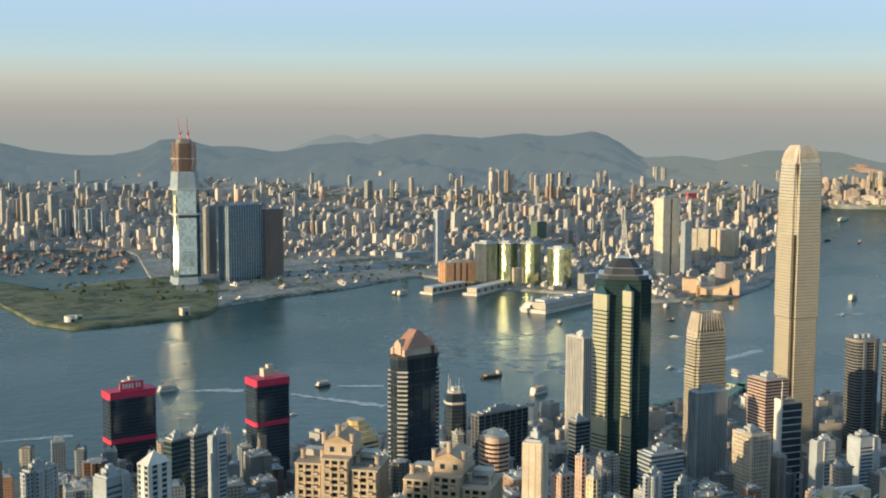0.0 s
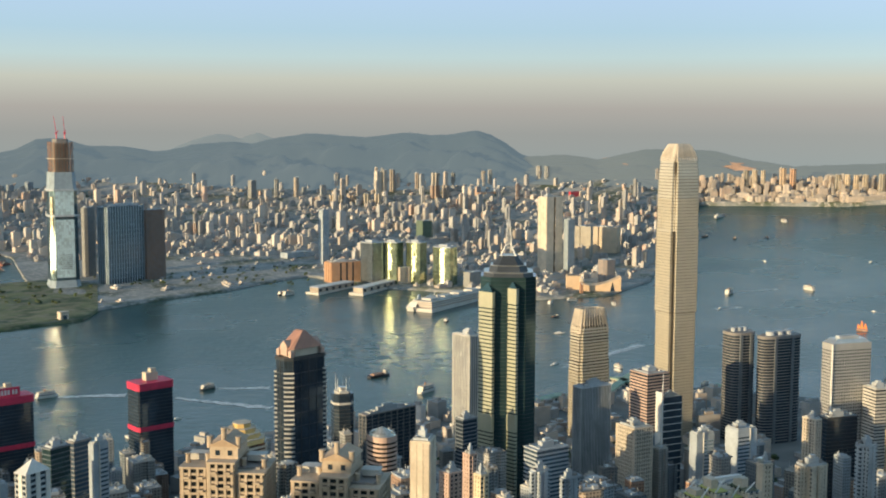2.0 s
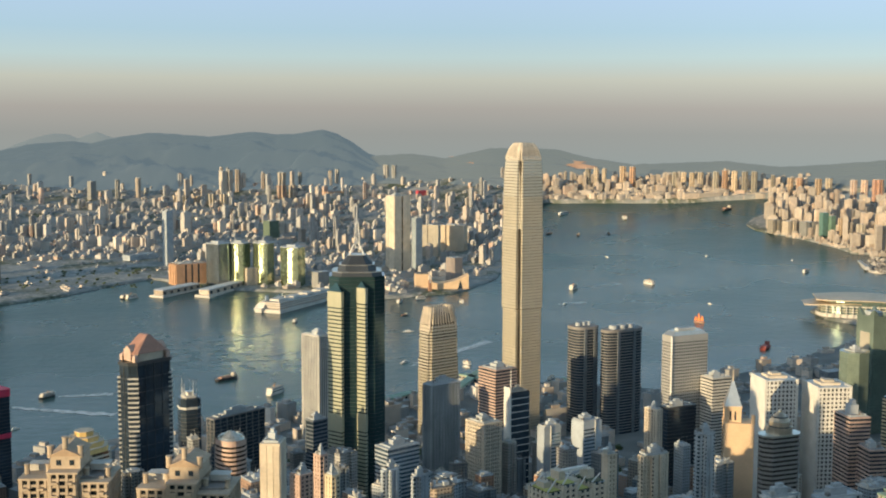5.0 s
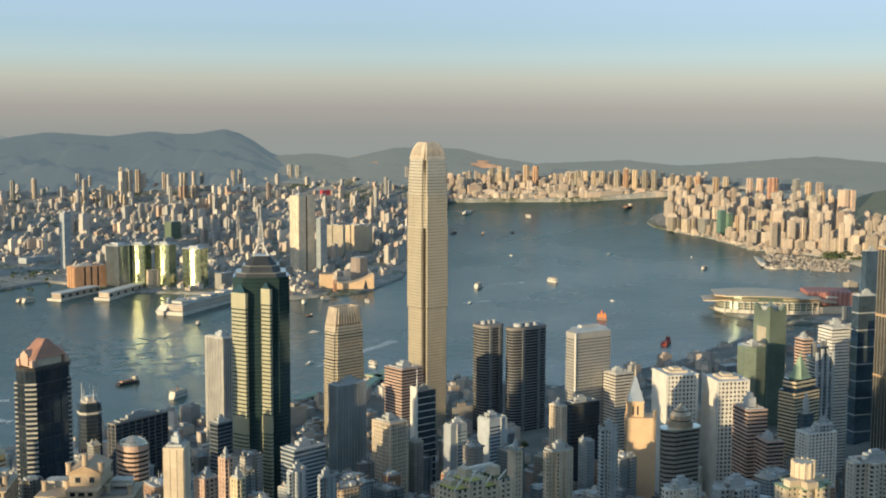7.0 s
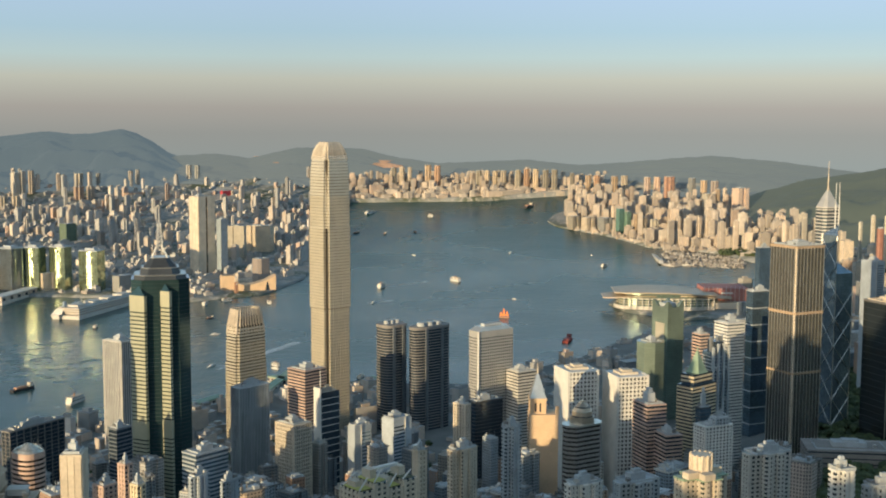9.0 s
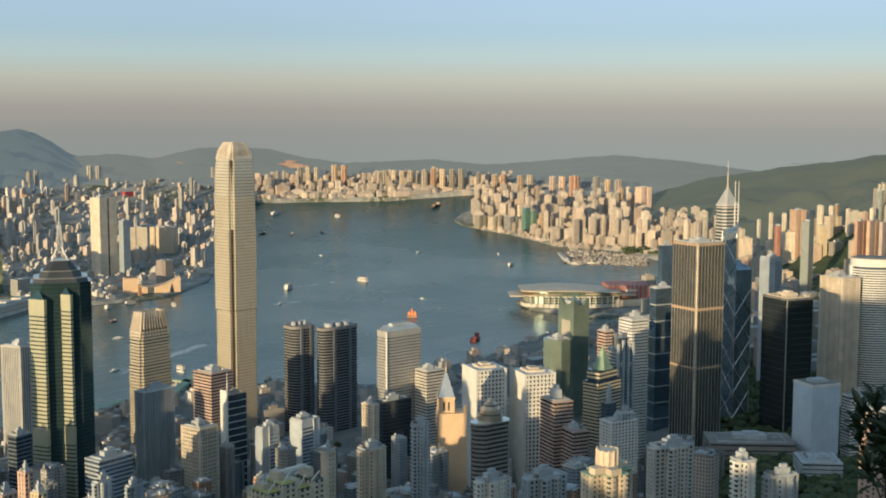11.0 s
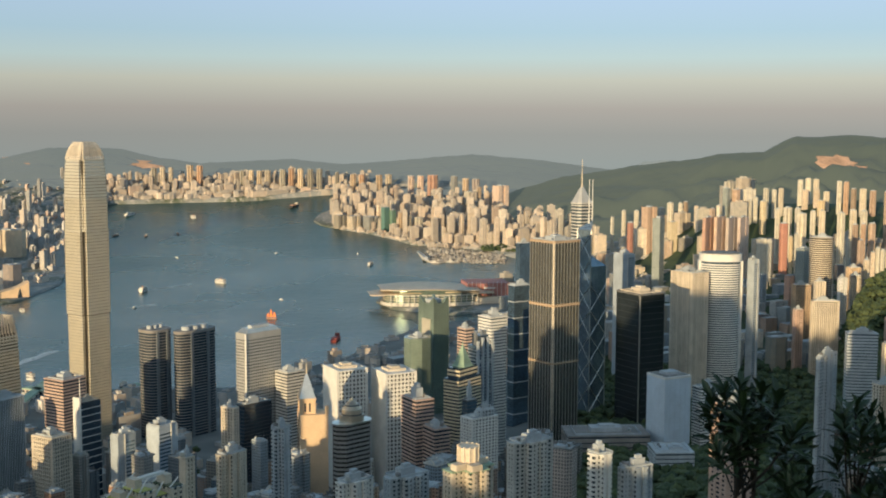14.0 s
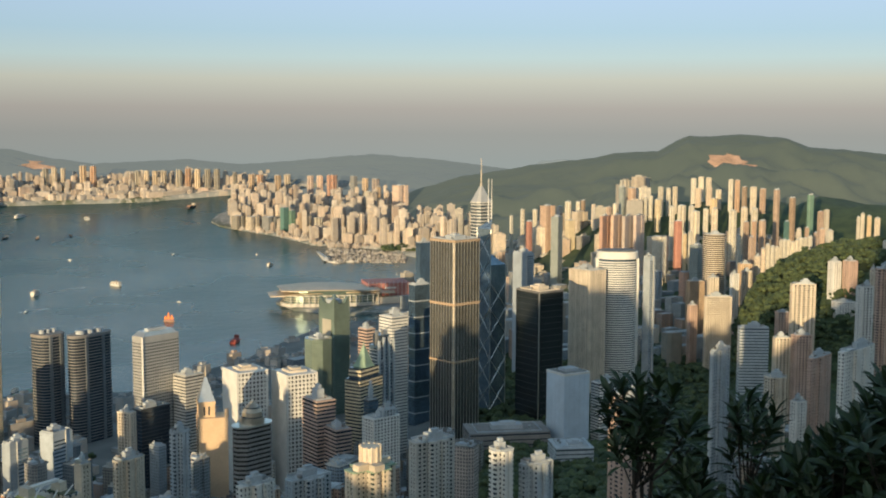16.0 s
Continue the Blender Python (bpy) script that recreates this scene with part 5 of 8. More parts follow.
truss_bank(75.37, 1420, 22.2, 19.0, 180.0, 38)
office("office_tower", 77.23, 1650, 26.3, 14.4, 210.4, 38, GREY, G_BLUE, "blue glass tower with thin pale belts", share=0.07, floor=22, seed=22)
office("office_tower", 77.42, 1850, 20.5, 11.2, 248.7, 38, G_BLUE, G_BLUE, "tall blue glass slab", share=0.1, floor=8, seed=23)
ribbed_square_tower(78.96, 1500, 46.2, 45.8, 287.6, 43)
prism_bank(80.73, 1650, 25.6, 28.4, 302.4, 42)
spire_plaza(80.21, 2950, 45.6, 38.9, 245.7, 38)
dark_slab(83.09, 1600, 44.2, 52.7, 210.0, 40)
flank_tower(82.28, 1900, 22.4, 27.2, 230.6, 34.0, 2, "white slab with a sunlit end wall and roof dishes")
office("office_tower", 85.38, 1750, 32.0, 44.0, 221.5, 44.0, CREAM, G_BRONZE, "beige tower with narrow window slots", share=0.55, fin=3.6, fin_wide=2.5, seed=25)
drum_tower(86.78, 1780, 63.9, 51.2, 247.6, 0)
flank_tower(88.31, 1800, 11.2, 13.7, 236.8, 45.0, 1, "slim white slab beside the curved tower")
shaded_box(84.52, 1350, 36.0, 33.4, 150.0, 38)
office("office_tower", 86.34, 1380, 29.5, 16.2, 133.4, 38, WHITE, G_DARK, "white office block with ribbon windows in the shade", share=0.64, seed=27, floor=3.4)
flats("apartment_block", 87.60, 800, 22.5, 19.2, 248.8, 38, PINK, "pinkish tower block standing in shade", seed=28, wings=False, bay=6)
flank_tower(58.17, 1150, 20.9, 11.4, 137.6, 38.0, 2, "white slab with a lit blank western wall")
flank_tower(59.99, 1150, 23.1, 18.4, 144.9, 40.0, 1, "white slab with ribbon windows and a blank flank")
flats("apartment_block", 63.20, 1200, 8.1, 15.8, 145.8, 50, CREAM, "cream tower block lit by the low sun", wings=False, share=0.4, seed=31)
office("office_tower", 64.35, 1260, 37.0, 13.3, 136.0, 38, DARK, G_DARK, "dark glass slab with a flat roof", share=0.15, seed=32)
flats("apartment_block", 63.24, 900, 23.9, 13.1, 181.3, 38, CREAM, "cream apartment tower with stepped roof gardens", seed=33)
flats("apartment_block", 61.12, 800, 7.4, 6.3, 207.3, 38, CREAM, "narrow cream apartment tower with few windows", seed=34, wings=False)
flats("apartment_block", 65.65, 940, 15.3, 13.1, 189.3, 38, GREY, "grey tower block with a water tank", seed=35)
scaffold_roof_block(59.10, 700, 44.0, 15.9, 216.5, 38)
flats("apartment_block", 81.30, 750, 14.2, 14.9, 221.9, 38, WHITE, "white apartment tower with balconies lit on one side", seed=36)
flats("apartment_block", 83.02, 760, 23.1, 12.7, 211.4, 38, GREY, "grey apartment tower in shade", seed=37)
flats("apartment_block", 77.88, 860, 35.4, 19.4, 199.3, 38, CONCRETE, "concrete apartment block in shade", seed=38)
green_cream_tower(74.84, 740, 32.2, 22.2, 213.6, 38)
flats("apartment_block", 69.22, 780, 26.4, 14.5, 192.9, 38, WHITE, "white apartment block in shade", seed=39)
flats("apartment_block", 71.78, 820, 33.8, 18.5, 184.3, 38, GREY, "grey apartment block in shade", seed=40)
flats("apartment_block", 75.65, 1150, 15.7, 8.6, 152.5, 38, GREY, "small grey tower block in shade", seed=41, wings=False)
flats("apartment_block", 75.37, 1150, 32.4, 17.8, 145.3, 38, WHITE, "white twin tower block", seed=42, wings=False)
office("hotel_tower", 91.56, 1950, 40.9, 12.3, 158.6, 14.0, CREAM, G_DARK, "cream gridded tower of small windows", fin=3, fin_wide=1.2, share=0.4, seed=43, floor=3.2)
flats("apartment_block", 90.48, 2250, 29.3, 17.6, 144.5, 26.0, TAN, "tan apartment tower with projecting bays", seed=44, wings=False)
flats("apartment_block", 92.84, 2300, 18.8, 15.0, 159.8, 30.0, CREAM, "cream apartment tower with white end walls", seed=45)
flats("apartment_block", 95.40, 1700, 31.1, 14.0, 215.4, 14.0, CREAM, "tall cream tower block with brown window strips", seed=46, wings=False, bay=6)
flats("apartment_block", 91.73, 1120, 36.1, 6.9, 224.2, 66.0, GREY, "grey round-cornered tower block in shade", seed=47)
office("office_tower", 93.22, 1600, 37.3, 14.9, 168.2, 12.0, GREY, G_BLUE, "broad grey block with a gilded roof edge, in shade", share=0.68, seed=48)
flats("apartment_block", 94.52, 1480, 18.0, 10.8, 176.6, 18.0, CREAM, "cream apartment block beside the green slope", seed=49, wings=False)
flats("apartment_block", 95.42, 1470, 19.6, 13.7, 182.9, 22.0, PINK, "peach apartment block beside the green slope", seed=49, wings=False)
flats("apartment_block", 94.29, 1300, 21.1, 23.5, 164.7, 42, CREAM, "low cream block lit at its roof", seed=56)
flats("apartment_block", 95.38, 1120, 11.2, 8.3, 179.6, 42, WHITE, "white block below the slope", seed=57, wings=False)
office("office_tower", 91.31, 2300, 30.2, 27.2, 228.9, 24.0, CREAM, G_BRONZE, "round pale tower with a banded crown", share=0.45, plan=oval(42, 42, 20), seed=58, floor=3.8)
flats("apartment_block", 96.76, 1850, 13.7, 12.3, 231.9, 40.0, WHITE, "white narrow tower above the woods", seed=50, wings=False)
flats("apartment_block", 97.44, 1850, 15.3, 13.8, 233.5, 40.0, PINK, "pink narrow tower above the woods", seed=51, wings=False)
flats("apartment_block", 98.12, 1450, 14.5, 11.6, 246.9, 36.0, WHITE, "white tower half in shade", seed=52, wings=False)
flats("apartment_block", 98.98, 1400, 21.2, 14.8, 274.4, 36.0, PINK, "pink tower block with ribbon balconies", seed=53)
flats("apartment_block", 97.87, 1060, 58.7, 11.2, 242.8, 66.0, WHITE, "grey-white apartment block with balconies, in shade", seed=54)
flats("apartment_block", 96.26, 1150, 41.6, 7.9, 217.3, 66.0, PINK, "rounded apartment block in shade", seed=55)
flats("apartment_block", 91.30, 2200, 16.6, 11.6, 158.2, 26, CREAM, "cream apartment tower with dark window columns", wings=False, bay=6.5, seed=71)
flats("apartment_block", 92.29, 2150, 12.3, 9.8, 171.8, 30, WHITE, "white apartment tower with a lit western wall", wings=False, seed=72)
flats("apartment_block", 92.75, 2450, 22.7, 18.2, 158.0, 20, ORANGE, "low orange-brown block behind cream towers", wings=False, seed=73)
flats("apartment_block", 93.30, 2480, 11.4, 9.1, 169.6, 30, CREAM, "cream apartment block at the foot of the spur", seed=74)
flats("apartment_block", 94.52, 1800, 17.6, 12.3, 159.9, 20, PINK, "low pink house among the trees of the spur", wings=False, seed=75, gear=3)
flats("apartment_block", 97.21, 1800, 28.1, 16.9, 179.6, 24, WHITE, "low white house with terraces on the spur", wings=False, seed=76, gear=3)
flats("apartment_block", 98.44, 1800, 6.5, 5.2, 228.2, 36, CREAM, "cream tower block above the woods", wings=False, seed=77)
flats("apartment_block", 99.02, 2050, 11.4, 9.1, 247.2, 36, WHITE, "white tower block on the wooded spur", wings=False, seed=78)
flats("apartment_block", 90.38, 2000, 12.9, 9.0, 135.5, 30, PINK, "low pink block among trees", wings=False, seed=79)
office("office_tower", 74.87, 1250, 13.1, 9.0, 138.1, 38, DARK, G_BLUE, "slender dark glass tower with a pale cap", share=0.12, seed=60, gear=14)
flank_tower(75.78, 1200, 15.9, 8.7, 139.1, 38.0, 2, "slim white slab coloured as in shade, with a roof tank")
office("museum_block", 81.52, 1330, 92.4, 48.3, 87.3, 12.0, TAUPE, G_DARK, "long low concrete block among park trees", share=0.78, seed=61, floor=5)
office("pavilion", 84.69, 1220, 38.9, 39.0, 100.6, 14.0, GREY, G_BLUE, "low white pavilion among dark trees", share=0.72, seed=62, floor=4, gear=3)
flats("apartment_block", 46.93, 830, 6.0, 7.6, 196.7, 38, PINK, "peach apartment block with a small stair tower", seed=63, wings=False)
flats("apartment_block", 47.49, 800, 6.0, 7.7, 190.6, 38, HONEY, "small honey-coloured block lit by the low sun", seed=64, wings=False)
flats("apartment_block", 46.01, 860, 13.2, 11.3, 174.6, 38, PINK, "low reddish block with roof clutter", seed=65, wings=False)
office("office_tower", 46.74, 1180, 18.8, 12.1, 135.4, 40, GREYSTONE, G_DARK, "dark office block beside the green tower", share=0.3, seed=66)
flats("apartment_block", 51.85, 900, 15.9, 8.1, 159.4, 40, SHADE_TILE, "bluish tenement tower deep in shade", seed=67)
flats("apartment_block", 50.37, 950, 17.9, 9.2, 149.9, 40, SHADE_TILE, "bluish tenement tower deep in shade", seed=68)

# ---- blocks of the far town ----
FACE = facade("painted_flats", (0.56, 0.50, 0.43))
FACE_WARM = facade("warm_flats", (0.60, 0.48, 0.35), tint=0.25)
FACE_COOL = facade("grey_flats", (0.40, 0.43, 0.45), tint=0.4)
# panes and walls paled to stand for the haze over the far town
FACE_STUFF = facade("haze_paled_flats", (0.60, 0.535, 0.48), pane=(0.42, 0.43, 0.44), tint=0.45, island=True)
# the low sun's gold is put into the wall colour of the bay
FACE_SUN_GOLD = facade("sun_gold_flats", (0.60, 0.50, 0.41), pane=(0.34, 0.32, 0.30), tint=0.35, island=True, even=0.5)
# grey and white tenements: blue of the hill's shade put into both colours
NEAR_GREY = facade("shade_blue_tenements", (0.31, 0.345, 0.375), pane=(0.05, 0.06, 0.07), floor=3.1, bay=2.9, share=(0.55, 0.55), tint=0.45)
NEAR_CREAM = facade("cream_tenements", (0.50, 0.43, 0.36), pane=(0.05, 0.05, 0.055), floor=3.1, bay=3.3, share=(0.5, 0.6), tint=0.4)
NEAR_WHITE = facade("shade_blue_white_tenements", (0.44, 0.465, 0.48), pane=(0.045, 0.055, 0.07), floor=3.0, bay=2.6, share=(0.6, 0.5), tint=0.35)
NEAR_BROWN = facade("brick_tenements", (0.40, 0.26, 0.19), pane=(0.05, 0.05, 0.05), floor=3.2, bay=3.0, share=(0.5, 0.5), tint=0.3)
FACE_BROWN = facade("brown_flats", (0.34, 0.20, 0.13), tint=0.1)
FACE_PINK = facade("pink_flats", (0.62, 0.46, 0.37), tint=0.2)
FACE_RED = facade("red_flats", (0.75, 0.08, 0.10), share=(0.2, 0.2), tint=0.0)
# eastern walls, warmed in colour for the evening sun on them
FACE_EAST = facade("sun_warmed_flats", (0.66, 0.57, 0.46), pane=(0.26, 0.26, 0.26), tint=0.4, island=True, even=0.4)
EAST_CREAM = facade("sunlit_cream_flats", (0.62, 0.56, 0.46), pane=(0.26, 0.23, 0.20), share=(0.45, 0.4), bay=5.2, tint=0.12, even=0.6)
EAST_GOLD = facade("sunlit_yellow_flats", (0.62, 0.50, 0.33), pane=(0.26, 0.21, 0.16), share=(0.45, 0.4), bay=5.2, tint=0.12, even=0.7)
EAST_PINK = facade("sunlit_pink_flats", (0.50, 0.36, 0.27), pane=(0.24, 0.18, 0.14), share=(0.45, 0.4), bay=5.2, tint=0.15, even=0.7)
EAST_BROWN = facade("brown_tower_flats", (0.34, 0.25, 0.18), pane=(0.15, 0.12, 0.10), share=(0.45, 0.45), tint=0.1, even=0.7)
EAST_RED = facade("brick_red_flats", (0.42, 0.20, 0.15), pane=(0.2, 0.11, 0.09), share=(0.4, 0.4), tint=0.1, even=0.8)
EAST_GREY = facade("grey_green_flats", (0.30, 0.33, 0.31), pane=(0.09, 0.11, 0.12), share=(0.5, 0.6), tint=0.1, even=0.8)
FACE_GREEN = facade("green_netting", (0.13, 0.24, 0.20), share=(0.2, 0.3), tint=0.2)


def unit(plan, cap):
    """A block one metre wide, deep and tall, and its roof house."""
    bm = bmesh.new()
    prism(bm, plan, 0, 1)
    body = mesh_of("body", bm, FACE)
    bm = bmesh.new()
    for x0, x1, y0, y1, z in cap:
        box(bm, x0, x1, y0, y1, 1, z)
    return plan, body, mesh_of("roof_house", bm, GREY)


CROSS = [(x, y) for x, y in cross_plan(1, 1)]
SHAPES = (unit(rect(1, 1), ((-0.2, 0.25, -0.3, 0.2, 1.02),)), unit(CROSS, ((-0.3, 0.26, -0.22, 0.22, 1.014), (-0.12, 0.06, -0.1, 0.1, 1.024))),
          unit(cut(1, 1, 0.2), ((-0.3, 0.1, -0.2, 0.3, 1.018), (0.1, 0.3, -0.3, 0, 1.026))),
          unit([(-0.5, -0.5), (-0.15, -0.5), (-0.15, -0.38), (0.15, -0.38), (0.15, -0.5), (0.5, -0.5), (0.5, 0.5), (0.15, 0.5), (0.15, 0.4), (-0.15, 0.4), (-0.15, 0.5), (-0.5, 0.5)], ((-0.15, 0.15, -0.3, 0.3, 1.02),)))
BODIES = {}


def clutter(seed):
    """What stands on old flat roofs: sheds, tanks, stair heads, plant boxes, pipes and aerials."""
    r = random.Random(seed)
    bm = bmesh.new()
    for _ in range(9):
        x, y, w, d = r.uniform(-0.4, 0.36), r.uniform(-0.4, 0.36), r.uniform(0.05, 0.2), r.uniform(0.05, 0.2)
        box(bm, x, min(0.47, x + w), y, min(0.47, y + d), 0, r.choice((1.2, 2.6, 2.8, 4.2)))
    for _ in range(3):
        x, y = r.uniform(-0.4, 0.4), r.uniform(-0.4, 0.4)
        prism(bm, [(x + p, y + q) for p, q in oval(0.09, 0.09, 6)], 0, r.uniform(2.2, 5.5))
    for _ in range(3):
        x, y = r.uniform(-0.4, 0.4), r.uniform(-0.4, 0.4)
        box(bm, x - 0.004, x + 0.004, y - 0.004, y + 0.004, 0, r.uniform(6, 11))
    for x0, x1, y0, y1 in ((-0.5, 0.5, -0.5, -0.47), (-0.5, 0.5, 0.47, 0.5), (-0.5, -0.47, -0.47, 0.47), (0.47, 0.5, -0.47, 0.47)):
        box(bm, x0, x1, y0, y1, 0, 1.1)
    return mesh_of("roof_clutter", bm, hash_roof[seed % 3])


hash_roof = (CONCRETE, GREY, ROOF)
CLUTTER = [clutter(i) for i in range(6)]


def block(az, d, w, dep, top, rot=20.0, mat=None, shape=0, label="", group="", name="apartment_block", category="apartment block"):
    """A tower block: body and roof house; top is the height of its roof above the sea."""
    mat = mat or FACE
    tall = max(12, top - base_height(az, d))
    key = (shape, mat.name)
    if key not in BODIES:
        me = SHAPES[shape][1].copy()
        me.materials.clear()
        me.materials.append(mat)
        BODIES[key] = me
    ob = thing(name, az, d, label or "pale rendered apartment block across the water", category, None, rot, group)
    for me, n in ((BODIES[key], "body"), (SHAPES[shape][2], "roof_house")):
        p = new(n, me)
        p.parent = ob
        p.scale = (w, dep, tall)
    if d < 1700 and shape != 1:
        p = new("roof_clutter", CLUTTER[int(az * 10) % 6])
        p.parent, p.location, p.scale = ob, (0, 0, tall), (w * 0.96, dep * 0.96, 1)
    return ob


def facing(az, glint):
    """The turn of a wall at bearing az whose face throws the sun towards the camera, offset by glint degrees."""
    normal = (SUN_AZ + az + 180) / 2
    return az + 180 - normal + glint


def super_tower(az, d, w, top, glass_top, rot):
    ob, h = start("skyscraper", az, d, top, rot, "unfinished glass skyscraper with bare upper floors and two cranes", "skyscraper")
    a, c = w / 2, w * 0.16
    plan = [(-a + c, -a), (a - c, -a), (a, -a + c), (a, a - c), (a - c, a), (-a + c, a), (-a, a - c), (-a, -a + c)]
    g = glass_top - (top - h)
    core(ob, [(x * 1.1, y * 1.1) for x, y in plan], h * 0.05, GREYBLUE, 0, 1 / 1.1, "flared_base")
    core(ob, plan, g, G_TOWER, h * 0.05, 0.95)
    core(ob, [(x * 0.95, y * 0.95) for x, y in plan], g + 48, GREYBLUE, g, 0.92, "upper_storey")
    # bright cladding on the harbour face, hung in two panels, and on the western chamfer
    for z0, z1 in ((h * 0.07, h * 0.47), (h * 0.50, g - 2)):
        bm = bmesh.new()
        n = max(1, int((z1 - z0) / 8))
        box(bm, -a * 0.62, a * 0.66, -a - 1.2, -a + 4, z0, z1)
        # the sky's reflection on this face is put into the pale colour
        part("cladding_panel", bm, G_PALE, ob, "pale cladding with the sky's reflection put into its colour")
    for k in range(8):
        z = h * 0.13 + (h * 0.34) * 0.04 * k
        bm = bmesh.new()
        box(bm, -a * 0.4, a * 0.5, -a - 1.6, -a - 1.25, z, z + 1.4)
        part("louvre", bm, DARK, ob)
    bm = bmesh.new()
    box(bm, -c * 0.26, c * 0.26, -0.9, 1.5, h * 0.1, g * 0.94)
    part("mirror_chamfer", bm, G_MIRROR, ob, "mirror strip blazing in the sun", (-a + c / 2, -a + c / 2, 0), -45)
    for z in (h * 0.49, g - 1):
        part("belt", ring_mesh("belt", plan, 1.5, 5, GREY), None, ob, "", (0, 0, z))
    # the bare frame
    z0 = g + 48
    inner = [(x * 0.80, y * 0.80) for x, y in plan]
    core(ob, [(x * 0.5, y * 0.5) for x, y in plan], h + 8, TAUPE, z0, None, "concrete_core")
    n = int((h - z0) / 4.4)
    me = ring_mesh("bare_floor", inner, 0, 0.9, TAUPE)
    for i in range(n + 1):
        part("bare_floor", me, None, ob, "", (0, 0, z0 + i * 4.4))
    piers(ob, inner, z0, h, 8, 1.3, BROWN, 0.1, "bare_column")
    part("safety_deck", ring_mesh("safety_deck", inner, 3, 2, CREAM), None, ob, "", (0, 0, z0 + n * 2.0))
    for x, lean in ((-9, -6), (12, -3)):
        bm = bmesh.new()
        tube(bm, (x, 0, h), (x, 0, h + 24), 1.5, 4)
        tube(bm, (x, 0, h + 22), (x + lean, -3, h + 66), 0.8, 4)
        tube(bm, (x, 0, h + 22), (x - lean * 1.2, 3, h + 30), 0.8, 4)
        box(bm, x - 2.5, x + 2.5, -2.5, 2.5, h + 20, h + 25)
        part("tower_crane", bm, RED, ob, "red luffing tower crane")


def slab_estate(az, d, w, dep, tall, rot):
    ob = thing("apartment_block", az, d, "very broad blue-grey glazed apartment slab on arches", "apartment block", None, rot)
    poly = rect(w, dep)
    core(ob, poly, tall, G_SLAB, 12)
    core(ob, rect(w * 0.98, dep * 0.9), 12, G_DARK, 0, None, "undercroft")
    piers(ob, poly, 0, tall, 8.5, 2.6, GREYBLUE, 1.2)
    bands(ob, poly, 14, tall, 13, 0.07, GREYBLUE, 0.4)
    for x in (-0.3, 0.02, 0.33):
        bm = bmesh.new()
        box(bm, x * w - w * 0.09, x * w + w * 0.09, -dep * 0.3, dep * 0.3, tall, tall + 6)
        part("roof_house", bm, GREY, ob)


def mirror_tower(az, d, w, tall, glint, mat, label, rot=None, group="glass towers behind the liner pier"):
    """A tower whose bowed glass front flashes in the sun."""
    ob = thing("office_tower", az, d, label, "office tower", None, facing(az, glint) if rot is None else rot, group)
    a, n = w / 2, 9
    front = [(-a + 2 * a * i / n, -a * 0.8 - 2.4 * math.sin(math.pi * i / n)) for i in range(n + 1)]
    poly = front + [(a, a * 0.8), (-a, a * 0.8)]
    core(ob, poly, tall, mat)
    bands(ob, poly, 4, tall, 8, 0.08, mat, 0.15)
    part("parapet", ring_mesh("parapet", poly, 0.6, 2.2, GREY), None, ob, "", (0, 0, tall))
    core(ob, rect(w * 0.5, w * 0.4), tall + 7, GREY, tall + 2.2, None, "plant_room")
    if mat is G_GATE:
        # mirror strip added only to give the front its stripe of sun
        bm = bmesh.new()
        prism(bm, [(-2.6, -a * 0.8 - 2), (-1.4, -a * 0.8 - 3.2), (1.4, -a * 0.8 - 3.2), (2.6, -a * 0.8 - 2)], tall * 0.06, tall * 0.97)
        part("glass_bay", bm, G_FLASH, ob, "narrow mirror strip added to give the sun flash")


G_TOWER = glass("blue_green_glass", (0.13, 0.20, 0.23), 0.1, 0.7, 4.2, 3.0)
G_SLAB = glass("slate_glass", (0.12, 0.19, 0.24), 0.15, 0.5, 3.2, 3.0)
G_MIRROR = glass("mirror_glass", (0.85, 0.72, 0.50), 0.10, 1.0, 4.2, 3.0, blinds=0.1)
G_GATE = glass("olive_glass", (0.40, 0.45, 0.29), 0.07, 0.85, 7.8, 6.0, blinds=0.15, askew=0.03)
# mirror for the added flash strips; green tint colours their glint on the water
G_FLASH = glass("sun_flash_mirror", (0.72, 0.80, 0.48), 0.24, 1.0, 3.9, 2.4, blinds=0.12)
AMBER = paint("amber_stone", (0.50, 0.29, 0.17))
GREYBLUE = paint("blue_grey_render", (0.30, 0.36, 0.40))
SAIL = paint("orange_sail", (0.80, 0.22, 0.04))
HULL = paint("dark_hull", (0.05, 0.045, 0.05), 0.5)
RUST = paint("red_hull", (0.30, 0.06, 0.05), 0.6)
FOAM, _nt, _p = nodes("wake_foam")
_p.inputs["Roughness"].default_value = 0.8
_nt.links.new(mix(_nt, grime(_nt, 5, 0, 1), (0.42, 0.47, 0.50), (0.90, 0.92, 0.92)), _p.inputs["Base Color"])
_nt.links.new(grime(_nt, 7, 0.35, 1.0, 3), _p.inputs["Alpha"])
ROOF_SHELL = paint("shell_roof", (0.50, 0.40, 0.29), 0.5, 0.1)
NETTING = paint("red_scaffold_net", (0.40, 0.17, 0.15))

# ---- piers, halls and boats ----


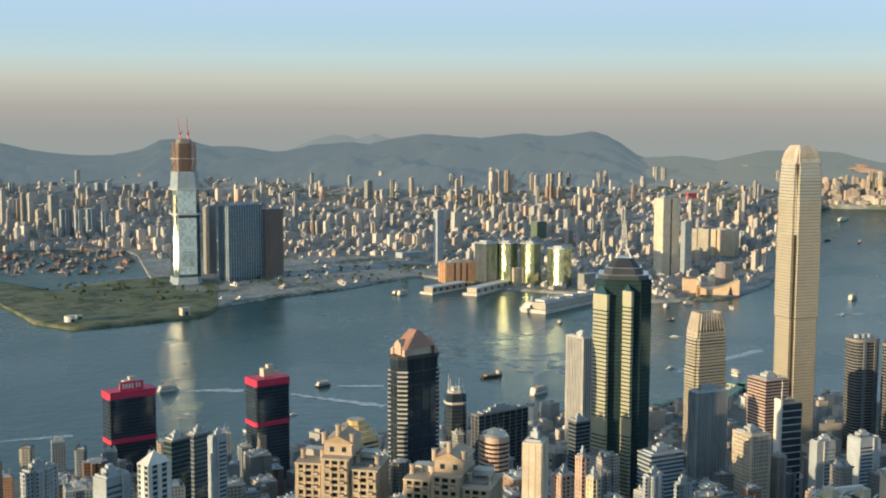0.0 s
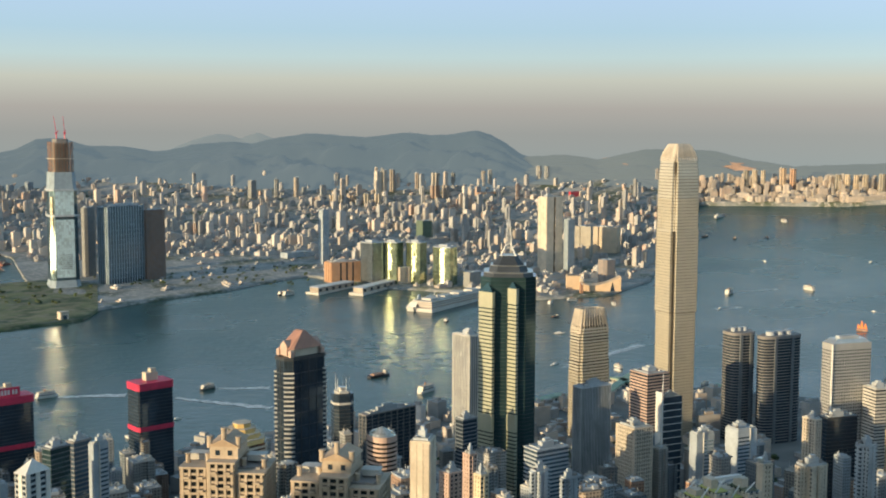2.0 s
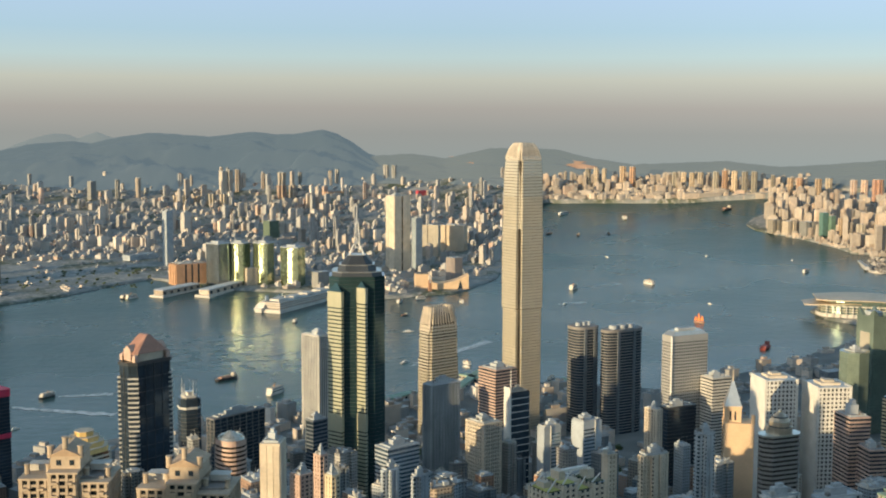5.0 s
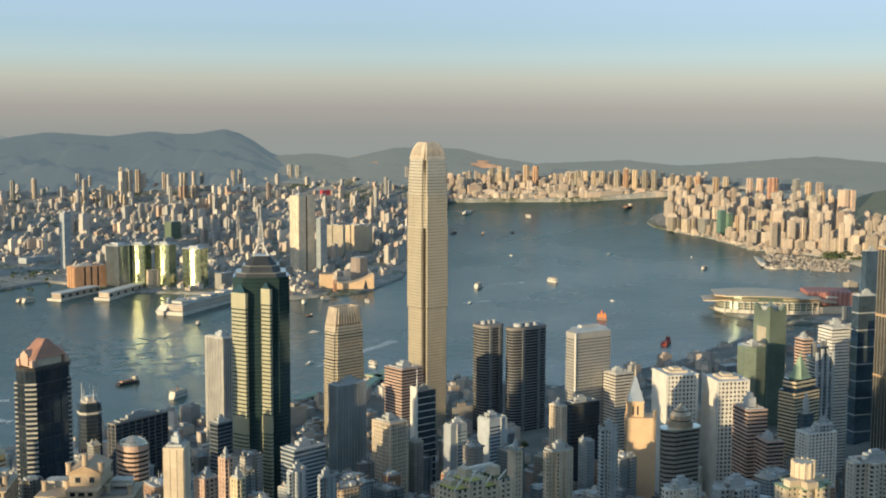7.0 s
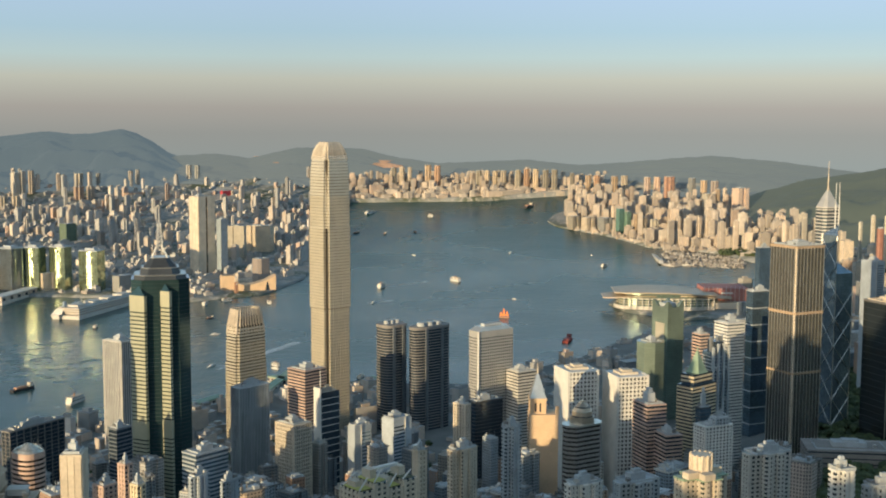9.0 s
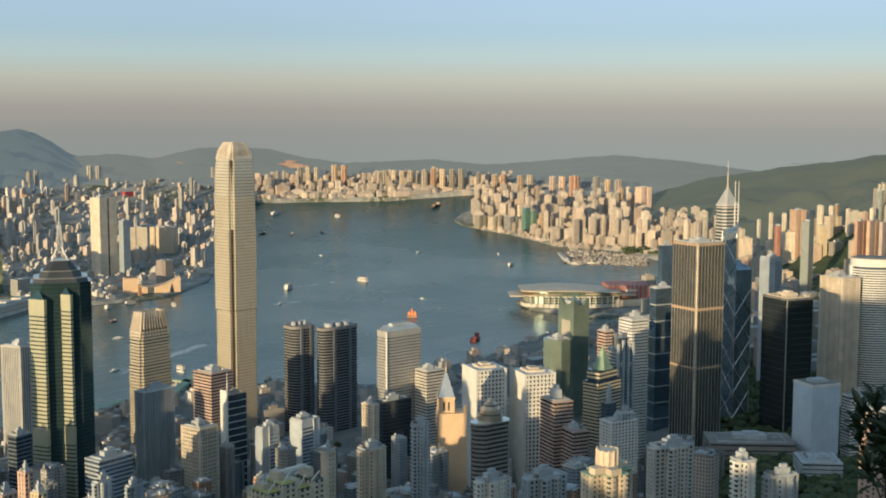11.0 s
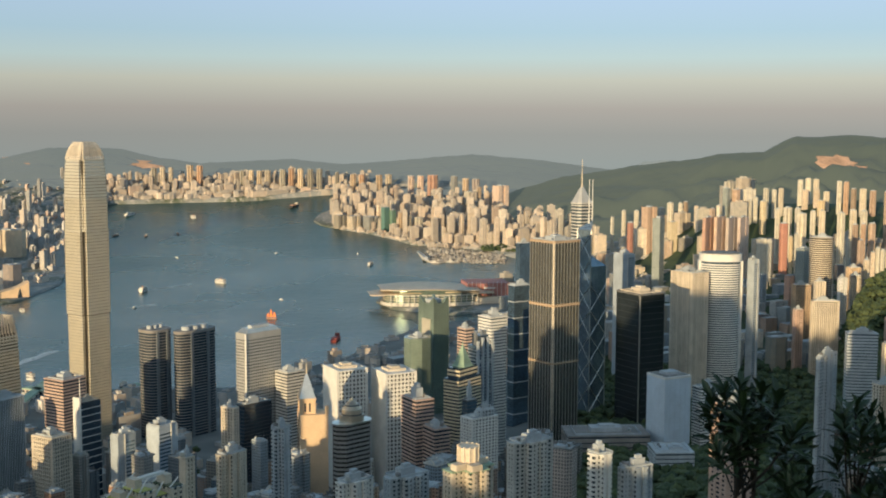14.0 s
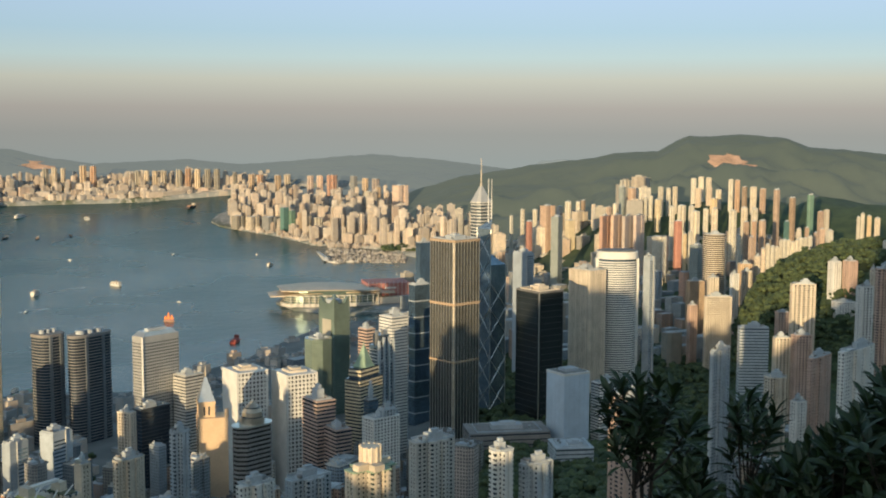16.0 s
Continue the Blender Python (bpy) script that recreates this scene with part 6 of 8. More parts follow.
def convention_hall(az, d):
    """The hall on its own island under wing-shaped roofs."""
    ob = thing("convention_hall", az, d, "low glass exhibition hall under wide overlapping wing roofs", "hall", 4.0, 8)
    for z0, z1, s, mat in ((0, 8, 1.0, CONCRETE), (8, 24, 0.94, G_HALL), (24, 27, 0.96, CONCRETE), (27, 37, 0.84, G_HALL)):
        core(ob, [(x * s, y * s) for x, y in oval(250, 120, 24, 3)], z1, mat, z0, None, "storey")
    for z in (12.5, 18):
        part("floor_band", ring_mesh("floor_band", [(x * 0.945, y * 0.945) for x, y in oval(250, 120, 24, 3)], 1.0, 1.6, CREAM), None, ob, "", (0, 0, z))

    def wing(cx, w, dep, z, lift, tilt):
        bm = bmesh.new()
        n, m = 14, 8
        grid = []
        for i in range(n + 1):
            u = i / n * 2 - 1
            row = []
            for j in range(m + 1):
                v = j / m * 2 - 1
                edge = 1 - 0.35 * abs(u) ** 3
                zz = z + lift * (1 - u * u * 0.9) - 4 * v * v * 0.6 + tilt * u * 9 + 5 * max(0, abs(u) - 0.7)
                row.append((bm.verts.new((cx + u * w / 2, v * dep / 2 * edge, zz)), bm.verts.new((cx + u * w / 2, v * dep / 2 * edge, zz - 2.0))))
            grid.append(row)
        for i in range(n):
            for j in range(m):
                for k in (0, 1):
                    q = [grid[i][j][k], grid[i + 1][j][k], grid[i + 1][j + 1][k], grid[i][j + 1][k]]
                    bm.faces.new(q if k == 0 else q[::-1])
        for i in range(n):
            for j in (0, m):
                bm.faces.new((grid[i][j][0], grid[i][j][1], grid[i + 1][j][1], grid[i + 1][j][0]))
        for j in range(m):
            for i in (0, n):
                bm.faces.new((grid[i][j][0], grid[i][j + 1][0], grid[i][j + 1][1], grid[i][j][1]))
        part("wing_roof", bm, ROOF_SHELL, ob, "wing-shaped bronze metal roof")

    wing(-8, 240, 150, 38, 7, -0.25)
    wing(-78, 150, 110, 29, 5, 0.3)
    wing(74, 150, 110, 30, 5, -0.3)
    for i in range(16):
        bm = bmesh.new()
        x = -105 + 14 * i
        box(bm, x - 0.9, x + 0.9, -60 * math.sqrt(max(0.1, 1 - (x / 132) ** 4)) - 3, -60 * math.sqrt(max(0.1, 1 - (x / 132) ** 4)), 0, 27)
        part("column", bm, CONCRETE, ob)
    hall = thing("scaffolded_hall", az + 2.6, d + 60, "hall behind it wrapped in red scaffold netting", "hall", 4.0, 12)
    core(hall, rect(105, 90), 46, NETTING, 0, None, "netting")
    for i in range(11):
        bm = bmesh.new()
        box(bm, -52 + 10.4 * i - 0.5, -52 + 10.4 * i + 0.5, -46.2, -45.2, 0, 50)
        part("scaffold_pole", bm, STEEL, hall)
    for z in (12, 24, 36):
        part("scaffold_deck", ring_mesh("scaffold_deck", rect(105, 90), 0.7, 0.8, BROWN), None, hall, "", (0, 0, z))
    bm = bmesh.new()
    box(bm, -12, 16, -46.8, -46.3, 33, 37)
    part("sign_bar", bm, WHITE, hall, "pale sign bar")
    core(hall, rect(150, 20), 16, CREAM, 0, None, "terrace").location = (-40, -62, 0)


def hull(ob, length, beam, z0, z1, mat, name="hull"):
    a, b = length / 2, beam / 2
    bm = bmesh.new()
    deck = [(-a, -b * 0.8), (a * 0.55, -b), (a * 0.85, -b * 0.55), (a, 0), (a * 0.85, b * 0.55), (a * 0.55, b), (-a, b * 0.8)]
    prism(bm, [(x * 0.93, y * 0.8) for x, y in deck], z0, z1, deck)
    return part(name, bm, mat, ob)


def liner(az, d, length, rot):
    ob = thing("cruise_liner", az, d, "white cruise liner with stacked decks moored at the pier", "ship", 0.0, rot)
    k = length / 160
    hull(ob, length, 24 * k, -2, 9 * k, WHITE)
    for i, (s, x) in enumerate(((0.86, -2), (0.78, -4), (0.7, -5), (0.5, -8))):
        bm = bmesh.new()
        box(bm, (x - 80 * s) * k, (x + 80 * s) * k, -(11 - i) * k, (11 - i) * k, (9 + 3.2 * i) * k, (11.9 + 3.2 * i) * k)
        deck = part("deck", bm, WHITE, ob)
        bm = bmesh.new()
        box(bm, (x - 79 * s) * k, (x + 79 * s) * k, -(11.2 - i) * k, (11.2 - i) * k, (10.1 + 3.2 * i) * k, (11.1 + 3.2 * i) * k)
        part("window_strip", bm, G_DARK, deck)
    bm = bmesh.new()
    prism(bm, [(-40 * k + x, y) for x, y in oval(12 * k, 7 * k, 10)], 21 * k, 32 * k, 0.96)
    part("funnel", bm, GREYBLUE, ob)
    mast(ob, 30 * k, 0, 20 * k, 34 * k, 0.7 * k, WHITE)
    return ob


def liner_pier(az, d):
    pier = thing("liner_terminal", az + 0.6, d + 90, "long low terminal on a pier with car park decks", "terminal", 2.0, 58)
    core(pier, rect(330, 66), 4, CONCRETE, -6, None, "quay")
    core(pier, rect(310, 52), 20, FACE, 4, None, "hall")
    for z in (8, 13, 18):
        part("deck_edge", ring_mesh("deck_edge", rect(310, 52), 1.2, 1.2, WHITE), None, pier, "", (0, 0, z))
    for i in range(5):
        bm = bmesh.new()
        box(bm, -140 + 62 * i, -110 + 62 * i, -14, 12, 20, 25)
        part("roof_house", bm, CONCRETE, pier)
    liner(az - 0.85, d + 20, 170, 60)


def concert_hall(az, d):
    """A windowless tiled hall whose roof sweeps up at both ends."""
    ob = thing("concert_hall", az, d, "windowless pinkish tiled hall with a sweeping ski-slope roof", "hall", 4.0, 6)
    bm = bmesh.new()
    n = 16
    prof = [(-48 + 96 * i / n, 12 + 26 * (i / n) ** 2.0 + 6 * (1 - i / n) ** 4) for i in range(n + 1)]
    f = [bm.verts.new((x, -20, z)) for x, z in prof] + [bm.verts.new((48, -20, 0)), bm.verts.new((-48, -20, 0))]
    b = [bm.verts.new((x, 20, z)) for x, z in prof] + [bm.verts.new((48, 20, 0)), bm.verts.new((-48, 20, 0))]
    bm.faces.new(f)
    bm.faces.new(b[::-1])
    m = len(f)
    for i in range(m):
        bm.faces.new((f[i], b[i], b[(i + 1) % m], f[(i + 1) % m]))
    part("hall_body", bm, ORANGE, ob)
    bm = bmesh.new()
    prism(bm, [(20, -20.6), (32, -20.6), (32, -19), (20, -19)], 0, 22, [(25, -20.6), (27, -20.6), (27, -19), (25, -19)])
    part("arch_opening", bm, G_DARK, ob)
    wing = thing("theatre_block", az - 1.35, d + 20, "pinkish tiled square theatre block", "hall", 4.0, 6)
    core(wing, rect(40, 36), 36, ORANGE, 0, 0.94, "wall")
    core(wing, rect(30, 26), 39, ROOF, 36, None, "roof_deck")


def clock_tower(az, d):
    ob = thing("clock_tower", az, d, "slender red brick clock tower with a domed top", "clock tower", 3.0, 20)
    core(ob, rect(8, 8), 30, BROWN, 0, 0.92, "shaft")
    core(ob, rect(9, 9), 32, CREAM, 30, None, "cornice")
    core(ob, rect(6, 6), 40, CREAM, 32, None, "lantern")
    core(ob, oval(6, 6, 10), 45, GREY, 40, 0.2, "dome")
    bm = bmesh.new()
    prism(bm, oval(4, 4, 12), 0, 0.3)
    bmesh.ops.rotate(bm, verts=bm.verts, matrix=Matrix.Rotation(radians(90), 3, "X"))
    part("clock_face", bm, WHITE, ob, "", (0, -3.9, 25))


def pier_shed(az0, d0, az1, d1, label, roof=None, wide=1.0):
    p, q = Vector((*flat(az0, d0), 0)), Vector((*flat(az1, d1), 0))
    m, length = (p + q) / 2, (q - p).length
    az, d = math.degrees(math.atan2(m.x, m.y)), m.length
    ob = thing("pier", az, d, label, "pier", 0.5, 0)
    ob.rotation_euler = (0, 0, math.atan2(q.y - p.y, q.x - p.x))
    core(ob, rect(length, 42 * wide), 3, CONCRETE, -5, None, "quay")
    core(ob, rect(length * 0.9, 28 * wide), 3 + 12 * wide, FACE, 3, None, "shed")
    core(ob, rect(length * 0.94, 32 * wide), 5 + 12 * wide, roof or WHITE, 3 + 12 * wide, 0.9, "shed_roof")
    for i in range(6):
        bm = bmesh.new()
        x = length * (-0.4 + 0.16 * i)
        box(bm, x - 5 * wide, x + 5 * wide, -14.6 * wide, -14.0 * wide - 0.03, 4, 4 + 7 * wide)
        part("shed_door", bm, G_DARK, ob)


def boat(az, d, m, kind, heading):
    words = {"ferry": "white double-deck harbour ferry under way", "barge": "dark flat cargo barge on the water", "red_barge": "red and dark working barge on the water",
             "yacht": "small white motor launch on the water", "junk": "wooden junk with orange sails", "liner": "white cruise ship out on the water"}
    if kind == "liner":
        liner(az, d, m, 90 + az - heading)
        return
    ob = thing({"red_barge": "barge"}.get(kind, kind), az, d, words[kind], "boat", 0.0, 90 + az - heading)
    k = m / 30
    if kind == "ferry":
        hull(ob, m, 8 * k, -1, 2.4 * k, HULL if d % 5 == 1 else WHITE)
        for x0, x1, z0, z1, b in ((-13, 10, 2.4, 5, 3.6), (-12, 8, 5.4, 7.6, 3.4)):
            bm = bmesh.new()
            box(bm, x0 * k, x1 * k, -b * k, b * k, z0 * k, z1 * k)
            deck = part("deckhouse", bm, WHITE, ob)
            bm = bmesh.new()
            box(bm, (x0 + 0.6) * k, (x1 - 0.6) * k, -(b + 0.06) * k, (b + 0.06) * k, (z0 + 0.9) * k, (z1 - 0.6) * k)
            part("window_strip", bm, G_DARK, deck)
            bm = bmesh.new()
            box(bm, (x0 - 1) * k, (x1 + 1) * k, -(b + 0.4) * k, (b + 0.4) * k, z1 * k, (z1 + 0.35) * k)
            part("deck_roof", bm, CREAM, ob)
        core(ob, [(x - 3 * k, y) for x, y in oval(2.6 * k, 2 * k, 8)], 11 * k, BROWN, 7.9 * k, None, "funnel")
    elif kind == "yacht":
        hull(ob, m, 6 * k, -1, 2.6 * k, WHITE)
        bm = bmesh.new()
        prism(bm, [(-9 * k, -2.2 * k), (5 * k, -2.2 * k), (5 * k, 2.2 * k), (-9 * k, 2.2 * k)], 2.6 * k, 5.2 * k, [(-8 * k, -1.9 * k), (2.5 * k, -1.9 * k), (2.5 * k, 1.9 * k), (-8 * k, 1.9 * k)])
        part("cabin", bm, WHITE, ob)
        mast(ob, -2 * k, 0, 5 * k, 9 * k, 0.2 * k)
    elif kind == "junk":
        hull(ob, m, 7 * k, -1, 4 * k, BROWN)
        for x, tall in ((-8, 20), (1, 27), (9, 17)):
            mast(ob, x * k, 0, 3 * k, tall * k, 0.3 * k, BROWN)
            bm = bmesh.new()
            prism(bm, [(x * k - 4.5 * k, -0.15), (x * k + 4 * k, -0.15), (x * k + 4 * k, 0.15), (x * k - 4.5 * k, 0.15)], 6 * k, tall * 0.95 * k,
                  [(x * k - 1 * k, -0.15), (x * k + 1.5 * k, -0.15), (x * k + 1.5 * k, 0.15), (x * k - 1 * k, 0.15)])
            part("sail", bm, SAIL, ob, "orange batten sail")
    else:
        hull(ob, m, 9 * k, -1, 2.6 * k, RUST if kind == "red_barge" else HULL)
        bm = bmesh.new()
        box(bm, -10 * k, 4 * k, -3 * k, 3 * k, 2.6 * k, 4.2 * k)
        part("cargo", bm, RUST if kind == "red_barge" else BROWN, ob)
        bm = bmesh.new()
        box(bm, 7 * k, 11 * k, -2.4 * k, 2.4 * k, 2.6 * k, 7 * k)
        part("wheelhouse", bm, CREAM if kind == "barge" else RUST, ob)
        mast(ob, 3 * k, 0, 2.6 * k, 12 * k, 0.3 * k, DARK, "derrick")


def wake(az0, d0, az1, d1, wide):
    """A low ribbon of broken foam left on the water."""
    p, q = Vector((*flat(az0, d0), 0)), Vector((*flat(az1, d1), 0))
    side = Vector((p.y - q.y, q.x - p.x, 0)).normalized()
    n = 24
    verts, faces = [], []
    for i in range(n + 1):
        u = i / n
        m = p.lerp(q, u) + side * wide * 0.5 * lump(u * 6, az0, 1.0)
        r = wide * 1.5 * (0.45 + 0.75 * u) * (0.75 + 0.4 * lump(u * 9, d0, 1.0))
        for s in (-1, 1):
            v = m + side * r * s
            verts.append(spot(math.degrees(math.atan2(v.x, v.y)), Vector((v.x, v.y)).length, 0.5))
    for i in range(n):
        faces.append((2 * i, 2 * i + 1, 2 * i + 3, 2 * i + 2))
    me = bpy.data.meshes.new("wake")
    me.from_pydata(verts, [], faces)
    me.materials.append(FOAM)
    tagged(new("wake", me), "white foam wake trailing on the water", "wake", kind="stuff")


G_HALL = glass("jade_glass", (0.30, 0.40, 0.34), 0.14, 0.7, 5.0, 4.0)


def headland_house(az, d, w, tall, mat, round_plan, label):
    ob = thing("headland_building", az, d, label, "building", 5.0, 30)
    core(ob, oval(w, w, 16) if round_plan else rect(w, w * 0.7), tall, mat, 0, None, "wall")
    core(ob, oval(w + 2, w + 2, 16) if round_plan else rect(w + 2, w * 0.7 + 2), tall + 1.5, CREAM, tall, 0.9, "roof")
    bm = bmesh.new()
    box(bm, -w * 0.2, w * 0.2, -w * 0.52, -w * 0.3, 1, tall * 0.6)
    part("opening", bm, G_DARK, ob)


def breakwater(az0, d0, az1, d1):
    p, q = spot(az0, d0), spot(az1, d1)
    m = (p + q) / 2
    ob = tagged(new("breakwater"), "low stone breakwater sheltering moored boats", "breakwater", kind="structure")
    ob.location, ob.rotation_euler = m, (0, 0, math.atan2(q.y - p.y, q.x - p.x))
    core(ob, rect((q - p).length, 12), 3.5, CONCRETE, -6, (0.9), "wall")

# ---- across the harbour ----
super_tower(27.72, 3300, 74, 386.3, 259.4, 9)
slab_estate(30.32, 3350, 121.4, 43.8, 209, 38)
block(28.87, 3500, 40.0, 21.9, 199, 38, FACE_COOL, 2, label="dark grey tower beside the glass skyscraper", name="apartment_tower", category="apartment tower")
block(31.83, 3400, 64.5, 23.3, 197, 38, FACE_BROWN, 2, label="brown tower with one flank lit orange", name="apartment_tower", category="apartment tower")
block(22.33, 4700, 48.8, 26.8, 116, 38, FACE_COOL, 1, label="grey-green estate tower with a sunlit edge")
block(22.91, 4700, 36.4, 20.0, 111, 38, FACE_COOL, 1, label="grey-green estate tower with a sunlit edge")
block(23.48, 4700, 45.8, 25.1, 115, 38, FACE_COOL, 1, label="grey-green estate tower with a sunlit edge")
block(24.09, 4700, 33.2, 18.2, 105, 38, FACE_COOL, 1, label="grey-green estate tower with a sunlit edge")
block(20.5, 5200, 19.6, 10.7, 152, 38, FACE, 0, label="cream apartment tower in the far town")
block(20.81, 5200, 23.6, 12.9, 151, 38, FACE, 0, label="cream apartment tower in the far town")
block(21.81, 5200, 39.7, 21.8, 143, 38, FACE, 0, label="pale tower block lit from the west")
block(19.63, 5200, 19.3, 10.6, 169, 38, FACE, 0, label="cream apartment tower in the far town")
block(21.2, 5200, 35.6, 19.5, 80, 38, FACE, 0, label="grey-cream apartment tower in the haze")
block(24.46, 5200, 51.2, 28.1, -16, 38, FACE, 0, label="pale tower block lit from the west")
block(25.18, 5200, 37.2, 20.4, -61, 38, FACE, 0, label="cream apartment tower in the far town")
block(24.78, 5200, 32.8, 18.0, 75, 38, FACE, 0, label="grey-cream apartment tower in the haze")
block(39.8, 3700, 24.2, 20.6, 172, 38, FACE_COOL, 0, label="slim dark tower above low roofs", name="apartment_tower", category="apartment tower")
office("office_block", 40.74, 3270, 92, 44, 58, 24, AMBER, G_DARK, "amber stone office blocks with deep upright slots above the ferry terminal", share=0.0, fin=19, fin_wide=12, fin_out=2.5, gear=4, category="office block")
mirror_tower(42.12, 3230, 50.5, 112, -22, G_SLATE_GREY, "grey-green glass tower above the piers")
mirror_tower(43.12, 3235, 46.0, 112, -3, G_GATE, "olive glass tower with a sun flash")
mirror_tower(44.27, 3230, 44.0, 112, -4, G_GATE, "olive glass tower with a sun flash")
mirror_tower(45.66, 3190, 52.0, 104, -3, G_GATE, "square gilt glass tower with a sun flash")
block(43.72, 3215, 42.0, 17.4, 50, 30, FACE_WARM, 3, label="pinkish arch-shaped office block above the pier", name="office_block", category="office block")
block(47.1, 3150, 54.0, 27.8, 46, 38, FACE, 0, label="white hotel block by the pier", name="hotel", category="hotel")
block(46.63, 3350, 19.3, 16.5, 24, 38, FACE_WARM, 0, label="pale tower block lit from the west")
office("skyscraper", 50.73, 3500, 58.4, 40.3, 225.8, 38, CREAM, G_BRONZE, "cream ribbed skyscraper over low town roofs", floor=28.0, share=0.05, fin=18, fin_wide=13, fin_out=1.2, category="skyscraper")
block(51.65, 3500, 24.4, 20.8, 161, 38, FACE_COOL, 0, label="cream apartment tower in the far town")
block(51.85, 7000, 63.2, 22.8, 56, 38, FACE_RED, 0, label="bright red building in the far town")
block(52.33, 3900, 58.0, 25.4, 108, -18, FACE_WARM, 3, label="pale tower block lit from the west")
block(53.32, 4100, 104.0, 44.0, 92, -18, FACE_WARM, 3, label="pale tower block lit from the west")
block(53.47, 3250, 42.7, 36.5, 72, 38, FACE_PINK, 2, label="pink hotel with a stepped roof", name="hotel", category="hotel")
block(40.22, 6400, 34.8, 29.7, 64, 38, FACE_WARM, 1, label="yellow estate tower lit by the low sun")
block(40.63, 6420, 34.9, 29.8, 62, 38, FACE_WARM, 1, label="yellow estate tower lit by the low sun")
block(41.16, 6400, 41.8, 35.6, 61, 38, FACE_WARM, 1, label="yellow estate tower lit by the low sun")
block(41.89, 6300, 38.8, 33.1, 76, 38, FACE_WARM, 1, label="yellow estate tower lit by the low sun")
block(42.42, 6320, 41.2, 35.1, 75, 38, FACE_WARM, 1, label="yellow estate tower lit by the low sun")
block(45.16, 6800, 53.8, 45.9, 96, 38, FACE, 1, label="cream apartment tower in the far town")
block(45.68, 6820, 41.6, 35.5, 96, 38, FACE, 1, label="pale tower block lit from the west")
block(46.04, 8000, 28.6, 24.4, 122, 38, FACE, 1, label="cream apartment tower in the far town")
block(45.18, 8000, 57.5, 49.0, 121, 38, FACE, 1, label="grey-cream apartment tower in the haze")
block(47.49, 8000, 28.5, 24.3, 135, 38, FACE, 1, label="cream apartment tower in the far town")
block(47.81, 8000, 28.4, 24.3, 142, 38, FACE, 1, label="cream apartment tower in the far town")
block(50.16, 8600, 39.2, 33.4, 152, 38, FACE, 1, label="cream apartment tower in the far town")
block(50.54, 8600, 36.1, 30.8, 149, 38, FACE, 1, label="cream apartment tower in the far town")
block(47.75, 7200, 166.7, 60.2, 5, 38, FACE_WARM, 3, label="long orange-lit warehouse by the far shore", name="warehouse", category="warehouse")
block(44.64, 4600, 46.5, 39.7, 68, 38, FACE_GREEN, 0, label="building wrapped in green netting", name="building", category="building")
block(38.52, 3900, 110.8, 40.0, 21, 38, FACE_COOL, 3, label="low blue-grey terminal building", name="terminal", category="terminal")
block(36.41, 6800, 36.8, 31.4, 124, 38, FACE, 0, label="cream apartment tower in the far town")
block(37.56, 6860, 24.8, 21.2, 128, 38, FACE, 1, label="cream apartment tower in the far town")
block(38.5, 6920, 27.6, 23.5, 135, 38, FACE, 2, label="pale tower block lit from the west")
block(34.33, 6980, 30.1, 25.7, 33, 38, FACE, 3, label="cream apartment tower in the far town")
block(34.63, 7040, 25.3, 21.6, 6, 38, FACE, 0, label="cream apartment tower in the far town")
block(37.86, 7100, 30.9, 26.3, 26, 38, FACE, 1, label="pale tower block lit from the west")
block(38.87, 7160, 25.9, 22.1, 67, 38, FACE, 2, label="cream apartment tower in the far town")
block(42.41, 7220, 36.5, 31.2, 159, 38, FACE, 3, label="grey-cream apartment tower in the haze")
block(42.73, 7280, 26.3, 22.4, 164, 38, FACE, 0, label="pale tower block lit from the west")
block(43.1, 7340, 34.4, 29.4, 165, 38, FACE, 1, label="pale tower block lit from the west")
block(35.93, 7400, 26.7, 22.8, 44, 38, FACE, 2, label="cream apartment tower in the far town")
block(59.86, 7600, 35.7, 30.5, 169, 38, FACE_WARM, 1, label="lit estate tower beyond the strait")
block(60.25, 7660, 33.2, 28.3, 171, 38, FACE_WARM, 1, label="lit estate tower beyond the strait")
block(60.63, 7720, 27.9, 23.8, 166, 38, FACE_WARM, 1, label="lit estate tower beyond the strait")
block(61.51, 7600, 41.0, 35.0, 185, 38, FACE_WARM, 1, label="lit estate tower beyond the strait")
block(61.96, 7660, 38.6, 32.9, 180, 38, FACE_WARM, 1, label="lit estate tower beyond the strait")
block(63.96, 7720, 38.6, 33.0, 147, 38, FACE_WARM, 1, label="lit estate tower beyond the strait")
block(64.36, 7600, 32.5, 27.8, 152, 38, FACE_WARM, 1, label="lit estate tower beyond the strait")
block(64.74, 7660, 32.7, 27.9, 147, 38, FACE_WARM, 1, label="lit estate tower beyond the strait")
block(65.14, 7720, 38.4, 32.8, 148, 38, FACE_WARM, 1, label="lit estate tower beyond the strait")
block(65.84, 7600, 37.7, 32.2, 157, 38, FACE_WARM, 1, label="lit estate tower beyond the strait")
block(66.25, 7660, 35.2, 30.0, 163, 38, FACE_WARM, 1, label="lit estate tower beyond the strait")
block(66.69, 7720, 38.1, 32.5, 158, 38, FACE_WARM, 1, label="lit estate tower beyond the strait")
block(67.16, 7600, 37.4, 31.9, 159, 38, FACE_WARM, 1, label="lit estate tower beyond the strait")
block(67.59, 7660, 37.6, 32.1, 158, 38, FACE_WARM, 1, label="lit estate tower beyond the strait")
block(68.43, 7720, 26.9, 23.0, 135, 38, FACE_WARM, 1, label="lit estate tower beyond the strait")
block(68.55, 5000, 40.3, 34.4, 59, 38, FACE_WARM, 3, label="yellow slab block along the waterfront")
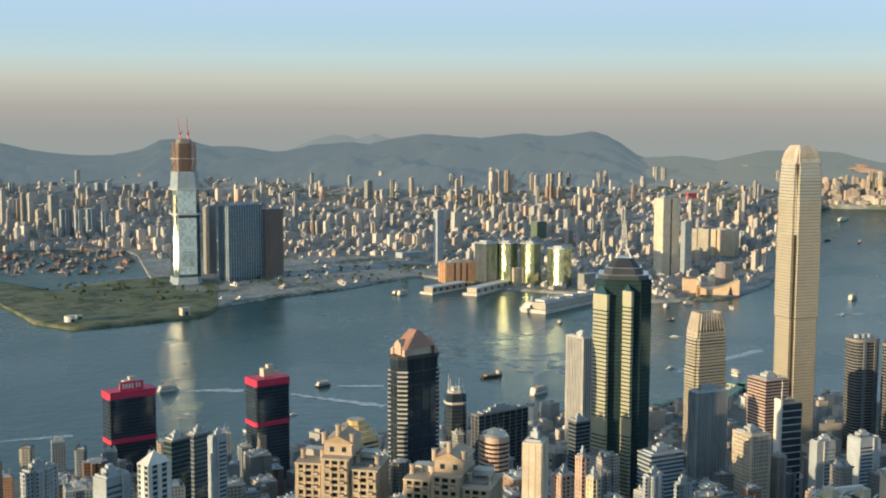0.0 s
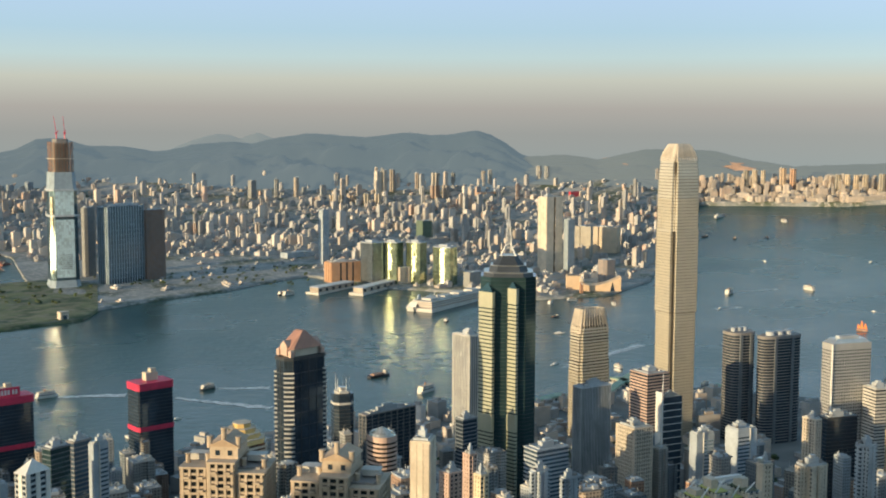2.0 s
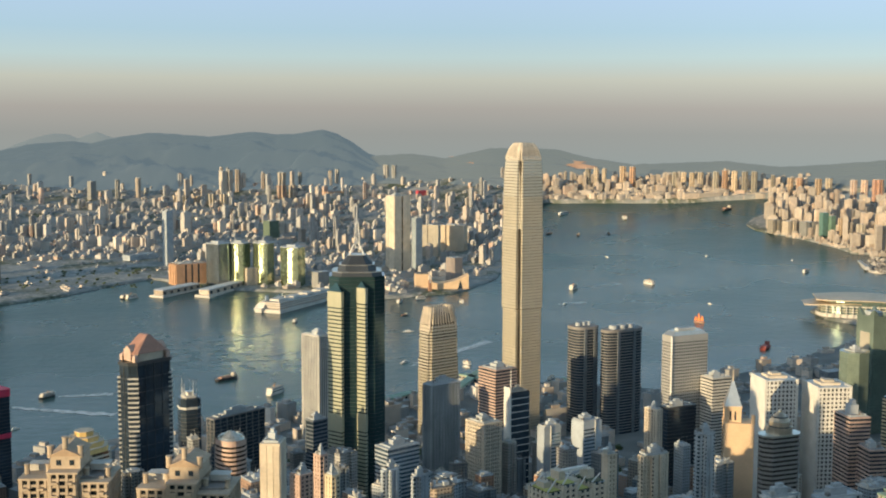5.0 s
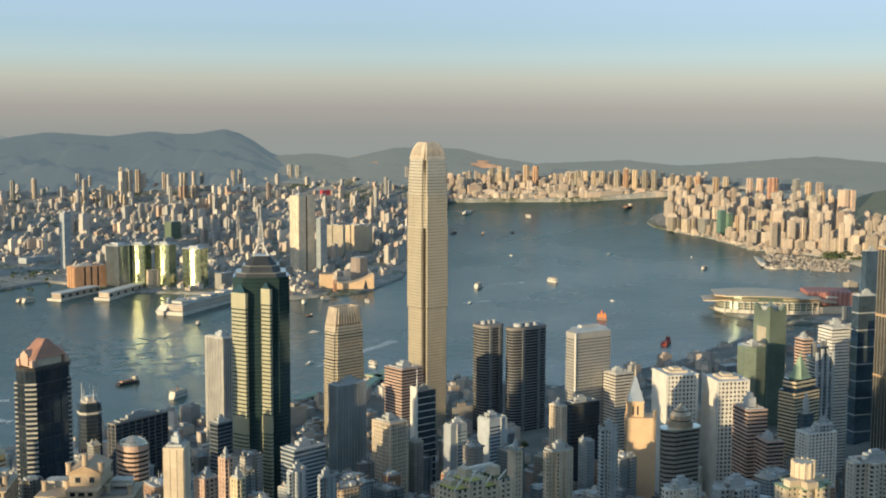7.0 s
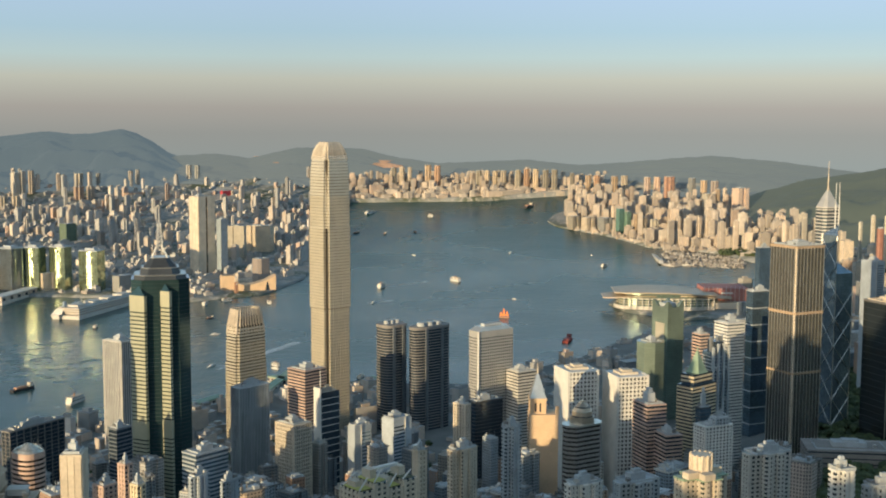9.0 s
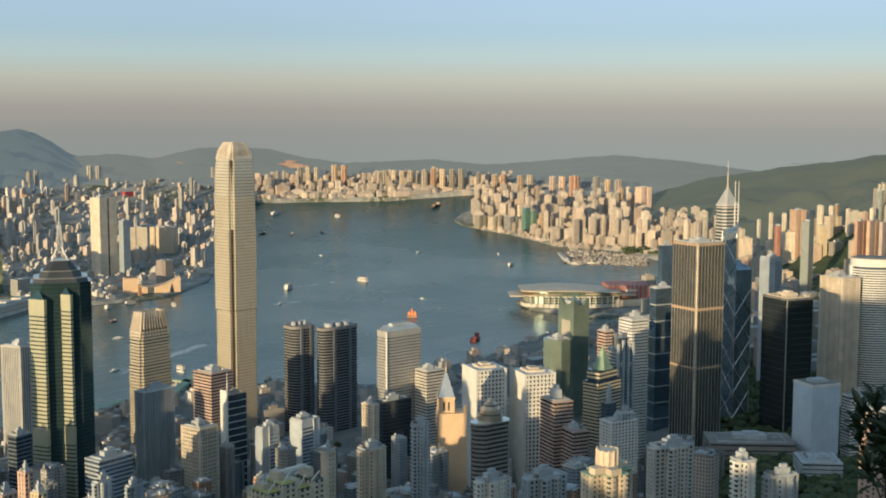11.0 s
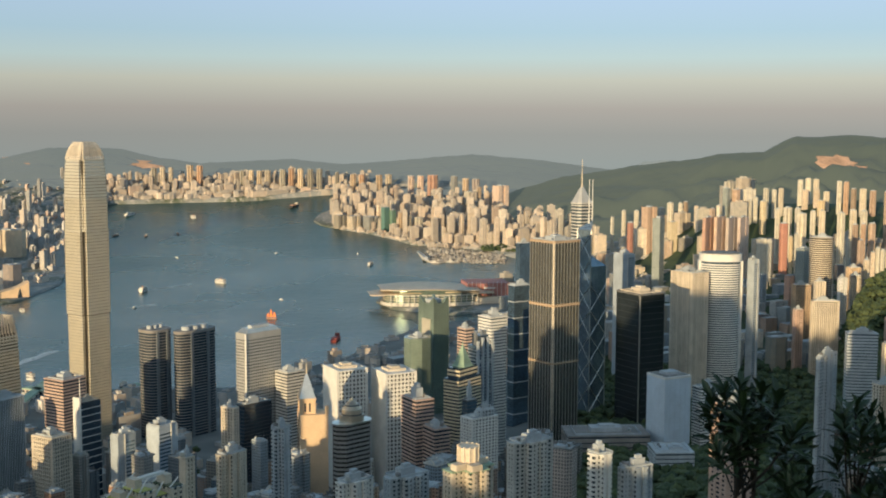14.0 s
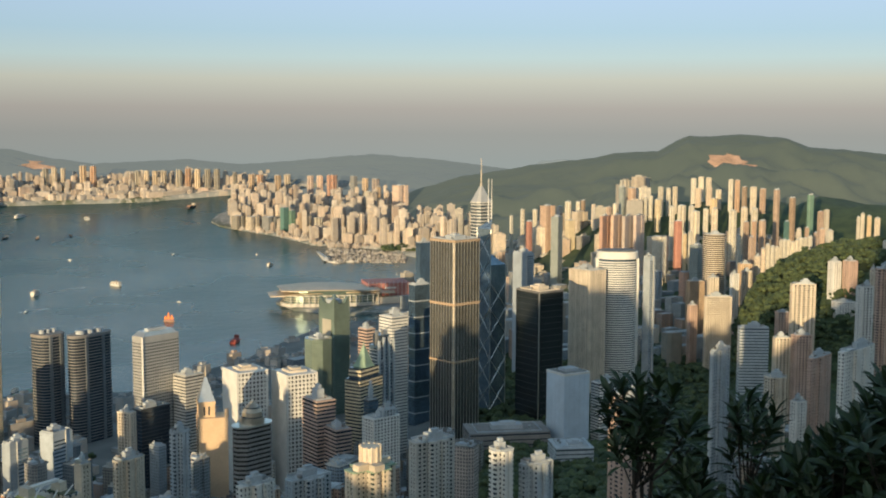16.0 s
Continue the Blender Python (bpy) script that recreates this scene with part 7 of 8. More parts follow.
block(69.23, 4950, 43.1, 36.8, 59, 38, FACE_WARM, 3, label="yellow slab block along the waterfront")
block(70.06, 4880, 50.7, 43.3, 63, 38, FACE, 3, label="cream slab block along the waterfront")
block(70.75, 4800, 26.4, 22.6, 106, 38, FACE_GREEN, 0, label="unfinished tower in green netting")
block(71.11, 4780, 19.7, 16.8, 95, 38, FACE_GREEN, 0, label="unfinished tower in green netting")
block(71.48, 4700, 19.3, 16.5, 93, 38, FACE_WARM, 1, label="gold-lit tower along the waterfront")
block(71.87, 4680, 22.3, 19.1, 82, 38, FACE_WARM, 1, label="gold-lit tower along the waterfront")
block(72.38, 4640, 34.7, 29.6, 77, 38, FACE_WARM, 1, label="gold-lit tower along the waterfront")
block(73.15, 4560, 27.7, 23.6, 80, 38, FACE, 1, label="cream apartment tower in the far town")
block(71.81, 5600, 30.5, 26.0, 101, 38, FACE_COOL, 0, label="pale tower block lit from the west")
block(74.84, 5700, 45.2, 38.6, 122, 38, FACE_WARM, 3, label="olive-gold estate slab on the hillside")
block(75.28, 5800, 22.9, 19.5, 139, 38, FACE_WARM, 1, label="cream apartment tower in the far town")
block(76.31, 5600, 58.2, 49.7, 156, 38, FACE_PINK, 3, label="pink estate slab on the hillside")
block(74.07, 7000, 37.3, 31.8, 140, 38, FACE, 2, label="pale green estate tower behind others")
block(74.62, 6900, 36.5, 31.2, 132, 38, FACE_WARM, 1, label="grey-cream apartment tower in the haze")
block(75.12, 6900, 45.4, 38.8, 130, 38, FACE_PINK, 1, label="grey-cream apartment tower in the haze")
block(69.2, 7700, 37.4, 31.9, 123, 38, FACE_WARM, 1, label="pale tower block lit from the west")
block(69.61, 7700, 37.3, 31.8, 123, 38, FACE_WARM, 1, label="grey-cream apartment tower in the haze")
block(70.45, 7600, 41.8, 35.7, 122, 38, FACE_WARM, 1, label="cream apartment tower in the far town")
block(70.91, 7600, 41.7, 35.6, 126, 38, FACE_WARM, 1, label="cream apartment tower in the far town")
block(71.99, 7400, 40.2, 34.3, 126, 38, FACE_PINK, 1, label="cream apartment tower in the far town")
block(72.45, 7400, 40.0, 34.2, 127, 38, FACE_PINK, 1, label="cream apartment tower in the far town")
block(73.03, 7400, 64.7, 55.2, 131, 38, FACE_PINK, 1, label="cream apartment tower in the far town")
block(86.96, 3300, 19.1, 15.3, 268, 58, EAST_GREY, 2, label="grey-green glass-faced tower below the green hills")
block(87.42, 3320, 20.7, 16.6, 264, 48, EAST_PINK, 2, label="pink tower block below the green hills")
block(86.35, 3200, 11.8, 9.5, 219, 48, EAST_PINK, 0, label="pink tower block below the green hills")
block(86.63, 3220, 10.6, 8.5, 226, 40, EAST_CREAM, 2, label="cream tower block below the green hills")
block(88.06, 3300, 10.3, 9.3, 239, 35, EAST_CREAM, 1, label="cream tower block below the green hills")
block(88.31, 3320, 11.5, 10.3, 243, 35, EAST_CREAM, 1, label="cream tower block below the green hills")
block(88.65, 3250, 14.8, 13.3, 238, 30, EAST_GOLD, 2, label="gold-lit tower block below the green hills")
block(88.77, 3400, 16.1, 12.9, 264, 48, EAST_CREAM, 1, label="cream tower block below the green hills")
block(89.14, 3420, 13.6, 10.9, 260, 46, EAST_CREAM, 1, label="cream tower block below the green hills")
block(89.44, 3420, 14.8, 11.9, 264, 46, EAST_CREAM, 1, label="cream tower block below the green hills")
block(90.29, 3600, 14.9, 13.5, 281, 30, EAST_CREAM, 1, label="cream tower block below the green hills")
block(90.63, 3620, 15.0, 13.5, 285, 30, EAST_CREAM, 1, label="cream tower block below the green hills")
block(90.98, 3640, 16.1, 14.4, 282, 35, EAST_CREAM, 1, label="cream tower block below the green hills")
block(90.51, 3450, 16.5, 14.8, 260, 35, EAST_CREAM, 1, label="cream tower block below the green hills")
block(91.01, 3460, 16.4, 14.8, 262, 35, EAST_CREAM, 1, label="cream tower block below the green hills")
block(91.45, 3450, 16.3, 14.6, 256, 46, EAST_CREAM, 1, label="cream tower block below the green hills")
block(91.23, 3300, 20.0, 18.0, 240, 40, EAST_GOLD, 1, label="gold-lit tower block below the green hills")
block(92.00, 3450, 13.9, 12.5, 285, 46, EAST_CREAM, 1, label="cream tower block below the green hills")
block(92.30, 3470, 15.1, 13.6, 283, 46, EAST_PINK, 1, label="pink tower block below the green hills")
block(92.63, 3420, 14.9, 11.9, 267, 55, EAST_BROWN, 2, label="brown tower block below the green hills")
block(93.03, 3420, 17.9, 14.3, 267, 35, EAST_CREAM, 1, label="cream tower block below the green hills")
block(93.46, 3430, 18.0, 14.4, 262, 46, EAST_PINK, 1, label="pink tower block below the green hills")
block(94.09, 3100, 15.2, 12.1, 276, 48, EAST_PINK, 2, label="pink tower block below the green hills")
block(94.80, 3150, 15.4, 12.3, 254, 50, EAST_BROWN, 2, label="brown tower block below the green hills")
block(96.06, 3200, 11.9, 9.5, 218, 40, EAST_PINK, 0, label="pink tower block below the green hills")
block(96.32, 3220, 10.9, 8.7, 221, 40, EAST_CREAM, 0, label="cream tower block below the green hills")
block(89.32, 3000, 13.4, 12.1, 235, 48, EAST_CREAM, 1, label="cream tower block below the green hills")
block(89.77, 3020, 22.9, 18.3, 237, 58, EAST_CREAM, 1, label="cream tower block below the green hills")
block(89.62, 2850, 17.6, 14.1, 211, 30, EAST_RED, 2, label="brick-red apartment tower among cream ones")
block(90.22, 3000, 14.3, 12.8, 237, 40, EAST_CREAM, 1, label="cream tower block below the green hills")
block(90.40, 2900, 22.7, 20.4, 231, 46, EAST_CREAM, 1, label="cream tower block below the green hills")
block(90.89, 2950, 13.0, 11.7, 234, 46, EAST_CREAM, 1, label="cream tower block below the green hills")
block(91.29, 2960, 16.0, 14.4, 235, 46, EAST_CREAM, 1, label="cream tower block below the green hills")
block(92.13, 2950, 18.8, 16.9, 232, 46, EAST_CREAM, 1, label="cream tower block below the green hills")
block(92.65, 2980, 16.9, 15.2, 237, 46, EAST_CREAM, 1, label="cream tower block below the green hills")
block(93.11, 2990, 16.9, 15.2, 235, 46, EAST_CREAM, 1, label="cream tower block below the green hills")
block(92.76, 2750, 13.6, 10.9, 220, 46, EAST_PINK, 1, label="pink tower block below the green hills")
block(93.11, 2760, 11.6, 9.3, 221, 46, EAST_PINK, 1, label="pink tower block below the green hills")
block(93.48, 2770, 14.4, 11.6, 222, 40, EAST_PINK, 2, label="pink tower block below the green hills")
block(89.95, 2700, 8.7, 7.0, 194, 35, EAST_GOLD, 1, label="gold-lit tower block below the green hills")
block(90.19, 2720, 8.8, 7.0, 198, 35, EAST_CREAM, 1, label="cream tower block below the green hills")
block(90.51, 2450, 29.3, 17.6, 194, 66, EAST_GREY, 0, label="dark grey slab standing in shade")
block(91.78, 2600, 10.1, 8.1, 195, 40, EAST_CREAM, 1, label="cream tower block below the green hills")
block(92.44, 2600, 7.4, 5.9, 201, 46, EAST_CREAM, 0, label="cream tower block below the green hills")
block(93.02, 2560, 9.9, 7.9, 203, 46, EAST_PINK, 0, label="pink tower block below the green hills")
block(83.41, 3500, 36.2, 29.0, 201, 40, EAST_PINK, 3, label="broad brown-pink estate slab below the hills")
block(84.00, 3700, 17.7, 14.2, 185, 40, EAST_CREAM, 0, label="cream tower block below the green hills")
block(83.87, 2900, 27.5, 19.3, 214, 66, EAST_GREY, 0, label="dark grey slab standing in shade")
block(84.40, 3600, 18.9, 17.0, 207, 42, EAST_CREAM, 1, label="cream tower block below the green hills")
block(84.87, 3600, 12.7, 11.4, 207, 48, EAST_CREAM, 1, label="cream tower block below the green hills")
block(85.11, 3620, 13.0, 11.7, 210, 56, EAST_BROWN, 2, label="brown tower block below the green hills")
block(85.61, 3500, 8.5, 7.7, 206, 40, EAST_CREAM, 0, label="slim white tower before the wooded hill")
block(82.54, 3000, 14.6, 11.7, 193, 30, EAST_RED, 2, label="pink tower block below the green hills")
block(82.22, 3800, 13.4, 12.1, 168, 40, EAST_CREAM, 1, label="cream tower block below the green hills")
block(82.82, 3800, 16.1, 14.5, 168, 46, EAST_CREAM, 1, label="cream tower block below the green hills")
block(81.68, 3700, 7.9, 7.1, 155, 46, EAST_CREAM, 0, label="cream tower block below the green hills")
block(84.51, 3300, 21.0, 18.9, 174, 35, EAST_GOLD, 0, label="gold-lit tower block below the green hills")
block(88.63, 2800, 38.9, 23.3, 178, 30, EAST_CREAM, 3, label="long white low block under the hillside")
block(89.02, 2850, 14.4, 11.5, 172, 35, EAST_CREAM, 0, label="cream tower block below the green hills")
block(89.32, 2950, 10.1, 9.1, 198, 46, EAST_CREAM, 1, label="cream tower block below the green hills")
block(95.88, 2500, 6.8, 5.4, 221, 35, EAST_PINK, 0, label="pink tower block below the green hills")
block(96.14, 2520, 9.4, 7.5, 227, 35, EAST_PINK, 0, label="pink tower block below the green hills")
block(96.49, 2540, 11.2, 8.9, 223, 35, EAST_CREAM, 0, label="cream tower block below the green hills")
block(95.13, 2600, 7.1, 5.7, 220, 35, EAST_CREAM, 0, label="cream tower block below the green hills")
block(95.48, 2620, 7.2, 5.7, 221, 35, EAST_PINK, 0, label="pink tower block below the green hills")
block(97.72, 2350, 6.7, 6.0, 265, 40, EAST_CREAM, 1, label="cream block on the crest of the wooded spur")
block(97.90, 2360, 6.7, 6.0, 271, 40, EAST_CREAM, 1, label="cream block on the crest of the wooded spur")
block(98.18, 2370, 8.2, 7.4, 266, 40, EAST_GOLD, 1, label="cream block on the crest of the wooded spur")
block(98.53, 2380, 10.4, 9.4, 262, 40, EAST_CREAM, 1, label="cream block on the crest of the wooded spur")
block(93.56, 2280, 7.7, 6.9, 207, 32, EAST_CREAM, 1, label="cream slab block in a row behind the wooded spur")
block(93.76, 2289, 7.7, 6.9, 214, 32, EAST_CREAM, 1, label="cream slab block in a row behind the wooded spur")
block(93.97, 2298, 7.7, 6.9, 210, 32, EAST_CREAM, 2, label="cream slab block in a row behind the wooded spur")
block(94.17, 2307, 7.7, 6.9, 208, 32, EAST_CREAM, 1, label="cream slab block in a row behind the wooded spur")
block(94.34, 2316, 6.2, 5.6, 219, 32, EAST_CREAM, 1, label="cream slab block in a row behind the wooded spur")
block(94.51, 2325, 7.7, 7.0, 220, 32, EAST_CREAM, 2, label="cream slab block in a row behind the wooded spur")
block(94.70, 2334, 7.0, 6.3, 219, 32, EAST_CREAM, 1, label="cream slab block in a row behind the wooded spur")
block(94.88, 2343, 7.0, 6.3, 215, 32, EAST_CREAM, 1, label="cream slab block in a row behind the wooded spur")
block(95.06, 2352, 7.0, 6.3, 218, 32, EAST_CREAM, 2, label="cream slab block in a row behind the wooded spur")
block(95.23, 2361, 7.0, 6.3, 222, 32, EAST_CREAM, 1, label="cream slab block in a row behind the wooded spur")
block(95.42, 2370, 7.8, 7.0, 221, 32, EAST_CREAM, 1, label="cream slab block in a row behind the wooded spur")
block(95.63, 2379, 8.6, 7.7, 223, 32, EAST_CREAM, 2, label="cream slab block in a row behind the wooded spur")
block(86.18, 2700, 46.6, 6.9, 232, 66, FACE_PINK, 3, label="broad brown-pink estate slab below the hills")
block(86.71, 2720, 46.9, 7.0, 233, 66, FACE_PINK, 3, label="broad brown-pink estate slab below the hills")
block(87.25, 2740, 47.1, 7.0, 230, 66, FACE_PINK, 3, label="broad brown-pink estate slab below the hills")
block(87.78, 2760, 47.3, 7.0, 230, 66, FACE_PINK, 3, label="broad brown-pink estate slab below the hills")
block(95.6, 3100, 16.8, 9.2, 265, 38, FACE_GREEN, 2, label="slim green tower with a pointed top", name="tower", category="tower")
block(94.57, 2700, 10.6, 5.8, 227, 38, FACE_GREEN, 0, label="grey-cream apartment tower in the haze")
for i in range(15):
    block(33.7 + 0.27 * i + 0.05 * math.sin(5 * i), 8900, 30, 24, 105 + 22 * math.sin(2.3 * i), 38, FACE_COOL, 1, label="pale estate tower at the foot of the far hills", group="far estate")
for i in range(12):
    block(19.4 + 0.62 * i + 0.1 * math.sin(3 * i), 7600, 42, 26, 70 + 18 * math.sin(1.9 * i), 38, FACE_COOL, i % 4, label="grey estate block on the far plain", group="far estate")
convention_hall(73.0, 2860)
liner_pier(45.67, 2803)
concert_hall(53.25, 3120)
clock_tower(52.28, 3060)
pier_shed(41.33, 3033, 43.33, 3228, "low white pier shed")
pier_shed(39.21, 3050, 41.14, 3184, "low ferry pier with a moored boat")
boat(26.82, 1954, 38, "ferry", 95)
boat(34.14, 1951, 30, "ferry", 270)
boat(42.46, 2020, 46, "barge", 95)
boat(44.79, 1903, 44, "ferry", 80)
boat(45.74, 2606, 26, "ferry", 60)
boat(51.26, 2468, 24, "yacht", 120)
boat(51.03, 2680, 26, "barge", 90)
boat(51.03, 2136, 24, "yacht", 270)
boat(54.09, 2129, 24, "ferry", 20)
boat(38.11, 3039, 40, "ferry", 85)
boat(30.4, 1665, 20, "yacht", 10)
boat(32.73, 1756, 16, "yacht", 90)
boat(58.74, 5893, 100, "liner", 90)
boat(61.61, 5663, 50, "ferry", 40)
boat(60.88, 4833, 30, "barge", 40)
boat(59.26, 3163, 44, "ferry", 80)
boat(62.82, 3299, 42, "ferry", 20)
boat(58.83, 2875, 24, "yacht", 260)
boat(65.51, 4056, 26, "yacht", 80)
boat(69.4, 4007, 20, "yacht", 60)
boat(70.04, 3694, 30, "ferry", 100)
boat(65.71, 2952, 18, "yacht", 30)
boat(68.33, 2379, 52, "red_barge", 80)
boat(66.38, 6388, 100, "barge", 90)
boat(58.06, 4789, 40, "barge", 90)
boat(59.43, 4746, 36, "barge", 70)
boat(60.81, 3957, 22, "yacht", 30)
boat(65.24, 2658, 25, "junk", 350)
boat(50.81, 2892, 30, "ferry", 70)
boat(51.85, 2945, 30, "ferry", 110)
boat(53.82, 2892, 28, "ferry", 40)
boat(54.08, 2100, 20, "yacht", 10)
boat(58.25, 2006, 24, "ferry", 80)
boat(59.22, 2014, 22, "ferry", 60)
boat(37.81, 3041, 34, "ferry", 80)
wake(27.3, 1950, 30.35, 1932, 9)
wake(32.63, 1897, 37.14, 1801, 8)
wake(34.66, 1950, 37.14, 1945, 7)
wake(58.5, 2874, 59.87, 2916, 5)
wake(51.33, 2106, 55.19, 2358, 8)
wake(19.14, 1696, 22.38, 1696, 5)
wake(51.29, 2143, 52.46, 2133, 6)
wake(59.37, 3175, 61.51, 3278, 4)
pier_shed(44.23, 1718, 45.61, 1782, "low ferry quay shed with a pale green roof", VERDIGRIS, 0.5)
pier_shed(50.11, 1804, 51.57, 1859, "low ferry quay shed with a pale green roof", VERDIGRIS, 0.5)
pier_shed(53.8, 1994, 54.98, 1953, "low ferry quay shed with a pale green roof", VERDIGRIS, 0.5)
pier_shed(53.53, 1875, 54.91, 2040, "low ferry quay shed with a pale green roof", VERDIGRIS, 0.5)
pier_shed(57.96, 1915, 59.02, 1977, "low ferry quay shed with a pale green roof", VERDIGRIS, 0.5)
headland_house(22.4, 2677, 24, 12, WHITE, True, "round white pump house on the headland")
headland_house(27.63, 2714, 20, 16, CREAM, False, "square cream building by the sea wall")
headland_house(22.78, 2712, 14, 8, GREYBLUE, False, "small blue-grey shed on the headland")
breakwater(72.19, 4248, 72.73, 3774)
breakwater(72.73, 3774, 74.25, 3775)

# ---- the rest of the town, street by street ----
rnd = random.Random(11)
TAKEN = {}


def clear_of(az, d, w):
    """False where a block already stands; else the place is taken."""
    x, y = flat(az, d)
    i, j = int(x // 60), int(y // 60)
    for a in (i - 1, i, i + 1):
        for b in (j - 1, j, j + 1):
            for px, py, c in TAKEN.get((a, b), ()):
                if (px - x) ** 2 + (py - y) ** 2 < ((w + c) * 0.55) ** 2:
                    return False
    TAKEN.setdefault((i, j), []).append((x, y, w))
    return True


# ground under the buildings that already stand
for az, d, ob in PLACED:
    if ob.get("category") in ("boat", "ship"):
        continue
    wide = max([1.0] + [max(abs(v[i]) for v in c.bound_box) * c.scale[i] for c in ob.children for i in (0, 1)])
    x, y = flat(az, d)
    TAKEN.setdefault((int(x // 60), int(y // 60)), []).append((x, y, 1.7 * wide))
PENDING = []


def scatter(count, az0, az1, near, far, low, high, wide, clumps=True):
    """Random blocks, thinned as the eye sees them: even over the angle below the horizon."""
    for _ in range(count * 5):
        az = rnd.uniform(az0, az1)
        d0, d1 = near(az), far(az)
        e = rnd.uniform(HEIGHT / d1, HEIGHT / d0)
        d = HEIGHT / e
        w, dep = rnd.uniform(*wide) * 1.15, rnd.uniform(*wide) * 0.62
        long = rnd.random() < (0.26 if clumps else 0.05)
        # tall blocks stand in clumps between low streets
        q = max(0.12, min(1.0, 0.5 + 1.5 * lump(*flat(az, d), 420, 9.0))) if clumps else 1.0
        tall = low + (high - low) * q * rnd.random() ** 1.9
        if long:
            w, tall = w * rnd.uniform(1.6, 2.8), min(tall, low * 1.9)
        if clear_of(az, d, max(w, dep)):
            PENDING.append((az, d, w, dep, tall, (az + 4 if az < 57 and d > 2800 else az - 40 if az < 66 else az - 50) + rnd.gauss(0, 8), rnd.randrange(4)))
            count -= 1
            if not count:
                break


FRONT = ((15, 4500), (25.5, 4400), (26.5, 3900), (30, 3950), (38, 3950), (40, 3700), (50, 3560), (51, 3300), (55, 3380), (56.5, 4400))


def shore(az):
    return curve(az, KOWLOON_SHORE)


scatter(640, 15, 56, lambda a: curve(a, FRONT), lambda a: 4700, 9, 66, (14, 34))
scatter(1050, 15, 56.2, lambda a: 4300, lambda a: 6400, 9, 100, (13, 34))
scatter(480, 15, 57, lambda a: 6000, lambda a: 8600, 10, 125, (16, 38))
scatter(150, 17, 29, lambda a: max(4450, shore(a) + 100), lambda a: 7500, 20, 80, (18, 36))
scatter(160, 57.3, 70, lambda a: shore(a) + 60, lambda a: shore(a) + 500, 14, 60, (24, 70))
scatter(340, 57.3, 70, lambda a: shore(a) + 250, lambda a: shore(a) + 1700, 22, 95, (16, 34), False)
NORTH = ((67.6, 5250), (68.1, 5160), (70.3, 4800), (72.1, 4420), (73, 4330), (76, 4230), (80, 4000), (92, 3900))
scatter(560, 68.2, 80, lambda a: curve(a, NORTH), lambda a: curve(a, NORTH) + (2100 if a < 76.5 else 650), 32, 125, (15, 30), False)
scatter(380, 78.5, 101, lambda a: 2500, lambda a: 4300 if a < 86 else 3200, 14, 60, (20, 44))
scatter(300, 79, 93, lambda a: 2050, lambda a: 3100, 20, 70, (22, 44))
scatter(160, 68.3, 78.5, lambda a: curve(a, NORTH) - 90, lambda a: curve(a, NORTH) + 120, 6, 26, (10, 30))
scatter(640, 78.5, 90.5, lambda a: 2000, lambda a: 3600 if a < 85 else 3100, 26, 105, (24, 42), False)
scatter(170, 80.3, 88, lambda a: 2550, lambda a: 3700, 60, 140, (24, 38), False)
scatter(50, 76.5, 86, lambda a: 2000, lambda a: 3300, 30, 85, (20, 34))
PENDING.sort(key=lambda q: q[1])
LABELS = ("pale rendered apartment block among its neighbours", "weathered grey apartment block in the old town", "cream tower block with small windows", "stained concrete block with a roof house")


def hash_pick(i, seq):
    return seq[(i * 7919 + 13) % len(seq)]


JOINED = {"town_blocks_west": [], "town_blocks_bay": [], "town_blocks_east": [], "quayside_sheds": []}
for _ in range(1600):
    if _ < 1180:
        az = rnd.uniform(18, 77)
        d = rnd.uniform(1180, curve(az, ISLAND_SHORE) - 25)
        tall = 5 + 24 * rnd.random() ** 2
    else:
        az = rnd.uniform(29, 39.5) if _ < 1225 else rnd.uniform(40, 51)
        d = rnd.uniform(shore(az) + 60, curve(az, FRONT))
        tall = rnd.uniform(2.5, 6) if az < 40 else rnd.uniform(4, 20)
    w = rnd.uniform(9, 34)
    if (az > 33 or d > 2000) and clear_of(az, d, w * 0.9):
        JOINED["quayside_sheds"].append((az, d, w, rnd.uniform(8, 22), tall, rnd.choice((30, 38, 46)), 0))
for i, (az, d, w, dep, tall, rot, shape) in enumerate(PENDING):
    if i < 290:
        mat = hash_pick(i, (FACE, FACE_COOL, FACE_COOL, FACE_WARM, FACE_COOL, FACE, FACE_PINK, FACE_COOL))
        block(az, d, w, dep, tall + base_height(az, d), rot, mat, shape, hash_pick(i, LABELS), "town blocks", "town_block")
    else:
        JOINED["town_blocks_west" if az < 57 else "town_blocks_bay" if az < 79 and d > 3600 else "town_blocks_east"].append((az, d, w, dep, tall, rot, shape))
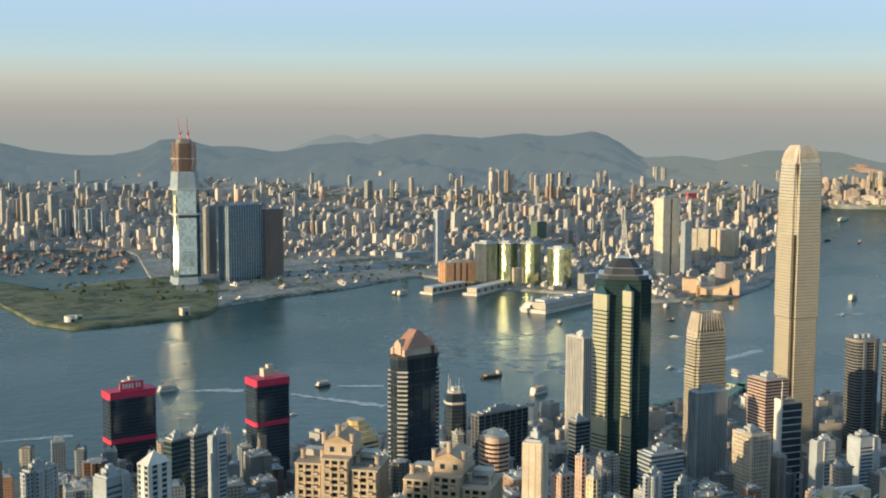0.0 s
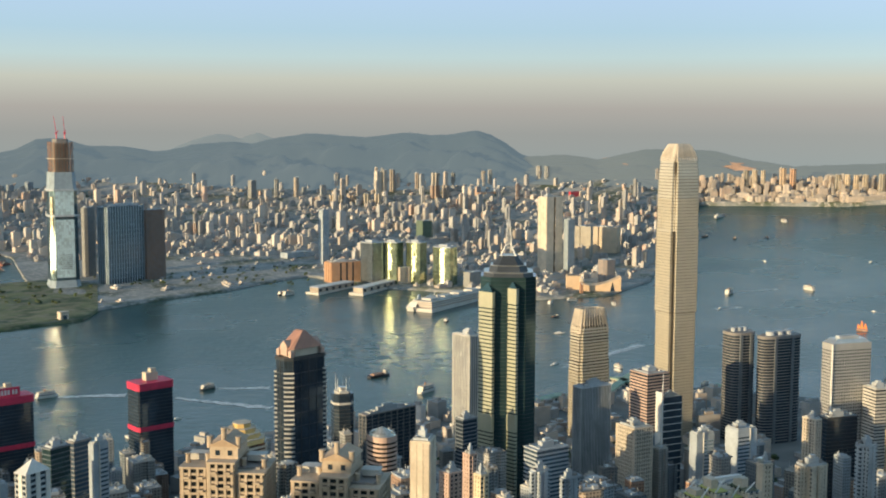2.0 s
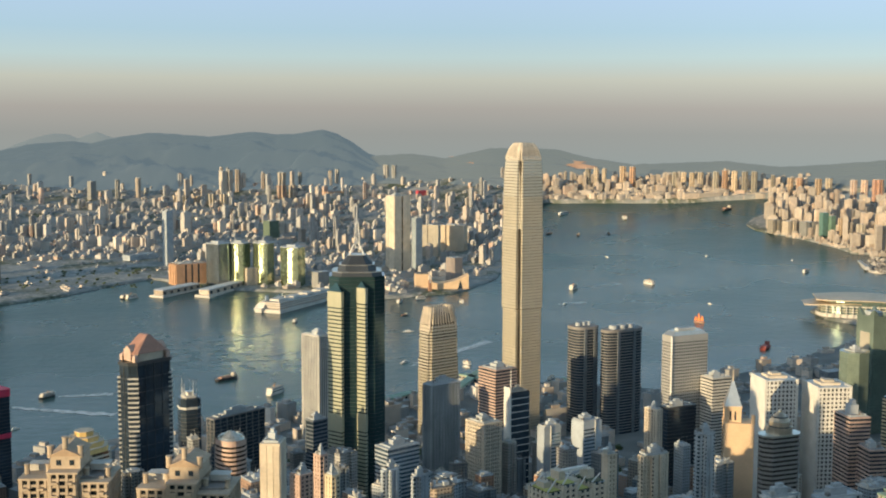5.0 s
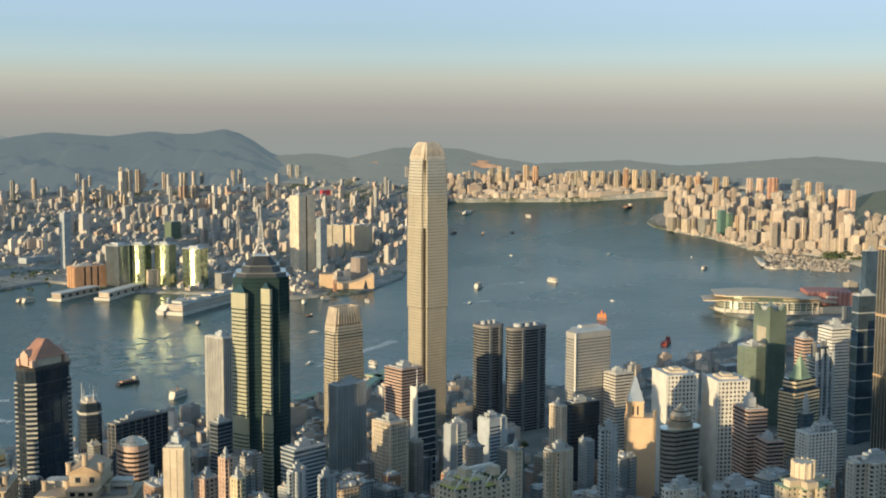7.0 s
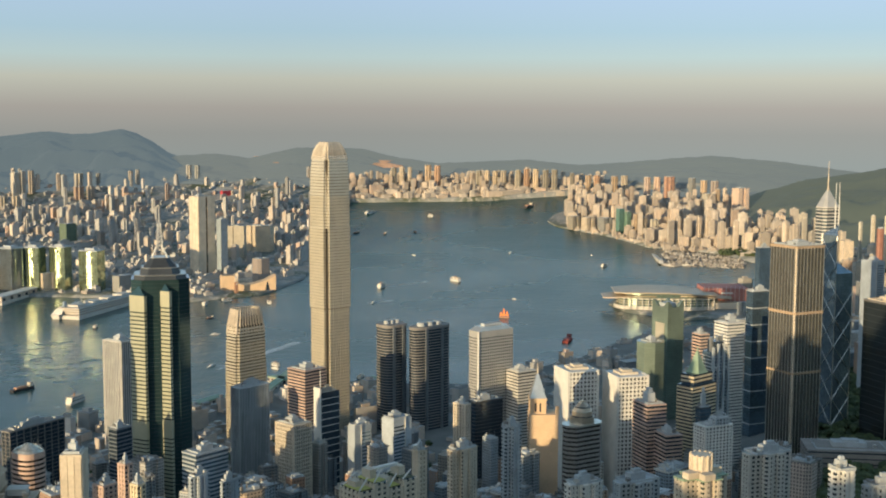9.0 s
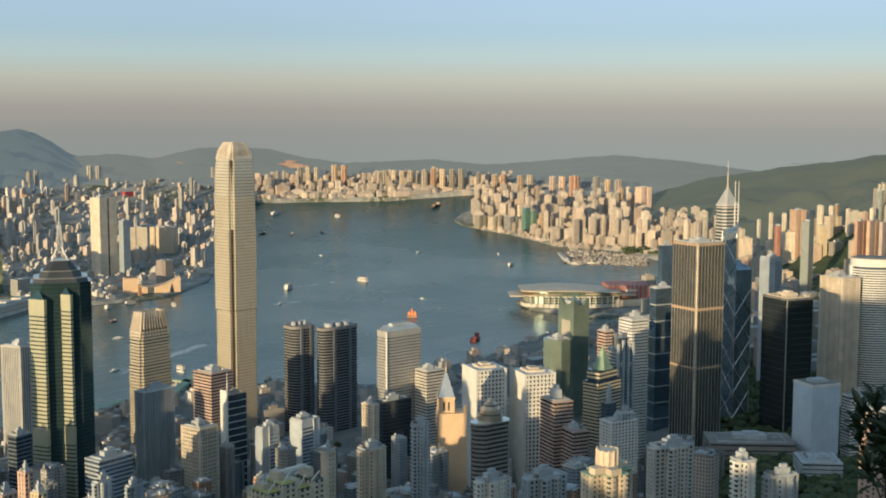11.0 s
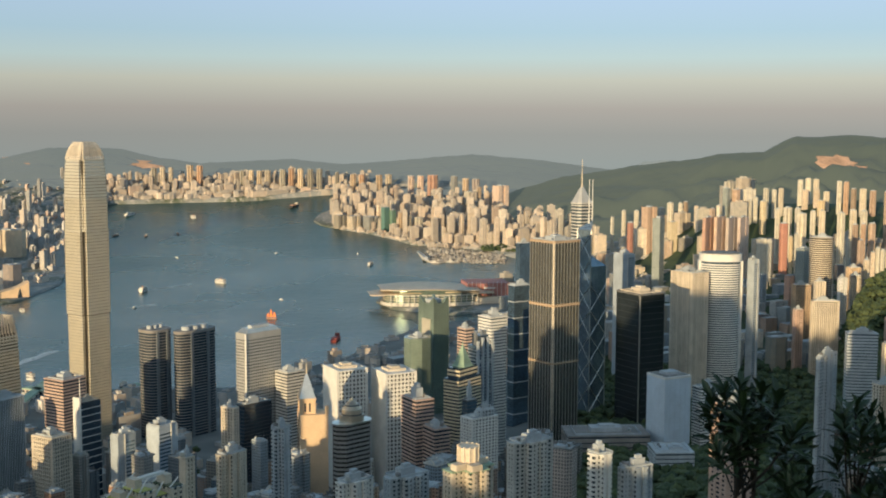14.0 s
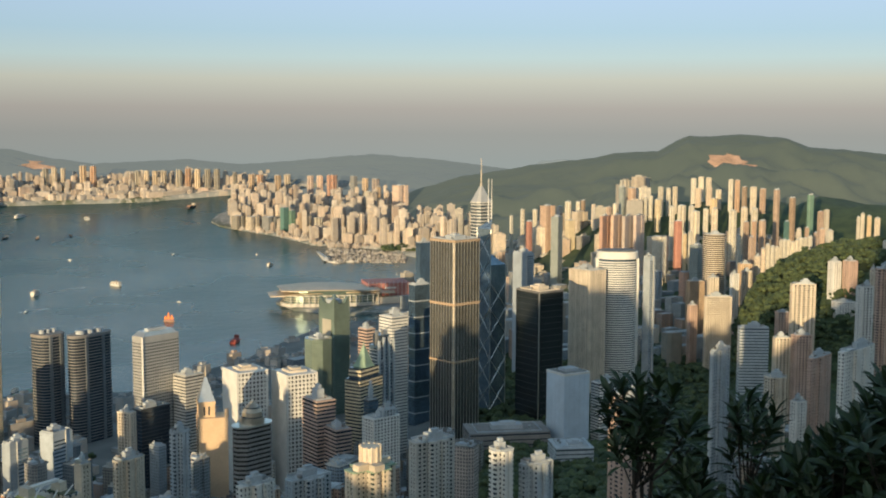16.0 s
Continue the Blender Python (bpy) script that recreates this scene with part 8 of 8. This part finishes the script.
for name, rows in JOINED.items():
    verts, faces = [], []
    for az, d, w, dep, tall, rot, shape in rows:
        k, at = shrink(d), spot(az, d, base_height(az, d))
        c, s = math.cos(radians(rot - az)), math.sin(radians(rot - az))
        plan = SHAPES[shape][0]
        for poly, sx, sy, z0, z1 in ((plan, w, dep, -6, tall), (rect(0.4, 0.5), w, dep, tall, tall + 4.5)):
            n, b = len(poly), len(verts)
            for z in (z0, z1):
                for x, y in poly:
                    x, y = x * sx * k, y * sy * k
                    verts.append((at.x + x * c - y * s, at.y + x * s + y * c, at.z + z * k))
            faces += [(b + j, b + (j + 1) % n, b + n + (j + 1) % n, b + n + j) for j in range(n)]
            faces.append(tuple(range(b + n, b + 2 * n)))
    me = bpy.data.meshes.new(name)
    me.from_pydata(verts, [], faces)
    me.materials.append(FACE_EAST if "east" in name else FACE_SUN_GOLD if "bay" in name else FACE_STUFF)
    tagged(new(name, me), "low sheds and old roofs along the quays" if "quay" in name else "dense mass of pale apartment blocks across the town", "town", kind="stuff")

# low neighbours that fill the streets of the near shore
near_rnd = random.Random(4)
NEAR_FACES = (NEAR_GREY, NEAR_WHITE, NEAR_CREAM, NEAR_GREY, NEAR_WHITE, NEAR_BROWN, NEAR_CREAM)
made = 0
for _ in range(1400):
    az = near_rnd.uniform(18.5, 99)
    d = near_rnd.uniform(680, 1520)
    if d > curve(az, ISLAND_SHORE) - 90:
        continue
    if 80 < az < 92.5:
        continue
    el = near_rnd.uniform(-18.2, -15.2) if az < 79 else near_rnd.uniform(-17.5, -13.6)
    top = HEIGHT + d * math.tan(radians(el))
    ground = base_height(az, d)
    if not 14 < top - ground < 120 or not clear_of(az, d, 34):
        continue
    block(az, d, near_rnd.uniform(15, 27), near_rnd.uniform(14, 24), top, az - 16 + near_rnd.gauss(0, 6), NEAR_FACES[made % 7], made % 4,
          hash_pick(made, ("crowded old apartment block with roof clutter", "grey-blue apartment block deep in shade", "stained tenement block between towers")), "old town blocks", "tenement_block")
    made += 1
    if made > 130:
        break
for _ in range(2600):
    az = near_rnd.uniform(18.5, 80)
    d = near_rnd.uniform(640, 1480)
    if d > curve(az, ISLAND_SHORE) - 90:
        continue
    top = HEIGHT + d * math.tan(radians(near_rnd.uniform(-18.6, -14.4)))
    if not 12 < top - base_height(az, d) < 110 or not clear_of(az, d, 15):
        continue
    block(az, d, near_rnd.uniform(9, 16), near_rnd.uniform(9, 16), top, az - 16 + near_rnd.gauss(0, 8), NEAR_FACES[made % 7], (0, 2, 3)[made % 3],
          hash_pick(made, ("narrow old walk-up block with a cluttered roof", "thin stained apartment block in the shade", "small pale tenement squeezed between towers")), "old town blocks", "tenement_block")
    made += 1
    if made > 290:
        break
# sheds and low quayside buildings
for _ in range(150):
    az = near_rnd.uniform(32, 77)
    d = near_rnd.uniform(1240, curve(az, ISLAND_SHORE) - 30)
    if clear_of(az, d, 40):
        block(az, d, near_rnd.uniform(22, 46), near_rnd.uniform(16, 30), near_rnd.uniform(14, 34), near_rnd.choice((34, 38, 42)), NEAR_FACES[_ % 7], 0, "low building near the ferry quays", "quayside blocks", "quayside_building", "building")

# ---- trees, shelter boats and the shrubs by the path ----
LEAF, nt, p = nodes("shrub_leaf")
info = nt.nodes.new("ShaderNodeObjectInfo")
nt.links.new(mix(nt, info.outputs["Random"], (0.016, 0.034, 0.010), (0.034, 0.060, 0.018)), p.inputs["Base Color"])
p.inputs["Roughness"].default_value = 0.5
LEAF_MASS, nt, p = nodes("shrub_foliage")
nt.links.new(mix(nt, nt.nodes.new("ShaderNodeNewGeometry").outputs["Random Per Island"], (0.013, 0.028, 0.008), (0.030, 0.054, 0.016)), p.inputs["Base Color"])
p.inputs["Roughness"].default_value = 0.5
CANOPY, nt, p = nodes("tree_canopy")
c = mix(nt, nt.nodes.new("ShaderNodeNewGeometry").outputs["Random Per Island"], (0.030, 0.050, 0.020), (0.085, 0.110, 0.042))
nt.links.new(scaled(nt, c, grime(nt, 3, 0.6, 1.2)), p.inputs["Base Color"])
p.inputs["Roughness"].default_value = 0.9
BARK = paint("shrub_bark", (0.045, 0.035, 0.028), 0.9, size=0.3)

ICO = bmesh.new()
bmesh.ops.create_icosphere(ICO, subdivisions=1, radius=1)
ICO_V = [v.co.copy() for v in ICO.verts]
ICO_F = [tuple(v.index for v in f.verts) for f in ICO.faces]
ICO.free()
tree_rnd = random.Random(8)


def canopy(name, count, pick, size, label):
    """A wood: many ragged crowns, each of several lumps, joined."""
    verts, faces = [], []
    for _ in range(count):
        az, d = pick()
        x, y = flat(az, d)
        z = island_height(az, d) if d < curve(az, ISLAND_SHORE) else 5.0
        for _ in range(4):
            r = tree_rnd.uniform(*size)
            px, py, pz = x + tree_rnd.gauss(0, r * 0.7), y + tree_rnd.gauss(0, r * 0.7), z + r * tree_rnd.uniform(0.4, 1.3)
            k, b = shrink(d), len(verts)
            for v in ICO_V:
                q = tree_rnd.uniform(0.62, 1.25) * r
                verts.append((px * k + v.x * q * k, py * k + v.y * q * k, HEIGHT + (pz + v.z * q * 0.8 - HEIGHT) * k))
            faces += [tuple(b + i for i in f) for f in ICO_F]
    me = bpy.data.meshes.new(name)
    me.from_pydata(verts, [], faces)
    me.materials.append(CANOPY)
    tagged(new(name, me), label, "trees", kind="stuff")


canopy("wood_on_spur", 5200, lambda: (tree_rnd.uniform(91.5, 103), tree_rnd.uniform(1500, 2350)), (2.4, 5), "dense green wood covering the hillside spur")
canopy("park_trees", 2000, lambda: (tree_rnd.uniform(80, 95), tree_rnd.uniform(880, 2080)), (4, 7), "dark park trees between the shaded towers")
canopy("headland_trees", 46, lambda: (tree_rnd.uniform(21, 29), tree_rnd.uniform(2950, 3330)), (2.5, 4.5), "scrubby trees on the grassy headland")
canopy("reclamation_trees", 80, lambda: (tree_rnd.uniform(29, 39), tree_rnd.uniform(3180, 3620)), (2, 3.5), "scrub on the reclaimed land")
canopy("harbourside_trees", 260, lambda: (tree_rnd.uniform(36, 76), tree_rnd.uniform(1300, 1590)), (3, 5), "small street trees behind the quays")
canopy("bayside_trees", 260, lambda: (tree_rnd.uniform(75.4, 78.2), tree_rnd.uniform(4060, 4230)), (3, 6), "park trees behind the boat shelter")


def scar(az, d, el, w, tall, label):
    """A bare quarried face on the hillside: ragged, pulled out to one side, stepped in benches."""
    ob = thing("quarry_face", az, d, label, "quarry", HEIGHT + d * math.tan(radians(el)), 0)
    bm = bmesh.new()
    n, rings = 26, []
    for k in (1.0, 0.72, 0.42, 0.15):
        row = []
        for i in range(n):
            q = 6.2832 * i / n
            r = k * (0.72 + 0.5 * lump(math.cos(q) * 3, math.sin(q) * 3, 1.6, az) + 0.3 * max(0, math.cos(q - 2.7)) ** 3)
            x, z = r * math.cos(q) * w / 2, r * (math.sin(q) - 0.25 * math.cos(q)) * tall / 2
            row.append(bm.verts.new((x, z * 1.6 - 10 * (1 - k) + 5 * lump(x / 20, z / 20, 1.0, k), z)))
        rings.append(row)
    for lo, hi in zip(rings, rings[1:]):
        for i in range(n):
            bm.faces.new((lo[i], lo[(i + 1) % n], hi[(i + 1) % n], hi[i]))
    bm.faces.new(rings[-1])
    part("rock_face", bm, ROCK, ob)


ROCK = paint("bare_rock", (0.46, 0.29, 0.20), 0.95, vary=0.3, size=60)

# moored boats in the two typhoon shelters: hull and cabin each, far too many to count
def shelter(name, count, az0, az1, near, far, label, size, mat=None):
    verts, faces, r = [], [], random.Random(3)
    for _ in range(count):
        az = r.uniform(az0, az1)
        d = r.uniform(near(az), far(az))
        at, k, m = spot(az, d, 0), shrink(d), r.uniform(*size)
        q = r.uniform(0, 6.28)
        c, s = math.cos(q), math.sin(q)
        for x0, x1, y, z0, z1 in ((-0.5, 0.5, 0.16, -0.02, 0.1), (-0.3, 0.15, 0.11, 0.1, 0.24), (-0.05, 0.0, 0.015, 0.1, r.uniform(0.3, 0.6))):
            b = len(verts)
            for z in (z0, z1):
                for x, yy in ((x0, -y), (x1, -y), (x1 + 0.06, 0), (x1, y), (x0, y)):
                    X, Y = x * m * k, yy * m * k
                    verts.append((at.x + X * c - Y * s, at.y + X * s + Y * c, at.z + z * m * k))
            faces += [(b + j, b + (j + 1) % 5, b + 5 + (j + 1) % 5, b + 5 + j) for j in range(5)] + [tuple(range(b + 5, b + 10))]
    me = bpy.data.meshes.new(name)
    me.from_pydata(verts, [], faces)
    me.materials.append(mat or BOATS)
    tagged(new(name, me), label, "boats", kind="stuff")


BOATS, nt, p = nodes("moored_boats")
hue = nt.nodes.new("ShaderNodeValToRGB")
hue.color_ramp.interpolation = "CONSTANT"
for i, (at, col) in enumerate(((0, (0.30, 0.28, 0.26)), (0.2, (0.15, 0.085, 0.07)), (0.45, (0.09, 0.105, 0.12)), (0.65, (0.19, 0.16, 0.14)), (0.8, (0.24, 0.085, 0.06)), (0.9, (0.06, 0.06, 0.07)))):
    stop = hue.color_ramp.elements[i] if i < 2 else hue.color_ramp.elements.new(at)
    stop.position, stop.color = at, (*col, 1)
nt.links.new(nt.nodes.new("ShaderNodeNewGeometry").outputs["Random Per Island"], hue.inputs[0])
nt.links.new(hue.outputs[0], p.inputs["Base Color"])
BOATS_PALE, nt, p = nodes("white_yachts")
nt.links.new(mix(nt, nt.nodes.new("ShaderNodeNewGeometry").outputs["Random Per Island"], (0.12, 0.10, 0.09), (0.55, 0.50, 0.44)), p.inputs["Base Color"])
shelter("shelter_boats_west", 150, 18.5, 25.2, lambda a: 3560, lambda a: 4260, "working boats and lighters crowded in a typhoon shelter", (15, 36))
shelter("shelter_boats_east", 420, 72.85, 76.6, lambda a: 3740, lambda a: 4230 - 70 * (a - 72.85), "white yachts and launches crowded behind a breakwater", (11, 24), BOATS_PALE)


def leaf_mesh(length, wide):
    """A narrow blade, folded along its rib and drooping at the tip."""
    bm = bmesh.new()
    rows = []
    for i in range(6):
        u = i / 5
        w = wide * math.sin(math.pi * min(0.985, 0.05 + 0.93 * u ** 1.5)) ** 0.8
        z = length * (0.10 * u - 0.22 * u * u)
        rows.append([bm.verts.new((u * length, -w, z + w * 0.35)), bm.verts.new((u * length, 0, z)), bm.verts.new((u * length, w, z + w * 0.35))])
    for a, b in zip(rows, rows[1:]):
        bm.faces.new((a[0], b[0], b[1], a[1]))
        bm.faces.new((a[1], b[1], b[2], a[2]))
    return mesh_of("leaf", bm, LEAF)


LEAVES = [leaf_mesh(0.100, 0.0150), leaf_mesh(0.088, 0.0135), leaf_mesh(0.070, 0.0115)]
shrub_rnd = random.Random(21)


def shrub(az, d, tips, label, leaves_each=18, single=260, stems=3):
    """A shrub: a few stems fork up from the slope, a rosette of blades at every tip; the nearest blades are single parts. tips: bearing, angle, distance."""
    root = Vector((*flat(az, d), island_height(az, d)))
    ob = tagged(new("shrub"), label, "shrub")
    ob.location = root
    verts, faces, made = [], [], 0
    places = [Vector((*flat(a, r), HEIGHT + r * math.tan(radians(e)))) - root for a, e, r in tips]
    mid = sum(places, Vector()) / len(places)
    low = min(p.z for p in places)
    forks = []
    for i in range(stems):
        fork = Vector((mid.x, mid.y, low)) * 0.92 + Vector((shrub_rnd.uniform(-0.05, 0.05), shrub_rnd.uniform(-0.05, 0.05), shrub_rnd.uniform(-0.06, 0.0)))
        bm = bmesh.new()
        bend = fork * 0.5 + Vector((shrub_rnd.uniform(-0.06, 0.06), shrub_rnd.uniform(-0.06, 0.06), 0))
        tube(bm, (0, 0, -0.1), bend, 0.011, 6)
        tube(bm, bend, fork, 0.009, 6)
        part("stem", bm, BARK, ob)
        forks.append(fork)
    wood = bmesh.new()
    for i, tip in enumerate(places):
        fork = forks[i % stems]
        joint = fork.lerp(tip, 0.6) + Vector((0, 0, -0.03))
        tube(wood, fork, joint, 0.0045, 4)
        tube(wood, joint, tip, 0.0035, 4)
        axis = (tip - joint).normalized() + Vector((0, 0, 0.8))
        frame_m = axis.to_track_quat("Z", "Y").to_matrix().to_4x4()
        for j in range(leaves_each):
            turn = 2.4 * j + shrub_rnd.uniform(-0.3, 0.3)
            lift = 0.15 + 1.05 * j / leaves_each + shrub_rnd.uniform(-0.25, 0.25)
            m = Matrix.Translation(tip - axis * 0.06 * (1 - j / leaves_each)) @ frame_m @ Euler((shrub_rnd.uniform(-0.5, 0.5), -lift, turn)).to_matrix().to_4x4()
            me = LEAVES[shrub_rnd.randrange(3)]
            if made < single:
                leaf = new("leaf", me)
                leaf.parent, leaf.matrix_basis = ob, m
                made += 1
            else:
                b = len(verts)
                verts += [m @ v.co for v in me.vertices]
                faces += [tuple(b + k for k in f.vertices) for f in me.polygons]
    part("twig_growth", wood, BARK, ob)["kind"] = "stuff"
    if verts:
        me = bpy.data.meshes.new("foliage")
        me.from_pydata(verts, [], faces)
        me.materials.append(LEAF_MASS)
        part("foliage", me, None, ob)["kind"] = "stuff"
    return ob


def crown(n, az, el, half_az, half_el, d):
    """Tips spread over a rounded crown, thicker above."""
    out = []
    for _ in range(n):
        q, r = shrub_rnd.uniform(0, 6.2832), shrub_rnd.random() ** 0.5
        out.append((az + half_az * r * math.cos(q), el + half_el * r * math.sin(q), d + shrub_rnd.uniform(-0.16, 0.16)))
    return out


def cloud(n, az0, az1, top, low, d0, d1):
    out = []
    for _ in range(n):
        a = shrub_rnd.uniform(az0, az1)
        out.append((a, shrub_rnd.uniform(low, top(a)), shrub_rnd.uniform(d0, d1)))
    return out


# shrubs beside the path
ROSETTES = [(86.57, -12.77), (87.11, -12.25), (87.84, -12.11), (88.86, -12.18), (89.59, -12.52), (89.29, -13.32), (87.99, -13.06), (87.27, -13.62), (88.55, -14.02), (86.89, -15.14), (87.76, -14.71), (90.43, -14.0), (90.82, -14.5), (89.94, -14.47), (86.45, -13.58)]
shrub(88.2, 5.1, [(a, e, 4.8 + 0.12 * math.sin(7 * a)) for a, e in ROSETTES] + crown(9, 88.0, -13.6, 1.1, 1.0, 4.8), "dark evergreen shrub with narrow leaves in rosettes", 21, 280, 3)
UPRIGHT = [(93.1, -12.54), (92.6, -13.09), (93.77, -12.97), (94.34, -13.24), (93.4, -13.75), (94.11, -14.01), (92.82, -14.22), (93.69, -14.68), (92.31, -14.9)]
shrub(93.2, 5.0, [(a, e, 4.8 + 0.1 * math.sin(9 * a)) for a, e in UPRIGHT], "small evergreen shrub with upright leaf rosettes", 18, 160, 2)
shrub(90.6, 5.0, crown(7, 90.6, -16.6, 0.8, 0.6, 4.8), "low evergreen shrub at the foot of taller ones", 15, 100, 2)
MASS = ((86.5, -18.6), (88.4, -17.6), (89.8, -17.2), (91.2, -16.9), (92.5, -17.0), (93.8, -16.3), (95.1, -15.3), (96.1, -14.5), (97.1, -13.9), (98.2, -12.9), (98.9, -11.6), (99.9, -10.5), (106, -9.8))
shrub(92.0, 4.8, cloud(130, 86.5, 95.0, lambda a: curve(a, MASS), -20.5, 4.3, 5.2), "dense dark shrub mass spilling down the slope", 16, 0, 4)
shrub(97.0, 4.8, cloud(300, 93.5, 101.5, lambda a: curve(a, MASS), -20.5, 4.2, 5.2), "dense dark evergreen thicket beside the path", 16, 0, 4)
shrub(103, 4.6, cloud(200, 98.0, 106, lambda a: curve(a, MASS) + 0.3, -20, 4.0, 5.0), "tall dark shrub at the edge of the path", 16, 0, 4)
scar(92.2, 5350, -1.72, 250, 110, "bare orange quarry face on the green hillside")
scar(57.6, 9750, -1.72, 1300, 150, "pale pink quarried hillside beyond the town")
